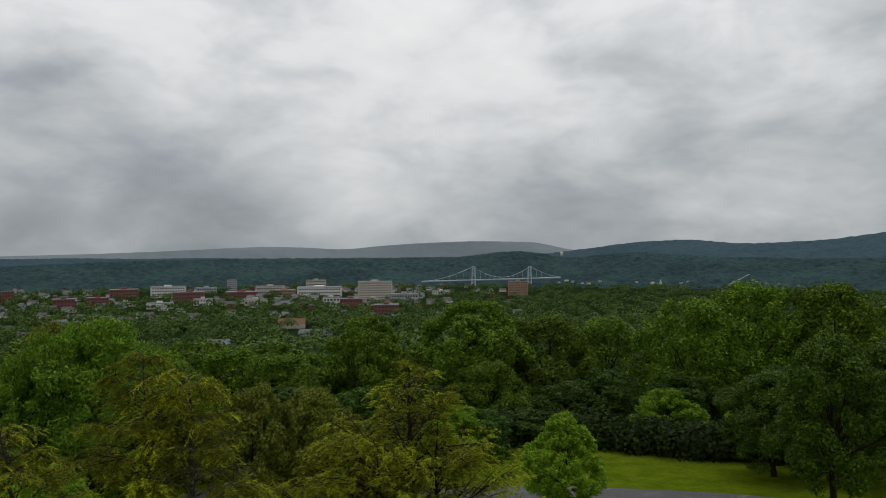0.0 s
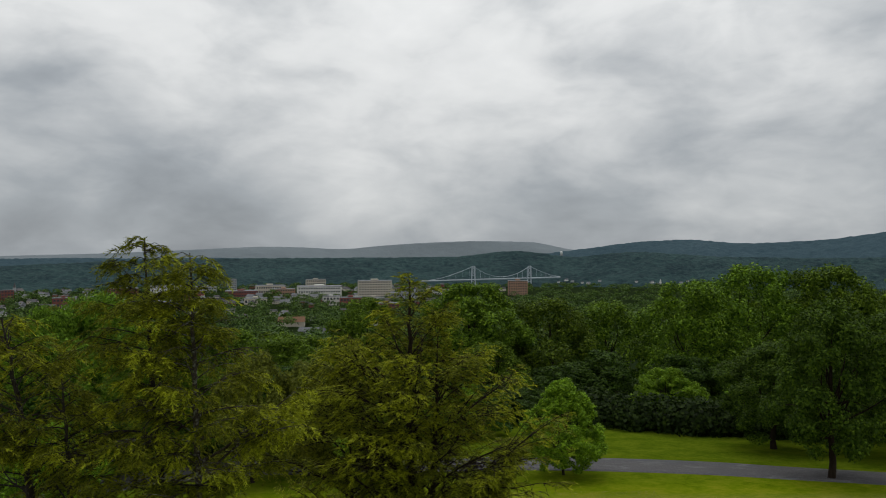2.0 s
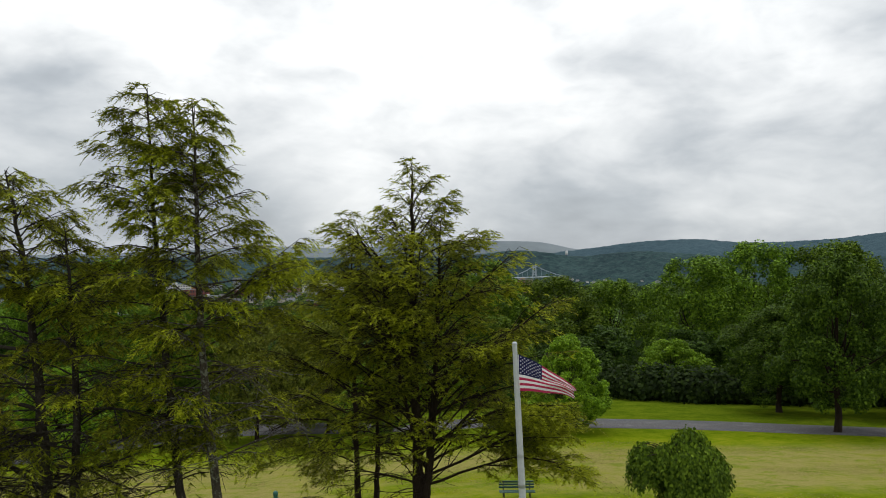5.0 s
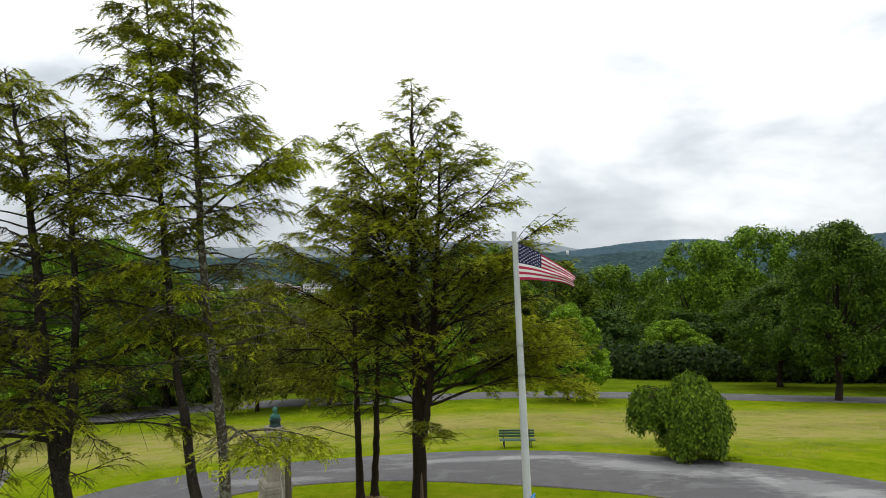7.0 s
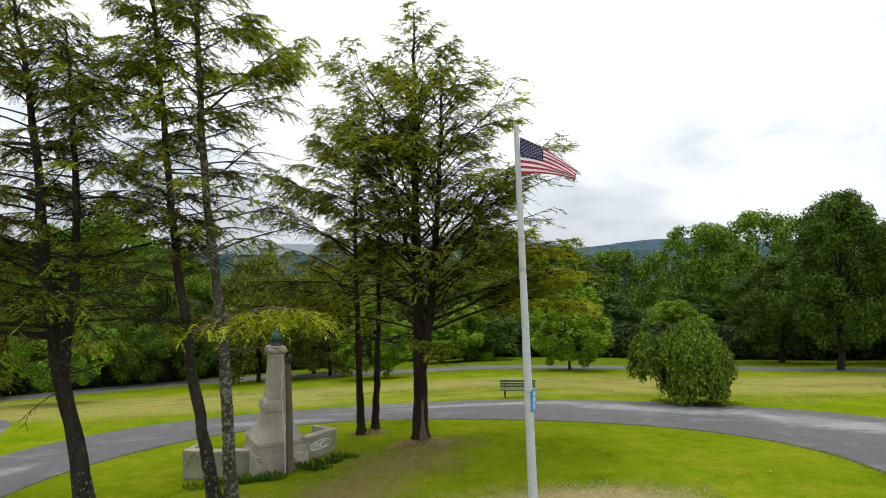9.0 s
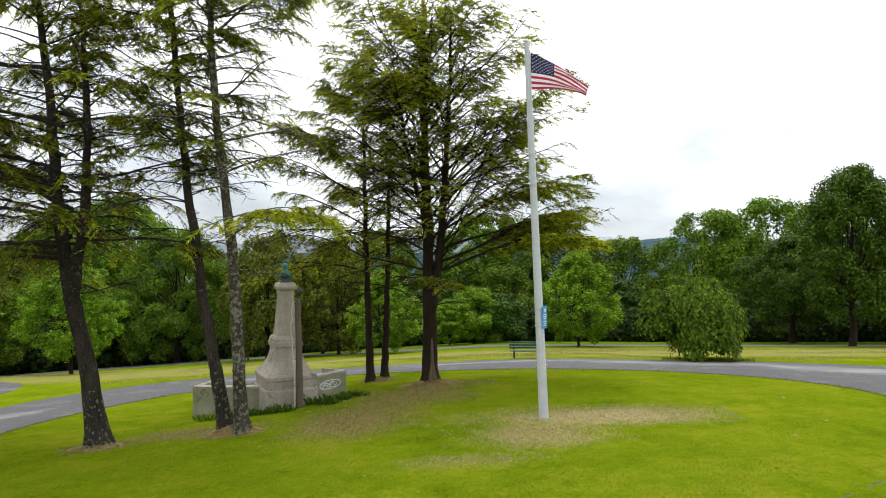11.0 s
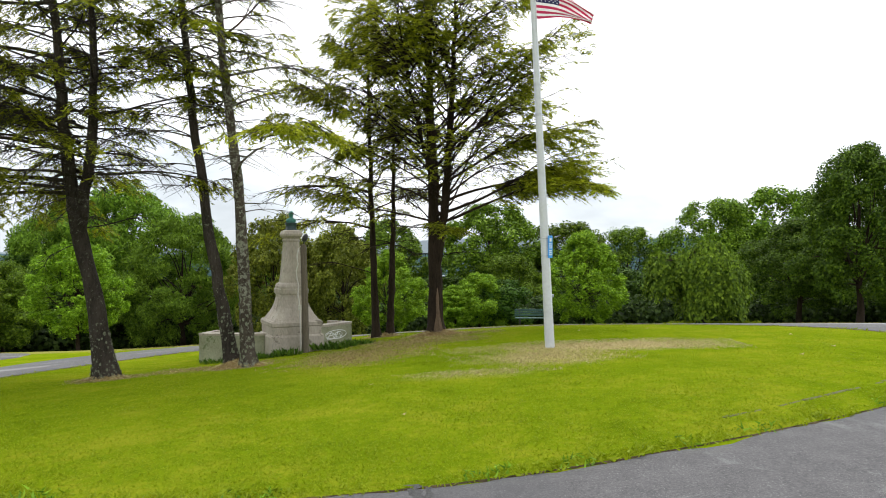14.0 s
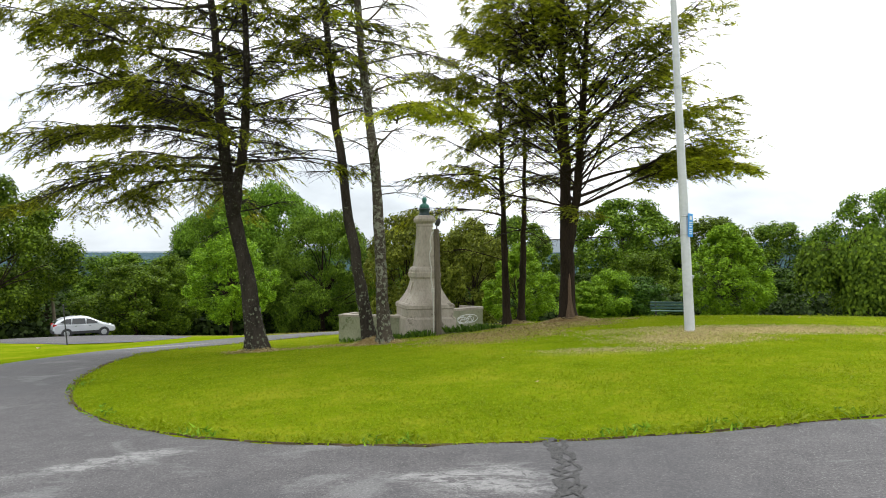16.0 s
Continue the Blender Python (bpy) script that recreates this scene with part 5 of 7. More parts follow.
def flag():
    """A worn flag flying from the halyard: thirteen stripes, a starred canton, a hem."""
    hoist, fly = 0.92, 1.62
    at = POLE_BASE + POLE_DIR * 0.972
    root = thing("flag", pose(*at) @ pose(0.09, -0.01, 0, 0, 0, -4), "striped red and white flag with starred blue canton flying", "flag")

    def cloth(s, t):
        """s along the fly, t down the hoist, both 0 to 1; the loose end sags and gathers into folds."""
        q = max(s, 0.0)
        fold = 0.15 * q * math.sin(t * 8.5 + q * 4.0) + 0.075 * math.sin(q * 8.2 + 0.5 + t * 1.1) * q ** 0.6
        x = s * fly * (0.90 - 0.03 * t)
        upper, lower = 0.54 * q + 0.34 * q * q, hoist + 0.22 * q ** 4
        z = -(upper * (1 - t) + lower * t) + 0.02 * math.sin(q * 7.5 + 1.0) * q
        return Vector((x, fold + 0.10 * q * q, z))

    def sheet(s0, s1, t0, t1, ns, nt, lift=0.0, fray=0.0, seed=0):
        rng = np.random.default_rng(seed)
        bm = bmesh.new()
        grid = []
        for i in range(ns + 1):
            row = []
            for j in range(nt + 1):
                s = s0 + (s1 - s0) * i / ns
                if i == ns:
                    s -= fray * rng.random()
                p = cloth(s, t0 + (t1 - t0) * j / nt)
                row.append(bm.verts.new(p + Vector((0, lift, 0))))
            grid.append(row)
        for i in range(ns):
            for j in range(nt):
                bm.faces.new((grid[i][j], grid[i][j + 1], grid[i + 1][j + 1], grid[i + 1][j])).smooth = True
        return bm

    for k in range(13):
        s0 = 0.40 if k < 7 else 0.0
        part("stripe", sheet(s0, 1.0, k / 13, (k + 1) / 13, 36, 2, fray=0.05, seed=k), FLAG_RED if k % 2 == 0 else FLAG_WHITE, root,
             "red cloth stripe" if k % 2 == 0 else "white cloth stripe")
    canton = part("canton", sheet(0.0, 0.40, 0.0, 7 / 13, 18, 8), FLAG_BLUE, root, "dark blue starred canton")
    stars = bmesh.new()
    for r in range(9):
        for c in range(6 - r % 2):
            s, t = (0.034 + 0.0665 * (c + 0.5 * (r % 2))), (r + 0.95) / 10.0 * 7 / 13
            for lift in (-0.004, 0.004):
                pts = []
                for q in range(10):
                    rr = 0.026 if q % 2 == 0 else 0.0115
                    a = math.pi / 2 + q * math.pi / 5
                    pts.append(stars.verts.new(cloth(s + rr * math.cos(a) / fly, t - rr * math.sin(a) / hoist) + Vector((0, lift, 0))))
                stars.faces.new(pts)
    st = part("stars", stars, FLAG_WHITE, canton, "white stars")
    st["kind"] = "stuff"
    part("hem", sheet(-0.012, 0.0, 0.0, 1.0, 1, 13), FLAG_WHITE, root, "white canvas heading")
    for t in (0.03, 0.97):
        g = lathe([(0.012, -0.008), (0.016, 0), (0.012, 0.008)], 10)
        part("grommet", g, STEEL, root, "brass-grey grommet").location = cloth(-0.02, t)


flag()

MON = (-6.0, 22.75)
MON_Z = -0.971
TURN = 30.0  # its back faces this far round from the drive


def monument():
    m = pose(MON[0], MON[1], MON_Z, 0, 0, TURN)
    root = thing("stone_monument", m, "weathered grey stone memorial pedestal with flared foot", "monument")
    h = lambda z: z + 0.95
    part("plinth", square_stack([(0.86, 0.86, -0.3), (0.86, 0.86, h(-0.42)), (0.83, 0.83, h(-0.36))]), STONE, root)
    part("base_course", square_stack([(0.79, 0.79, h(-0.37)), (0.80, 0.80, h(-0.10)), (0.83, 0.83, h(-0.06)), (0.83, 0.83, h(0.04)), (0.78, 0.78, h(0.10))]), STONE, root)
    flare = [(0.76 - 0.35 * (1 - (1 - t) ** 1.9), 0.76 - 0.35 * (1 - (1 - t) ** 1.9), h(0.08 + 0.86 * t)) for t in np.linspace(0, 1, 9)]
    part("flared_dado", square_stack(flare), STONE, root)
    part("belt_moulding", square_stack([(0.42, 0.42, h(0.92)), (0.455, 0.455, h(0.97)), (0.465, 0.465, h(1.10)), (0.44, 0.44, h(1.13)), (0.44, 0.44, h(1.20)), (0.40, 0.40, h(1.27)), (0.345, 0.345, h(1.32))]),
         STONE, root)
    shaft = [(0.335 - 0.12 * t ** 0.7, 0.335 - 0.12 * t ** 0.7, h(1.30 + 1.46 * t)) for t in np.linspace(0, 1, 9)]
    part("shaft", square_stack(shaft), STONE, root)
    part("neck_band", square_stack([(0.225, 0.225, h(2.68)), (0.238, 0.238, h(2.70)), (0.238, 0.238, h(2.75)), (0.22, 0.22, h(2.77))]), STONE, root)
    part("cap", square_stack([(0.215, 0.215, h(2.76)), (0.235, 0.235, h(2.80)), (0.30, 0.30, h(2.86)), (0.31, 0.31, h(2.94)), (0.26, 0.26, h(3.04)), (0.21, 0.21, h(3.07))]), STONE, root)
    part("bronze_drum", lathe([(0.21, h(3.06)), (0.21, h(3.09)), (0.175, h(3.11)), (0.175, h(3.24)), (0.205, h(3.27)), (0.205, h(3.31))], 20), DARK_BRONZE, root, "dark bronze drum")
    # carved shield on the flank, following its batter
    orn = bmesh.new()
    bm_box(orn, (-0.03, -0.15, -0.2), (0.03, 0.15, 0.2), 0.025)
    part("carved_shield", orn, STONE, root, "carved stone shield ornament").matrix_basis = pose(-0.475, 0, h(0.62), 0, 14, 0)


monument()


def statue_bust():
    m = pose(MON[0], MON[1], MON_Z + 0.95 + 3.30, 0, 0, TURN) @ Matrix.Diagonal((0.8, 0.8, 0.92, 1))
    bm = bmesh.new()
    rows = [(0.13, 0.10, 0.0), (0.20, 0.13, 0.03), (0.215, 0.14, 0.09), (0.19, 0.125, 0.15), (0.11, 0.10, 0.185), (0.075, 0.08, 0.21), (0.085, 0.10, 0.25), (0.10, 0.125, 0.30), (0.105, 0.13, 0.35),
            (0.09, 0.11, 0.40), (0.05, 0.065, 0.435)]
    rings = []
    for a, b, z in rows:
        rings.append([bm.verts.new((a * math.cos(k * math.pi / 9), b * math.sin(k * math.pi / 9), z)) for k in range(18)])
    for p, q in zip(rings, rings[1:]):
        for i in range(18):
            bm.faces.new((p[i], p[(i + 1) % 18], q[(i + 1) % 18], q[i])).smooth = True
    bm.faces.new(rings[0][::-1])
    bm.faces.new(rings[-1])
    me = bpy.data.meshes.new("statue_bust")
    bm.to_mesh(me)
    bm.free()
    me.materials.append(BRONZE)
    ob = new("statue_bust", me)
    ob.matrix_basis = m
    tagged(ob, "green patinated bronze bust on a stone pedestal", "statue")


statue_bust()


def exedra_wing(side):
    """A curved stone seat wall to one side of the pedestal; side -1 or 1."""
    m = pose(MON[0], MON[1], MON_Z, 0, 0, TURN)
    root = thing("curved_stone_seat", m, "curved weathered stone seat wall with coping, mossy in places", "seat wall", "stone seat wings")
    R, a0, a1 = 4.0, math.radians(11.0), math.radians(44 if side < 0 else 37.5)
    n = 14

    def arc(r_in, r_out, z0, z1, s0=0.0, s1=1.0, bevel=0.0):
        bm = bmesh.new()
        rings = []
        for i in range(n + 1):
            a = a0 + (a1 - a0) * (s0 + (s1 - s0) * i / n)
            ring = []
            for r, z in ((r_out, z0), (r_out, z1), (r_in, z1), (r_in, z0)):
                x, y = side * r * math.sin(a), R - r * math.cos(a)
                gx, gy = m @ Vector((x, y, 0)) and (m @ Vector((x, y, 0))).to_2d()
                drop = float(height(gx, gy)) - MON_Z
                ring.append(bm.verts.new((x, y, z + (min(drop, 0.0) - 0.1 if z == z0 and z0 <= 0 else 0))))
            rings.append(ring)
        for p, q in zip(rings, rings[1:]):
            for i in range(4):
                bm.faces.new((p[i], p[(i + 1) % 4], q[(i + 1) % 4], q[i]))
        bm.faces.new(rings[0])
        bm.faces.new(rings[-1][::-1])
        bmesh.ops.recalc_face_normals(bm, faces=bm.faces)
        return bm

    top = 0.60 if side < 0 else 0.76
    part("back_wall", arc(R - 0.26, R, 0.0, top - 0.075), STONE_MOSS, root)
    part("coping", arc(R - 0.29, R + 0.03, top - 0.073, top), STONE, root)
    part("seat_slab", arc(R - 0.80, R - 0.262, 0.30, 0.40, 0.0, 0.9), STONE, root)
    part("seat_support", arc(R - 0.72, R - 0.264, 0.0, 0.298, 0.02, 0.88), STONE_MOSS, root)
    part("end_arm", arc(R - 0.95, R - 0.265, 0.0, top, 0.90, 1.0), STONE, root)
    return root, arc


for side in (-1, 1):
    wing, arc = exedra_wing(side)
    if side == 1:
        # a white sprayed scrawl: loops and strokes on the outer face
        def on_wall(u, z):
            a = math.radians(16 + 18 * u)
            r = 4.0 + 0.012
            return (r * math.sin(a), 4.0 - r * math.cos(a), z + 0.14)
        strokes = [[(0.52 + 0.40 * math.cos(t), 0.24 + 0.15 * math.sin(t)) for t in np.linspace(0.3, 6.4, 22)],
                   [(0.30 + 0.17 * math.cos(t), 0.20 + 0.11 * math.sin(t)) for t in np.linspace(0, 6.2, 16)],
                   [(0.18, 0.09), (0.34, 0.36), (0.42, 0.10)], [(0.22, 0.21), (0.55, 0.25)], [(0.48, 0.09), (0.58, 0.35), (0.70, 0.12)],
                   [(0.60 + 0.14 * math.cos(t), 0.23 + 0.10 * math.sin(t)) for t in np.linspace(1, 6.8, 14)]]
        for s in strokes:
            part_np("sprayed_scrawl", *bar_points([on_wall(u, z) for u, z in s], 0.013, 5), CHALK, wing, "white spray-paint scrawl")


def utility_post():
    x, y = -5.28, 21.8
    root = thing("timber_post", pose(x, y, stand(x, y, 0.1), 0, -0.8, 0), "rough grey timber post with conduit standing behind the monument", "post")
    part_np("post", *tube([(0, 0, -0.3), (0.01, 0, 0.8), (0.0, 0, 2.2), (-0.02, 0, 3.55)], [0.115, 0.108, 0.102, 0.096], 14), POST_WOOD, root, smooth=True)
    part("post_top", lathe([(0.096, 3.53), (0.09, 3.57), (0.02, 3.585)], 14), POST_WOOD, root).location = (-0.02, 0, 0)
    con = [(-0.12, -0.12, 0.0), (-0.12, -0.13, 0.9), (-0.13, -0.13, 1.45), (-0.15, -0.13, 1.75), (-0.19, -0.13, 2.0), (-0.16, -0.13, 2.25), (-0.21, -0.13, 2.5), (-0.23, -0.13, 2.75), (-0.17, -0.13, 2.95), (-0.20, -0.13, 3.2), (-0.15, -0.11, 3.45), (-0.08, -0.08, 3.52)]
    part_np("conduit", *bar_points(con, 0.021, 8), CABLE, root, "pale wavy conduit", smooth=True)
    part("junction_box", box((-0.175, -0.17, 1.50), (-0.085, -0.09, 1.64), 0.01), CABLE, root, "small grey junction box")
    lamp = part("lamp_head", lathe([(0.03, 0), (0.075, 0.02), (0.085, 0.16), (0.05, 0.24), (0.015, 0.26)], 14), IRON, root, "small black flood lamp")
    lamp.matrix_basis = pose(0.0, -0.02, 3.68, 0, 22, 0)
    br = part("lamp_bracket", box((-0.02, -0.02, 3.56), (0.02, 0.02, 3.76), 0.005), IRON, root, "black bracket")
    br.location = (0.0, 0.0, 0.0)


utility_post()


def park_bench():
    x, y = 3.37, 37.1
    root = thing("park_bench", pose(x, y, stand(x, y, 0.02), 0, 0, 2), "dark green slatted park bench with iron legs on the grass", "bench")
    L = 0.97
    for z, yy in ((0.56, 0.24), (0.70, 0.27), (0.84, 0.30)):
        part("back_slat", box((-L, yy - 0.02, z - 0.052), (L, yy + 0.02, z + 0.052), 0.01), BENCH_PAINT, root)
    for yy in (-0.24, -0.10, 0.04):
        part("seat_slat", box((-L, yy - 0.055, 0.425), (L, yy + 0.055, 0.462), 0.01), BENCH_PAINT, root)
    for sx in (-0.72, 0.72):
        v, f = tube([(sx, 0.30, 0.0), (sx, 0.22, 0.40), (sx, 0.29, 0.90)], [0.028, 0.028, 0.022], 6)
        part_np("rear_leg", v, f, IRON, root)
        v, f = tube([(sx, -0.26, 0.0), (sx, -0.24, 0.42)], [0.028, 0.028], 6)
        part_np("front_leg", v, f, IRON, root)
        part("cross_iron", box((sx - 0.02, -0.26, 0.385), (sx + 0.02, 0.26, 0.423)), IRON, root)


park_bench()


def parked_car():
    """A silver sport-utility car, nose to its +x."""
    x, y = -37.1, 42.7
    root = thing("parked_car", pose(x, y, float(height(x, y)) + 0.04, 0, 0, 49) @ Matrix.Scale(0.9, 4), "silver five-door sport-utility car parked on asphalt", "car")
    # lower body: side outline swept across the width, tucked in at ends
    side_pts = [(-2.20, 0.42), (-2.27, 0.62), (-2.25, 0.98), (-2.05, 1.06), (0.95, 1.05), (1.75, 0.93), (2.18, 0.74), (2.26, 0.55), (2.18, 0.36), (-2.05, 0.34)]

    def extrude(outline, half, tuck=0.0, shear=None):
        bm = bmesh.new()
        rings = []
        for s, k in ((-1, 1.0), (-0.86, 0.0), (0.86, 0.0), (1, 1.0)):
            ring = []
            for px, pz in outline:
                w = half * s
                shrink = 1 - 0.035 * k
                ring.append(bm.verts.new((px * shrink, w, 0.68 + (pz - 0.68) * (1 - 0.06 * k))))
            rings.append(ring)
        m = len(outline)
        for p, q in zip(rings, rings[1:]):
            for i in range(m):
                bm.faces.new((p[i], q[i], q[(i + 1) % m], p[(i + 1) % m])).smooth = False
        bm.faces.new(rings[0])
        bm.faces.new(rings[-1][::-1])
        bmesh.ops.recalc_face_normals(bm, faces=bm.faces)
        bmesh.ops.bevel(bm, geom=list(bm.edges), offset=0.035, segments=2, affect="EDGES", profile=0.6)
        return bm

    part("body", extrude(side_pts, 0.90), CAR_PAINT, root)
    # cabin: an arched roofline, drawn in towards the top
    arch_line = [(-2.18, 0.98), (-2.10, 1.18), (-1.92, 1.38), (-1.55, 1.53), (-0.85, 1.61), (-0.1, 1.60), (0.45, 1.48), (0.95, 1.25), (1.40, 1.02), (1.5, 0.96)]
    inward = lambda z: 0.86 - 0.34 * max(z - 1.0, 0.0) ** 1.15
    cab = bmesh.new()
    rings = []
    for px, pz in arch_line:
        rings.append([cab.verts.new((px, k * inward(pz), pz)) for k in (-1, -0.9, 0.9, 1)])
        for vv in rings[-1][1:3]:
            vv.co.z += 0.025
    low = [[cab.verts.new((px, k * 0.86, 0.94)) for k in (-1, 1)] for px, pz in arch_line]
    for p, q, a, b in zip(rings, rings[1:], low, low[1:]):
        for i in range(3):
            cab.faces.new((p[i], p[i + 1], q[i + 1], q[i])).smooth = True
        cab.faces.new((a[0], p[0], q[0], b[0])).smooth = True
        cab.faces.new((p[3], a[1], b[1], q[3])).smooth = True
        cab.faces.new((a[1], a[0], b[0], b[1]))
    bmesh.ops.recalc_face_normals(cab, faces=cab.faces)
    part("cabin", cab, CAR_PAINT, root)

    def pane(pts, label):
        bm = bmesh.new()
        vs = [bm.verts.new(p) for p in pts]
        bm.faces.new(vs)
        r = bmesh.ops.extrude_face_region(bm, geom=list(bm.faces))
        for vv in [g for g in r["geom"] if isinstance(g, bmesh.types.BMVert)]:
            vv.co.y *= 1.02
        bmesh.ops.recalc_face_normals(bm, faces=bm.faces)
        return part("window", bm, CAR_GLASS, root, label)

    for s in (-1, 1):
        def w(px, pz):
            return (px, s * (inward(pz) + 0.012), pz)
        pane([w(-0.95, 1.08), w(0.02, 1.06), w(0.02, 1.50), w(-0.90, 1.53)], "dark side window")
        pane([w(0.10, 1.06), w(1.08, 1.06), w(0.82, 1.22), w(0.40, 1.42), w(0.10, 1.49)], "dark side window")
        pane([w(-1.80, 1.22), w(-1.02, 1.08), w(-0.97, 1.53), w(-1.48, 1.46)], "dark rear quarter window")
        part("sill_cladding", box((-1.0, s * 0.905 - 0.02, 0.30), (1.0, s * 0.905 + 0.02, 0.52), 0.01), TRIM_BLACK, root, "black sill trim")
        part("head_lamp", box((1.90, s * 0.70 - 0.13, 0.72), (2.17, s * 0.70 + 0.13, 0.84), 0.03), LAMP_CLEAR, root, "clear head lamp")
        part("tail_lamp", box((-2.27, s * 0.74 - 0.14, 0.92), (-2.02, s * 0.74 + 0.14, 1.12), 0.03), LAMP_RED, root, "red tail lamp")
        part("mirror", box((0.86, s * 0.98 - 0.09, 1.02), (1.00, s * 0.98 + 0.09, 1.16), 0.03), CAR_PAINT, root, "silver door mirror")
        for zx in (-0.75, 0.25):
            part("door_handle", box((zx, s * 0.905 - 0.015, 0.90), (zx + 0.16, s * 0.905 + 0.015, 0.93), 0.006), TRIM_BLACK, root, "door handle")
    part("windscreen", box((-0.012, -0.62, -0.40), (0.012, 0.62, 0.40), 0.01), CAR_GLASS, root, "dark windscreen").matrix_basis = pose(0.80, 0, 1.355, 0, -63.5, 0)
    part("rear_window", box((-0.012, -0.60, -0.18), (0.012, 0.60, 0.18), 0.01), CAR_GLASS, root, "dark rear window").matrix_basis = pose(-2.02, 0, 1.30, 0, 40, 0)
    part("rear_bumper", box((-2.32, -0.84, 0.36), (-2.15, 0.84, 0.62), 0.04), TRIM_BLACK, root, "black rear bumper")
    part("front_grille", box((2.15, -0.5, 0.42), (2.27, 0.5, 0.66), 0.02), TRIM_BLACK, root, "black grille")
    for px in (-1.32, 1.36):
        for s in (-1, 1):
            wheel = thing("wheel", pose(px, s * 0.80, 0.345, 90, 0, 0), "", "")
            wheel.parent = root
            part("tyre", lathe([(0.20, -0.11), (0.32, -0.115), (0.345, -0.08), (0.345, 0.08), (0.32, 0.115), (0.20, 0.11)], 28), RUBBER, wheel, "black rubber tyre")
            part("rim", lathe([(0.215, -0.118), (0.19, -0.119), (0.06, -0.10), (0.06, 0.10), (0.19, 0.119), (0.215, 0.118)], 24), ALLOY, wheel, "silver alloy rim")
            arch = lathe([(0.40, -0.10), (0.40, 0.10)], 28)
            part("wheel_arch", arch, TRIM_BLACK, root, "black wheel arch").matrix_basis = pose(px, s * 0.815, 0.36, 90, 0, 0)


parked_car()


def marker_post():
    x, y = -25.24, 28.0
    root = thing("marker_post", pose(x, y, stand(x, y, 0.05), 0, -7, 0), "thin dark leaning post at the corner of the lawn", "post")
    part_np("shaft", *tube([(0, 0, -0.1), (0, 0, 1.9)], [0.032, 0.028], 10), IRON, root)
    part("cap", lathe([(0.03, 1.89), (0.045, 1.91), (0.045, 1.98), (0.02, 2.02)], 12), IRON, root)


marker_post()


def utility_pole():
    x, y = -48.3, 52.4
    root = thing("utility_pole", pose(x, y, stand(x, y, 0.1), 0, -8, 0), "weathered grey utility pole among trees", "utility pole")
    part_np("pole", *tube([(0, 0, -0.2), (0, 0, 6.6)], [0.16, 0.12], 10), POST_WOOD, root)
    part("crossarm", box((-0.7, -0.06, 6.1), (0.7, 0.06, 6.2), 0.01), POST_WOOD, root)


utility_pole()


# ---- plants at the monument's foot and small litter ----
def plant_tuft(name, x, y, count, size, spread, seed, label, mat=None):
    rng = np.random.default_rng(seed)
    root = thing(name, pose(x, y, stand(x, y, 0.02)), label, "plant", "leafy plants by the monument")
    b = Bag()
    a = rng.uniform(0, 6.28, count)
    r = spread * np.sqrt(rng.random(count)) * np.array([1.0])
    px, py = r * np.cos(a), r * np.sin(a) * 0.5
    hgt = size * rng.uniform(0.4, 1.0, count)
    al = unit(np.stack([np.cos(a) * 0.6 + rng.normal(size=count) * 0.35, np.sin(a) * 0.6 + rng.normal(size=count) * 0.35, np.full(count, 1.0)], 1))
    pos = np.stack([px, py, hgt * 0.45], 1)
    nr = unit(rng.normal(size=(count, 3)))
    b.add(*leaf_quads(pos, al, nr, hgt, hgt * 0.22, 0.2))
    part_np("leaves", *b.arrays(), mat or PLANT, root, kind="stuff")


for i, (x, y, s) in enumerate(((-6.9, 21.0, 0.42), (-6.3, 21.1, 0.36), (-5.7, 21.2, 0.45), (-4.7, 22.2, 0.5), (-4.2, 22.6, 0.45), (-3.7, 23.1, 0.40), (-4.4, 21.9, 0.35), (-7.9, 20.9, 0.3))):
    plant_tuft("leafy_plant", x, y, 130, s * 0.72, 0.5, 60 + i, "clump of dark green strappy leaves against the stone")

# front edge of the drive: tar seam, chipped patches
def seam():
    """Ragged tar-filled cracks that run side by side across the drive."""
    rng = np.random.default_rng(9)
    verts, faces = [], []
    for shift, wide, y0, y1 in ((0.0, 0.055, 7.3, 1.05), (0.15, 0.030, 7.2, 1.6)):
        n = 90
        y = np.linspace(y0, y1, n)
        x = -0.56 + 0.95 * (7.25 - y) / 6.2 + shift + 0.06 * np.convolve(rng.normal(size=n + 8), np.ones(9) / 3, "valid") * 0.5 + 0.025 * rng.normal(size=n)
        w = np.clip(wide * (0.55 + 0.9 * np.abs(np.convolve(rng.normal(size=n + 2), np.ones(3) / 2, "valid"))), 0.006, 0.13)
        k = len(verts)
        for px, py, half in zip(x, y, w):
            verts += [(px - half, py, float(height(px - half, py)) + 0.024), (px + half, py, float(height(px + half, py)) + 0.024)]
        faces += [(k + 2 * i, k + 2 * i + 2, k + 2 * i + 3, k + 2 * i + 1) for i in range(n - 1)]
    tagged(link_mesh("road_tar_seam", verts, np.array(faces), TAR), "dark cracked tar seam across the drive", "road seam", kind="structure")


seam()


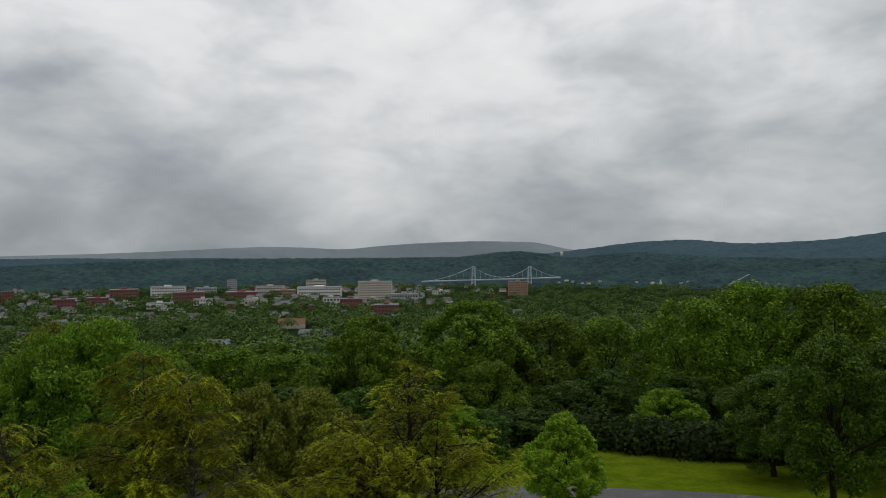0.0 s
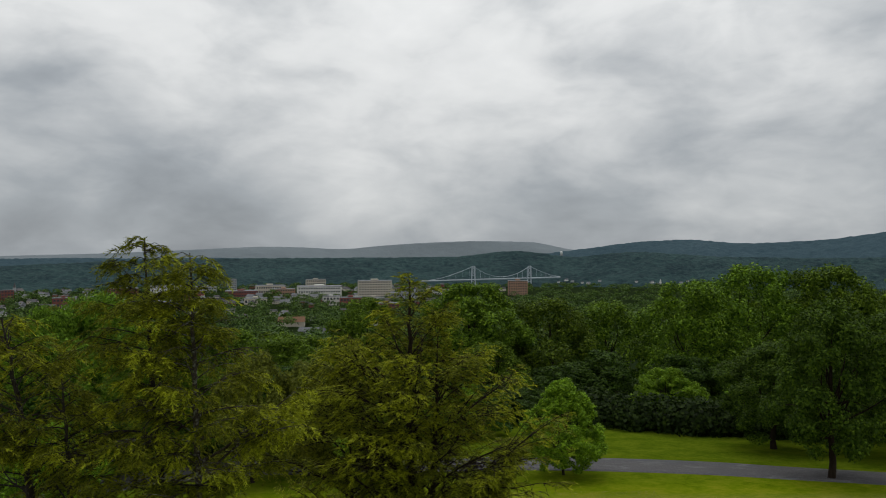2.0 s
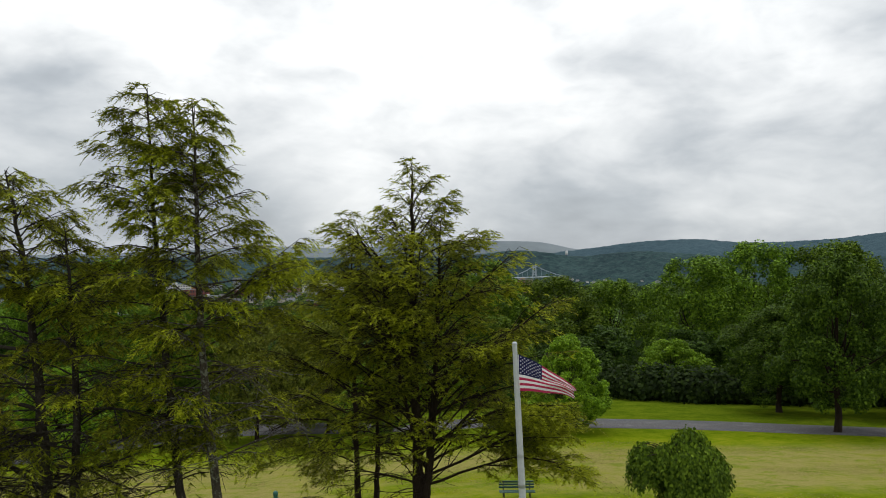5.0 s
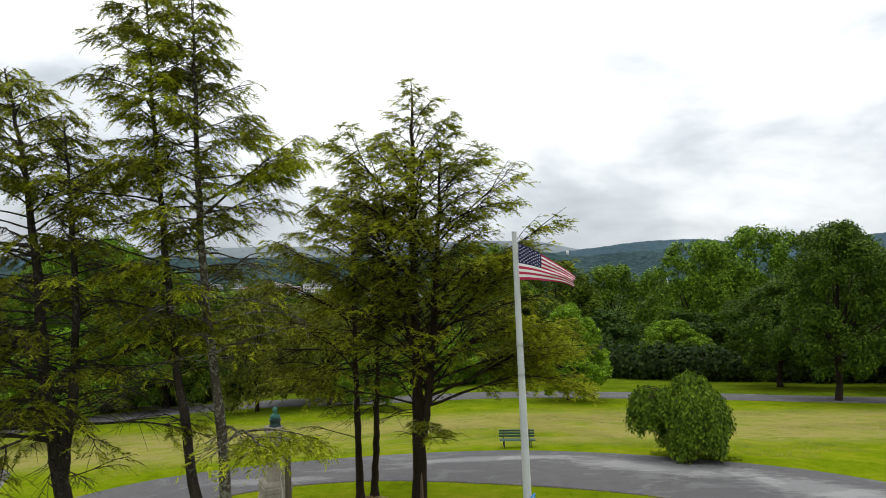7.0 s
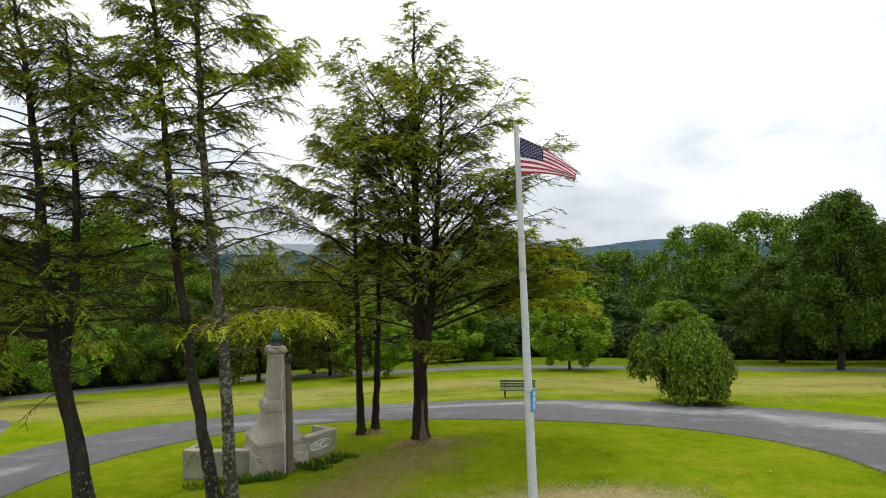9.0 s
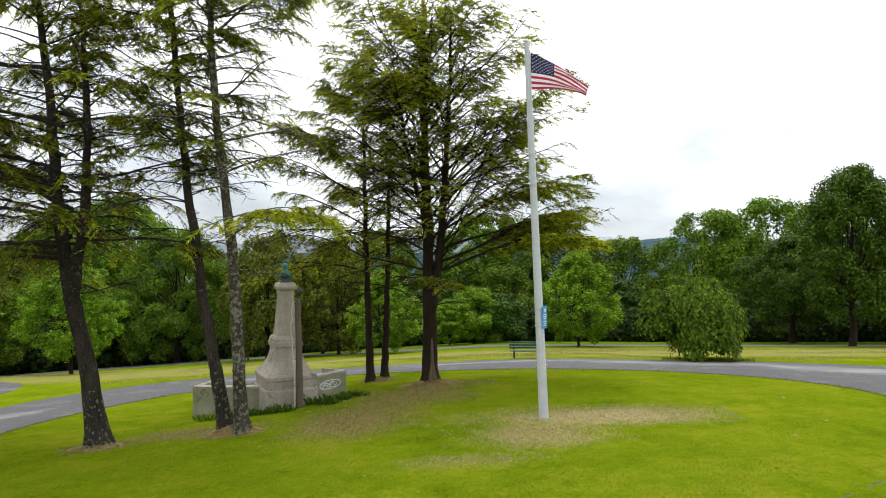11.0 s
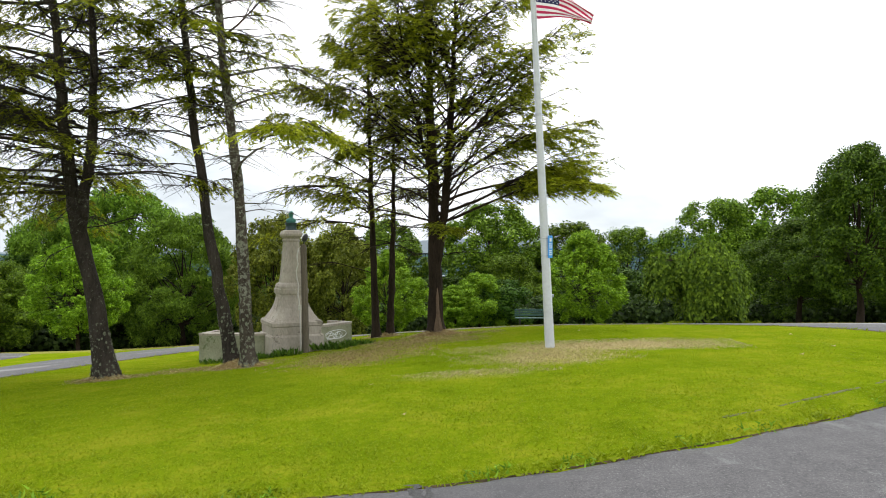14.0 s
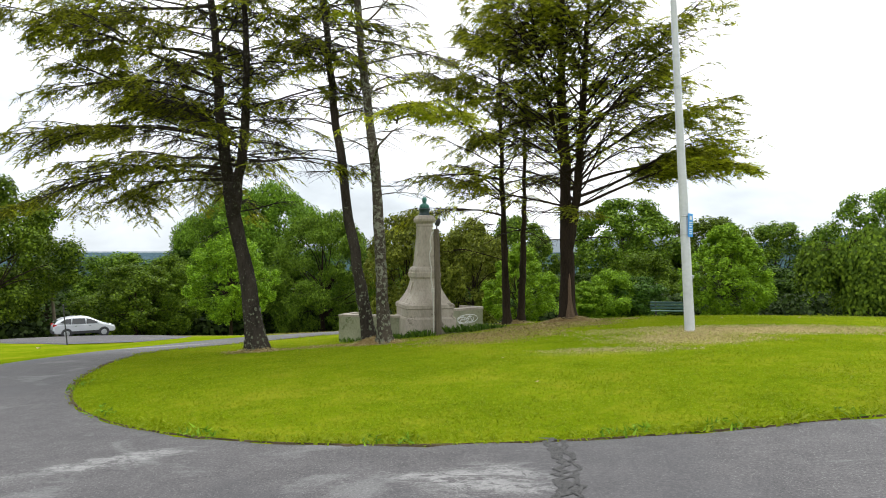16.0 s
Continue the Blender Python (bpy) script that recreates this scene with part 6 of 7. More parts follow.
# ---- needle litter heaped at the feet of the hemlocks ----
def litter_mound(x, y, rx, ry, tall, seed):
    rng = np.random.default_rng(seed)
    root = thing("needle_litter_mound", pose(x, y, stand(x, y, 0.03)), "brown heap of dry needles round the trunk", "litter", "needle litter heaps")
    n, m = 40, 10
    a = np.linspace(0, 2 * np.pi, n, endpoint=False)
    wob = 1 + 0.16 * np.sin(3 * a + seed) + 0.10 * np.sin(7 * a + 2 * seed) + 0.06 * rng.normal(size=n)
    verts = []
    for k in range(m + 1):
        q = k / m
        for i in range(n):
            px, py = rx * q * wob[i] * math.cos(a[i]), ry * q * wob[i] * math.sin(a[i])
            lie = float(height(x + px, y + py)) - stand(x, y, 0.03)
            verts.append((px, py, lie + tall * (1 - q ** 1.3) - 0.05 * q + 0.02 * rng.normal() * (1 - q)))
    faces = [(k * n + i, (k + 1) * n + i, (k + 1) * n + (i + 1) % n, k * n + (i + 1) % n) for k in range(m) for i in range(n)]
    part_np("mound", np.array(verts), np.array(faces), LITTER, root, smooth=True)
    c = 700
    ang, q = rng.uniform(0, 6.28, c), np.sqrt(rng.random(c)) * 1.08
    px, py = rx * q * np.cos(ang), ry * q * np.sin(ang)
    pos = np.stack([px, py, height(x + px, y + py) - stand(x, y, 0.03) + tall * np.clip(1 - q ** 1.3, 0, 1) + 0.01], 1)
    al = unit(rng.normal(size=(c, 3)) * np.array([1, 1, 0.5]))
    part_np("needles", *leaf_quads(pos, al, unit(rng.normal(size=(c, 3))), rng.uniform(0.06, 0.16, c), 0.012), STRAW, root, kind="stuff")


for i, row in enumerate(((-6.15, 18.0, 0.85, 0.6, 0.22), (-1.22, 24.4, 1.15, 0.7, 0.22), (-9.45, 17.4, 0.7, 0.5, 0.14), (-3.5, 27.4, 0.8, 0.5, 0.16))):
    litter_mound(*row, 40 + i)


# ---- the city and the bridges ----
def block(x, y, w, h, mat, floors, deep=None, turn=0.0, name="city_building", label="flat-roofed city building with rows of windows"):
    deep = deep or w * 0.6
    z = float(height(x, y)) - 1.0
    root = thing(name, pose(x, y + deep / 2, z, 0, 0, turn + math.degrees(-math.atan2(x, y))), label, "building", "city buildings")
    part("wall", box((-w / 2, -deep / 2, 0), (w / 2, deep / 2, h)), mat, root)
    roof = box((-w / 2 - 0.3, -deep / 2 - 0.3, h + 0.01), (w / 2 + 0.3, deep / 2 + 0.3, h + 0.9))
    part("roof", roof, ROOF_GREY, root)
    if w > 30:
        part("roof_house", box((-w * 0.12, -deep * 0.2, h + 0.92), (w * 0.10, deep * 0.2, h + 4.5)), mat, root)
    step = h / floors
    for k in range(floors):
        z0 = step * (k + 0.35)
        n = max(3, int(w / 6.5))
        pitch = w * 0.94 / n
        if k == 0:
            pane = bpy.data.meshes.new("window")
            bm = box((-pitch * 0.31, -0.15, 0), (pitch * 0.31, 0.2, step * 0.42))
            bm.to_mesh(pane)
            bm.free()
            pane.materials.append(WINDOW_DARK)
        for c in range(n):
            ob = new("window", pane)
            ob.parent = root
            ob.location = ((c + 0.5 - n / 2) * pitch, -deep / 2, z0)
    return root


BLOCKS = [
    (-185, 1641, 82, 46, CITY_TAN, 8), (-345, 1756, 114, 26, CITY_WHITE, 3), (-432, 2163, 63, 27, CITY_TAN, 3), (-739, 1751, 85, 28, CITY_WHITE, 4),
    (-604, 1551, 65, 27, CITY_BRICK, 3), (-772, 1472, 42, 20, CITY_BRICK, 3), (-823, 1690, 66, 25, CITY_BRICK, 3), (179, 1804, 52, 39, CITY_BROWN, 9),
    (-659, 2041, 27, 34, CITY_GREY, 6), (-1028, 1563, 26, 29, CITY_BRICK, 4),
]
BLOCKS += [
    (-823, 1429, 42, 20, CITY_BRICK, 2), (-712, 1473, 43, 10, CITY_TAN, 1), (-1054, 2238, 49, 22, CITY_BROWN, 3), (-507, 1887, 78, 22, CITY_TAN, 2),
    (-701, 1934, 56, 16, CITY_GREY, 2), (-108, 1573, 65, 21, CITY_GREY, 2), (-261, 1478, 37, 20, CITY_WHITE, 2), (-212, 1436, 48, 20, CITY_BRICK, 2),
    (-547, 1753, 80, 15, CITY_BRICK, 2), (-120, 1255, 47, 21, CITY_BRICK, 3), (-27, 1846, 46, 12, CITY_WHITE, 2), (-180, 1572, 52, 10, CITY_TAN, 2),
    (-614, 1417, 53, 12, CITY_WHITE, 1), (-436, 1506, 50, 13, CITY_TAN, 1), (-553, 1504, 40, 15, CITY_WHITE, 2), (-456, 1841, 61, 15, CITY_BROWN, 2),
]
for row in BLOCKS:
    block(*row)


def house(w, d, h, wall, roof_mat, label):
    root = thing("house", Matrix.Identity(4), label, "house", "houses of the city")
    part("wall", box((-w / 2, -d / 2, 0), (w / 2, d / 2, h)), wall, root)
    bm = bmesh.new()
    e = 0.6
    a = [bm.verts.new(p) for p in ((-w / 2 - e, -d / 2 - e, h + 0.01), (w / 2 + e, -d / 2 - e, h + 0.01), (w / 2 + e, d / 2 + e, h + 0.01), (-w / 2 - e, d / 2 + e, h + 0.01))]
    r = [bm.verts.new(p) for p in ((-w / 2 - e, 0, h + d * 0.42), (w / 2 + e, 0, h + d * 0.42))]
    for q in ((a[0], a[1], r[1], r[0]), (a[2], a[3], r[0], r[1]), (a[1], a[2], r[1]), (a[3], a[0], r[0]), (a[3], a[2], a[1], a[0])):
        bm.faces.new(q)
    part("roof", bm, roof_mat, root)
    part("chimney", box((w * 0.2, -0.6, h), (w * 0.2 + 1.2, 0.6, h + d * 0.42 + 1.4)), CITY_BRICK, root)
    for s in (-0.28, 0.0, 0.28):
        part("window", box((w * s - 0.7, -d / 2 - 0.08, h * 0.5), (w * s + 0.7, -d / 2 + 0.1, h * 0.5 + 1.7)), WINDOW_DARK, root, "dark window")
    return root


HOUSES = [
    house(16, 11, 8, CITY_WHITE, ROOF_DARK, "white city house with a dark gabled roof"), house(20, 13, 9, CITY_GREY, ROOF_GREY, "grey-sided city house with a pale roof"),
    house(18, 12, 10, CITY_BRICK, ROOF_DARK, "red brick city house with a dark roof"), house(26, 14, 9, CITY_TAN, ROOF_DARK, "tan city house with a dark roof"),
    house(24, 18, 8, CITY_WHITE, ROOF_GREY, "white city building with a grey gabled roof"),
]
house_rng = np.random.default_rng(5)
spots = []
while len(spots) < 270:
    d, az = house_rng.uniform(1050, 2250), house_rng.uniform(-38, 6)
    x, y = d * math.sin(math.radians(az)), d * math.cos(math.radians(az))
    if abs(x + 247) < 60 and abs(y - 1040) < 90 or d < 1500 and house_rng.random() < 0.72 or az > 0 and house_rng.random() < 0.8 or any(abs(x - b[0]) < b[2] * 0.6 + 14 and -18 < y - b[1] < b[2] * 0.6 + 18 for b in BLOCKS):
        continue
    spots.append((x, y))
for i, (x, y) in enumerate(spots):
    m = pose(x, y, float(height(x, y)) - 0.5, 0, 0, house_rng.uniform(-40, 40))
    if i >= 5:
        m = m @ Matrix.Scale(house_rng.uniform(0.6, 1.0), 4)
    if i < 5:
        HOUSES[i].matrix_basis = m @ Matrix.Scale(0.7, 4)
    else:
        copy_thing(HOUSES[int(house_rng.integers(5))], m @ Matrix.Scale(1 / 0.8, 4))

# a few pale houses along the far shore and on the ridge
for k in range(10):
    az, d = math.radians((9.0, 9.6, 10.1, 10.9, 11.4, 12.3, 15.2, 16.4, 18.6, 19.1)[k]), house_rng.uniform(3040, 3110)
    up_hill = (1 - (3700 - d) / 700) ** 0.8
    copy_thing(HOUSES[(0, 4, 1)[k % 3]], pose(d * math.sin(az), d * math.cos(az), -150 + 128 * up_hill, 0, 0, house_rng.uniform(-30, 30)) @ Matrix.Scale(0.95, 4))

# two large low buildings nearer, one with a hipped orange roof
near_hall = house(40, 18, 8, CITY_TAN, ROOF_ORANGE, "tan hall with a broad orange-brown roof")
near_hall.matrix_basis = pose(-247, 1058, float(height(-247, 1058)) - 0.5, 0, 0, 8)
shed = house(46, 12, 5, CITY_GREY, ROOF_GREY, "long low grey-roofed building between trees")
shed.matrix_basis = pose(-188, 945, float(height(-188, 945)) - 0.5, 0, 0, -12)
low_roof = house(24, 16, 6, CITY_WHITE, ROOF_GREY, "white-roofed building among trees")
low_roof.matrix_basis = pose(-260, 760, float(height(-260, 760)) + 3.0, 0, 0, 10)


def church(x, y, tall, mat, label):
    z = float(height(x, y)) - 0.5
    root = thing("church", pose(x, y, z), label, "church", "churches")
    part("nave", box((-8, -4, 0), (8, 26, 10)), mat, root)
    part("tower", box((-3, -9, 0), (3, -4.02, tall * 0.6)), mat, root)
    part("spire", square_stack([(3.2, 2.8, 0), (0.15, 0.15, tall * 0.4)]), ROOF_DARK if mat is not CITY_WHITE else CITY_WHITE, root).location = (0, -6.5, tall * 0.6 + 0.01)
    bm = bmesh.new()
    a = [bm.verts.new(p) for p in ((-8.5, -4, 10.01), (8.5, -4, 10.01), (8.5, 26, 10.01), (-8.5, 26, 10.01), (0, -4, 17), (0, 26, 17))]
    for q in ((0, 4, 5, 3), (1, 2, 5, 4), (0, 1, 4), (2, 3, 5), (3, 2, 1, 0)):
        bm.faces.new([a[k] for k in q])
    part("roof", bm, ROOF_DARK, root)


church(-1178, 1837, 34, CITY_GREY, "grey stone church with a dark pointed spire")
church(675, 2208, 30, CITY_WHITE, "small white church with a pointed white spire")
church(-94, 1799, 30, CITY_GREY, "grey church with a pointed spire")


def suspension_bridge():
    root = thing("suspension_bridge", pose(0, 2800, 0, 0, 0, 0), "grey steel suspension bridge with two towers over the river", "bridge")
    x1, x2, top, deck, foot = 93.5, 323.0, -52.0, -103.0, -150.0

    def deck_z(x):
        return -106 + 9.5 * (x - 90) / 340 if x > -200 else -112

    for x in (x1, x2):
        tower = thing("tower", pose(x, 0, 0), "", "")
        tower.parent = root
        tower["label"] = "grey steel bridge tower"
        for s in (-1, 1):
            v, f = tube([(s * 7.5, 0, foot), (s * 6.5, 0, deck), (s * 5.2, 0, top)], [2.6, 2.2, 1.7], 4)
            part_np("leg", v, f, BRIDGE_STEEL, tower)
        for z in (top + 0.5, top - 15, deck + 14, deck - 12):
            part("crossbeam", box((-7, -1.2, z - 2.0), (7, 1.2, z)), BRIDGE_STEEL, tower)
        for z0, z1 in ((top - 15, top), (deck + 14, top - 17)):
            for s in (-1, 1):
                part_np("cross_brace", *bar_points([(s * 5.5, 0, z0), (-s * 5.5, 0, z1 - 2)], 0.8, 4), BRIDGE_STEEL, tower)
        part("pier", box((x - 13, -6, foot - 10), (x + 13, 6, foot + 18)), CITY_BRICK, root, "dark masonry pier")
    for i in range(10):
        xa, xb = -120 + i * 57, -120 + (i + 1) * 57
        za, zb = deck_z(xa), deck_z(xb)
        v, f = tube([(xa, 0, za - 1.6), (xb, 0, zb - 1.6)], [2.5, 2.5], 4)
        part_np("deck_span", v, f, BRIDGE_STEEL, root)
    for s in (-1, 1):
        yy = s * 6.0
        main = [(x1 + (x2 - x1) * t, yy, top + (deck_z(208) + 7 - top) * (1 - (2 * t - 1) ** 2)) for t in np.linspace(0, 1, 25)]
        part_np("main_cable", *bar_points(main, 0.55, 4), BRIDGE_STEEL, root)
        left = [(x1 - 185 * t, yy, top + (deck_z(-90) + 1 - top) * (1 - (1 - t) ** 1.5)) for t in np.linspace(0, 1, 14)]
        part_np("main_cable", *bar_points(left, 0.55, 4), BRIDGE_STEEL, root)
        right = [(x2 + 125 * t, yy, top + (deck_z(445) + 1 - top) * (1 - (1 - t) ** 1.5)) for t in np.linspace(0, 1, 14)]
        part_np("main_cable", *bar_points(right, 0.55, 4), BRIDGE_STEEL, root)
        for line in (main, left, right):
            for p in line[1:-1:2]:
                part_np("hanger", *bar_points([p, (p[0], p[1], deck_z(p[0]))], 0.22, 3), BRIDGE_STEEL, root)


suspension_bridge()


def rail_bridge():
    a, b = np.array((900.0, 2310.0, -122.0)), np.array((1008.0, 2312.0, -66.0))
    root = thing("rail_bridge", pose(0, 0, 0), "dark steel truss rail bridge climbing behind the trees", "bridge")
    for k in (0, -9.0):
        part_np("chord", *bar_points([a + (0, 0, k), b + (0, 0, k)], 1.3, 4), RUST_STEEL if k else BRIDGE_STEEL, root)
    for t in np.linspace(0, 1, 9):
        p = a + (b - a) * t
        part_np("post", *bar_points([p, p + (0, 0, -9.0)], 0.6, 4), RUST_STEEL, root)
        part_np("trestle_leg", *bar_points([p + (0, 0, -9), p + (3, 0, -70)], 1.6, 4), RUST_STEEL, root)
    for t in np.linspace(0, 0.875, 8):
        p, q = a + (b - a) * t, a + (b - a) * (t + 0.125)
        part_np("diagonal", *bar_points([p, q + (0, 0, -9.0)], 0.6, 4), RUST_STEEL, root)


rail_bridge()


def ridge_tower():
    root = thing("water_tank", pose(594, 3660, -6), "white water tank on the wooded ridge", "water tank")
    part("tank", lathe([(7, -12), (7, 8), (5.5, 11), (0.5, 12)], 16), WHITE_PAINT, root)


ridge_tower()


# ---- far woods: many small crowns, too many to count ----
def far_woods(name, n, d0, d1, az0, az1, tall, seed, leaf, leaf_size, per, label, keep_clear=True, power=1.0):
    rng = np.random.default_rng(seed)
    az = np.radians(rng.uniform(az0, az1, n * 2))
    d = d0 + (d1 - d0) * rng.random(n * 2) ** power
    x, y = d * np.sin(az), d * np.cos(az)
    ok = np.ones(len(x), bool)
    if keep_clear:
        for b in BLOCKS:
            ok &= ~((np.abs(x - b[0]) < b[2] * 0.55) & (y > b[1] - 14) & (y < b[1] + b[2]))
        for hx, hy in spots + [(-247, 1058), (-188, 945), (-260, 760)]:
            ok &= ~((np.abs(x - hx) < 13) & (y > hy - 15) & (y < hy + 10))
    x, y = x[ok][:n], y[ok][:n]
    n = len(x)
    z = height(x, y)
    h = tall * rng.uniform(0.6, 1.2, n)
    r = h * rng.uniform(0.5, 0.85, n)
    m = n * per
    idx = np.repeat(np.arange(n), per)
    dr = unit(rng.normal(size=(m, 3)))
    dr[:, 2] = np.abs(dr[:, 2]) * 1.1 - 0.25
    lump = 1 + 0.22 * np.sin(dr[:, 0] * 5 + idx) * np.cos(dr[:, 1] * 6 + idx * 1.7)
    pos = np.stack([x[idx] + dr[:, 0] * r[idx] * lump, y[idx] + dr[:, 1] * r[idx] * lump, z[idx] + h[idx] * 0.52 + dr[:, 2] * h[idx] * 0.48 * lump], 1)
    nr = unit(dr + np.array([0, 0, 0.5]) + rng.normal(size=(m, 3)) * 0.4)
    al = np.cross(nr, rng.normal(size=(m, 3)))
    s = leaf_size * rng.uniform(0.7, 1.4, m)
    v, f = leaf_tris(pos, al, nr, s * 1.3, s * 1.1)
    tagged(link_mesh(name, v, f, leaf), label, "woods", kind="stuff")


far_woods("city_woods", 1000, 320, 1150, -40, 40, 18, 81, WOODS_FAR, 2.0, 130, "green woods covering the slope below the park", power=0.8)
far_woods("city_trees", 2700, 1100, 2450, -40, 40, 15.0, 82, WOODS_FAR, 2.3, 80, "green trees between the houses of the city", power=1.7)


def understory(name, line, n, tall, seed, label):
    """Shrubs and saplings closing the foot of the woods along a line, in a shade-darkened leaf colour."""
    rng = np.random.default_rng(seed)
    c = np.asarray(line, float)
    t = rng.random(n) * (len(c) - 1)
    i = np.minimum(t.astype(int), len(c) - 2)
    p = c[i] + (c[i + 1] - c[i]) * (t - i)[:, None]
    x, y = p[:, 0] + rng.normal(size=n) * 1.6, p[:, 1] + np.abs(rng.normal(size=n)) * 3.5
    per = 110
    idx = np.repeat(np.arange(n), per)
    h, m = tall * rng.uniform(0.4, 1.3, n), n * per
    d = unit(rng.normal(size=(m, 3)))
    r = 0.6 * h[idx]
    z = height(x, y)[idx] + h[idx] * (0.45 + 0.5 * d[:, 2])
    pos = np.stack([x[idx] + d[:, 0] * r, y[idx] + d[:, 1] * r, z], 1)
    nr = unit(d + np.array([0, 0, 0.6]) + rng.normal(size=(m, 3)) * 0.5)
    s = rng.uniform(0.28, 0.6, m)
    v, f = leaf_quads(pos, np.cross(nr, rng.normal(size=(m, 3))), nr, s * 1.2, s, 0.2)
    tagged(link_mesh(name, v, f, LEAF_SHADED), label, "shrubs", kind="stuff")


understory("shrubs_right", [(4, 97), (14, 99), (20, 95), (28, 88), (36, 84), (48, 80), (64, 74), (84, 66)], 330, 4.2, 71, "shrubs and saplings at the foot of the woods, coloured dark for canopy shade")
understory("shrubs_left", [(5, 96), (-8, 95), (-20, 90), (-34, 82), (-44, 72), (-52, 62), (-60, 50)], 260, 4.0, 72, "shrubs and saplings behind the lane, coloured dark for tree shade")


# ---- grass ----
def lawn_blades(name, n, region, tall, seed, mat, label, near=(0.0, 4.0), clump=0.0):
    """Loose tufts of blades; region(x, y) keeps those that stand on turf."""
    rng = np.random.default_rng(seed)
    x0, x1, y0, y1 = region["box"]
    x, y = rng.uniform(x0, x1, n * 8), rng.uniform(y0, y1, n * 8)
    w = np.exp(-np.hypot(x - near[0], y - near[1]) / region.get("fade", 9.0))
    keep = region["test"](x, y) & (rng.random(n * 8) < w)
    x, y = x[keep][:n], y[keep][:n]
    m = len(x)
    z = height(x, y)
    lean = rng.normal(size=(m, 3)) * 1.5 * np.array([1, 1, 0.3])
    al = unit(lean + np.array([0, 0, 1.0]))
    h = tall * rng.uniform(0.45, 1.25, m) * (1 + clump * np.sin(x * 1.7 + 2 * np.sin(y * 1.3)))
    pos = np.stack([x, y, z + h * 0.42], 1)
    nr = unit(rng.normal(size=(m, 3)) * 0.6 + np.array([0, 0, 1.0]))
    v, f = leaf_tris(pos, al, nr, h, np.maximum(h * 0.30, 0.010))
    tagged(link_mesh(name, v, f, mat), label, "grass", kind="stuff")


def on_island(x, y, inset=0.0):
    dx, dy = x - ISLE_C[0], y - ISLE_C[1]
    return np.hypot(dx, dy) < island_edge(np.arctan2(dy, dx)) - inset


def rim(x, y):
    dx, dy = x - ISLE_C[0], y - ISLE_C[1]
    gap = island_edge(np.arctan2(dy, dx)) - np.hypot(dx, dy)
    return (gap > -0.10) & (gap < 0.30)


def soil_edge():
    """A thin crumbling line of bare soil where the turf meets the drive."""
    rng = np.random.default_rng(14)
    th = np.linspace(0, 2 * np.pi, 1201)[:-1]
    wide = np.clip(0.012 + 0.055 * np.convolve(np.tile(rng.normal(size=1200), 3), np.ones(4) / 3, "same")[1200:2400], 0.001, 0.14)
    rows = []
    for s, lift in ((-0.06, -0.01), (0.0, 0.021), (1.0, 0.0205), (1.15, -0.03)):
        r = island_edge(th) + 0.02 + (wide * s if s > 0 else s)
        x, y = ISLE_C[0] + r * np.cos(th), ISLE_C[1] + r * np.sin(th)
        rows.append(np.stack([x, y, height(x, y) + lift], 1))
    n = 1200
    i = np.arange(3)[:, None] * n
    j = np.arange(n)[None, :]
    k = (j + 1) % n
    f = np.stack([i + j, i + n + j, i + n + k, i + k], -1).reshape(-1, 4)
    tagged(link_mesh("trim_soil_edge", np.concatenate(rows), f, SOIL, True), "dark brown soil along the drive's grassy edge", "soil", kind="structure")


soil_edge()


def straw_drift(x, y):
    """Where dry straw lies: a thick drift behind the pole, thinner trails before it."""
    rough = 0.5 * np.sin(x * 3.1 + 2.0 * np.sin(y * 2.3)) * np.sin(y * 4.1 + 1.3 * x) + 0.3 * np.sin(x * 9.0 + y * 5.0)
    best = np.full(np.shape(x), -9.0)
    for cx, cy, rx, ry, thick in ((3.6, 17.5, 2.4, 0.7, 1.5), (1.7, 15.9, 1.5, 1.1, 1.0), (0.2, 14.0, 1.3, 0.3, 1.0)):
        best = np.maximum(best, thick - np.hypot((x - cx) / rx, (y - cy) / ry))
    grit = np.modf(np.abs(np.sin(x * 127.1 + y * 311.7)) * 43758.5453)[0]
    return best + 0.35 * rough + 1.7 * (grit - 0.5) > 0.3


lawn_blades("lawn_grass", 150000, {"box": (-15, 13, 6.5, 30), "test": lambda x, y: on_island(x, y) & ~(straw_drift(x, y) & (np.sin(37 * x) * np.sin(41 * y) > -0.3)), "fade": 9.0}, 0.042, 91, BLADE, "short bright yellow-green mown lawn grass", clump=0.12)
lawn_blades("edge_grass", 40000, {"box": (-15, 13, 6.5, 31), "test": rim, "fade": 14.0}, 0.085, 92, BLADE, "longer ragged grass along the drive's edge", clump=0.35)


lawn_blades("dry_straw_litter", 17000, {"box": (-2.0, 6.8, 13.0, 18.8), "test": straw_drift, "fade": 60.0}, 0.05, 93, STRAW,
            "pale dry straw scattered by the flagpole")


def hay_field(x, y):
    """Drifts of mown hay between the drive and the back lane."""
    dx, dy = x - ISLE_C[0], y - ISLE_C[1]
    beyond = np.hypot(dx, dy) > drive_outer(np.arctan2(dy, dx)) + 2.2
    drift = np.sin(x * 0.21 + 1.6 * np.sin(y * 0.33)) + 0.8 * np.sin(y * 0.9 + 1.2 * np.sin(x * 0.17)) + 0.5 * np.sin(x * 1.3 + y * 0.7)
    return beyond & (y > 33) & (drift > 0.15)


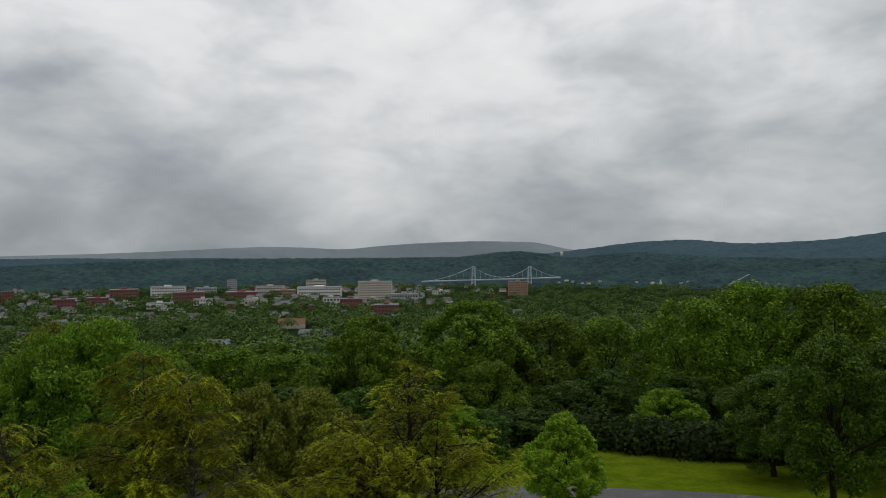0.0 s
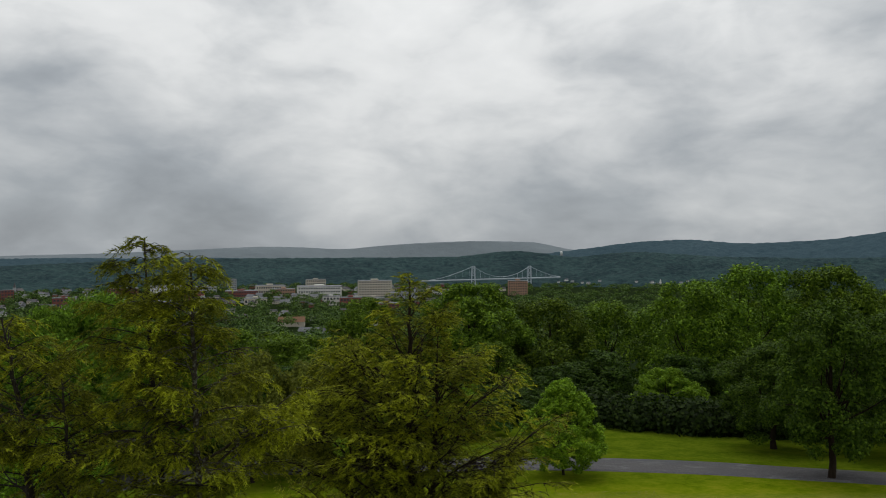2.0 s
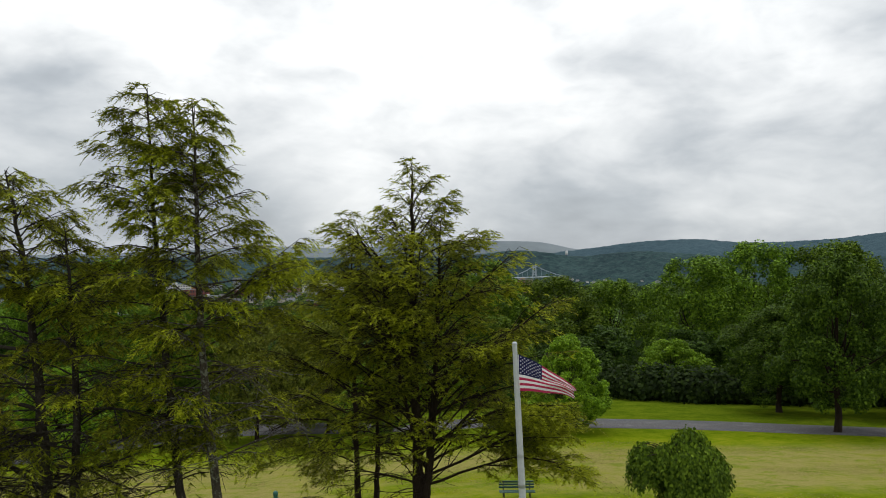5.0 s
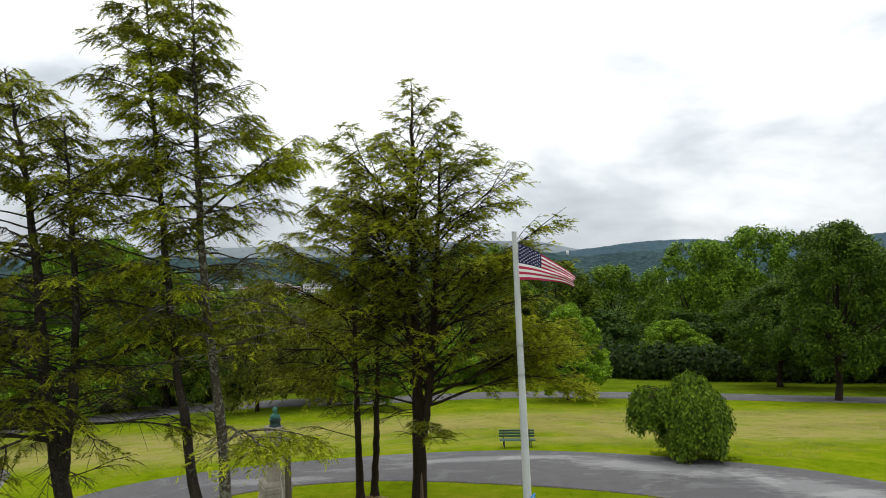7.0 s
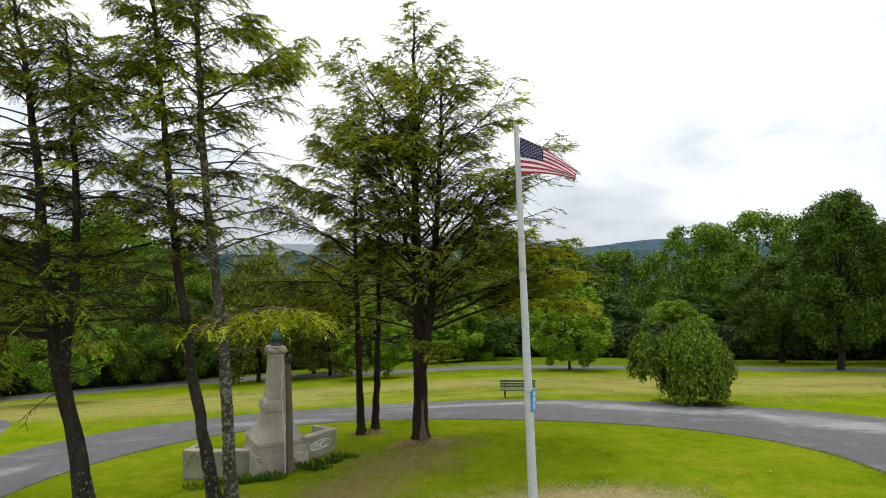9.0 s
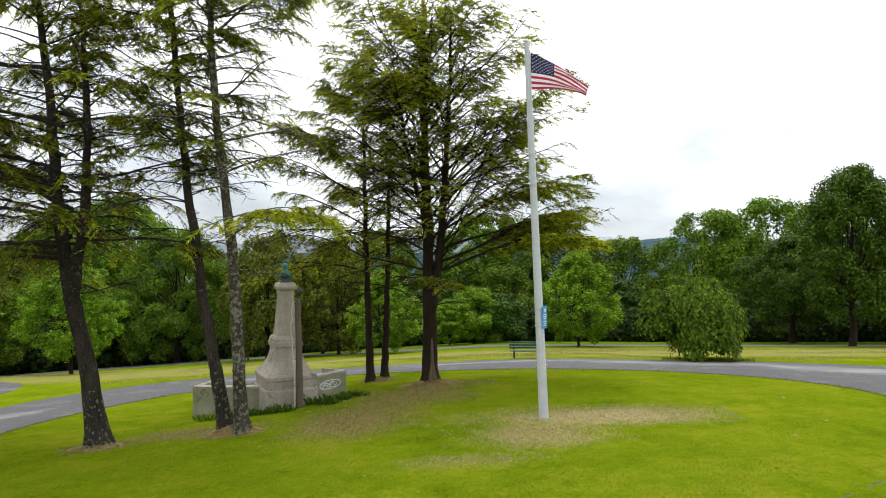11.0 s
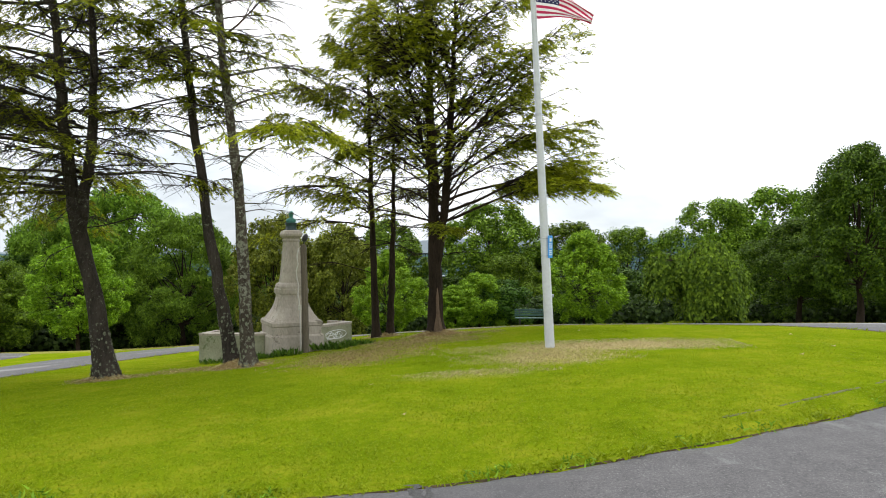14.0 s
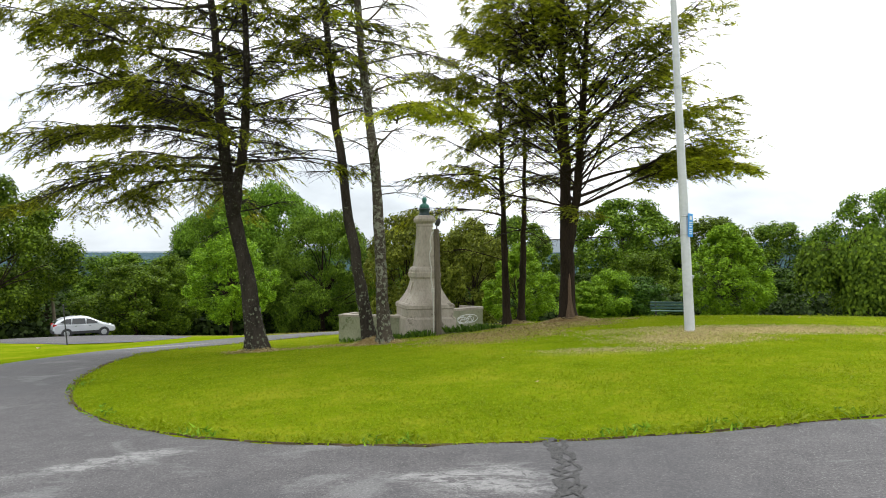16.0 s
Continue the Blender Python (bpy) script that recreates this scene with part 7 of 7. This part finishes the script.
lawn_blades("mown_hay", 30000, {"box": (-20, 34, 33, 56), "test": hay_field, "fade": 200.0}, 0.085, 97, HAY, "pale mown hay lying in drifts on the field")
lawn_blades("rough_grass", 1500, {"box": (7, 15, 30, 37.5), "test": lambda x, y: (np.hypot((x - 11.3) / 1.3, y - 33.6) + 0.35 * np.sin(x * 3.1) * np.sin(y * 2.7) < 1.7) & (np.hypot(x - ISLE_C[0], y - ISLE_C[1]) > drive_outer(np.arctan2(y - ISLE_C[1], x - ISLE_C[0]))), "fade": 200.0},
            0.2, 98, BLADE, "rough grass left unmown round the weeping tree")


def needle_bed(x, y):
    """Dead needles and twigs between the monument and the big hemlock."""
    grit = np.modf(np.abs(np.sin(x * 91.7 + y * 173.3)) * 43758.5453)[0]
    best = np.full(np.shape(x), -9.0)
    for cx, cy, rx, ry in ((-3.0, 18.4, 1.7, 2.4), (-1.7, 21.6, 1.9, 2.2), (-0.9, 24.0, 1.7, 1.2), (-6.6, 18.6, 1.8, 1.0), (-9.5, 17.4, 1.0, 0.7)):
        best = np.maximum(best, 1.0 - np.hypot((x - cx) / rx, (y - cy) / ry))
    return best + 0.4 * np.sin(x * 2.7 + 1.9 * np.sin(y * 2.1)) * np.sin(y * 3.3) + 1.5 * (grit - 0.5) > 0.4


lawn_blades("needle_litter", 14000, {"box": (-10.6, 1.2, 15.8, 25.4), "test": needle_bed, "fade": 60.0}, 0.06, 96, BROWN_STRAW, "brown dead needles and twigs strewn over thin grass")
lawn_blades("edge_weeds", 2200, {"box": (-10, 7, 6.8, 12), "test": lambda x, y: rim(x, y) & (np.sin(x * 2.3) + np.sin(x * 5.1 + 1) > 0.6), "fade": 20.0}, 0.10, 94, WEED, "leafy weeds on the drive's edge")
lawn_blades("kerb_weeds", 1000, {"box": (3.0, 8.0, 8.8, 12.5), "test": lambda x, y: on_island(x, y) & (np.abs(y - 7.2 - 0.62 * x + 0.25 * np.sin(3 * x)) < 0.35) & (np.sin(x * 4) > -0.5), "fade": 40.0},
            0.055, 95, BLADE, "leafy weeds between the sunken kerb and the drive")


# a worn stone kerb, half sunk in the turf
def sunken_kerb():
    n = 9
    for k in range(n):
        t = (k + 0.5) / n
        x, y = 3.5 + 4.6 * t, 9.66 + 2.75 * t + 0.5 * t * t
        turn = math.degrees(math.atan2(2.75 + t, 4.6))
        ob = part("kerb_stone", box((-0.285, -0.035, -0.08), (0.285, 0.035, 0.006 + 0.008 * math.sin(5 * k)), 0.012), KERB, None)
        ob.matrix_basis = pose(x, y, float(height(x, y)), 0, 2 * math.sin(3 * k), turn + 3 * math.sin(7 * k))
        tagged(ob, "worn grey kerb stone half sunk in turf", "kerb", "sunken kerb stones")


sunken_kerb()


def fallen_leaf(x, y, turn, size):
    bm = bmesh.new()
    rim_v = [bm.verts.new((size * r * math.cos(a), size * 0.7 * r * math.sin(a), 0.03 + 0.25 * size * math.cos(2 * a))) for a, r in ((0, 1), (0.8, 0.75), (1.6, 0.9), (2.4, 0.7), (3.14, 1), (3.9, 0.75), (4.7, 0.85), (5.5, 0.7))]
    mid = bm.verts.new((0, 0, 0.02))
    for i in range(8):
        bm.faces.new((mid, rim_v[i], rim_v[(i + 1) % 8]))
    me = bpy.data.meshes.new("fallen_leaf")
    bm.to_mesh(me)
    bm.free()
    me.materials.append(STRAW)
    ob = new("fallen_leaf", me)
    ob.matrix_basis = pose(x, y, float(height(x, y)) + 0.005, 0, 0, turn)
    tagged(ob, "pale fallen leaf lying on the lawn", "leaf", "fallen leaves on the lawn")


for row in ((5.6, 22.0, 20, 0.07), (8.9, 19.4, 80, 0.08), (6.1, 16.9, 140, 0.08), (7.2, 15.2, 30, 0.07), (8.6, 16.6, 200, 0.07), (3.4, 21.6, 60, 0.06), (4.4, 17.0, 100, 0.06), (-1.9, 13.2, 10, 0.05),
            (-24.4, 25.4, 0, 0.14), (-1.0, 10.5, 50, 0.05)):
    fallen_leaf(*row)
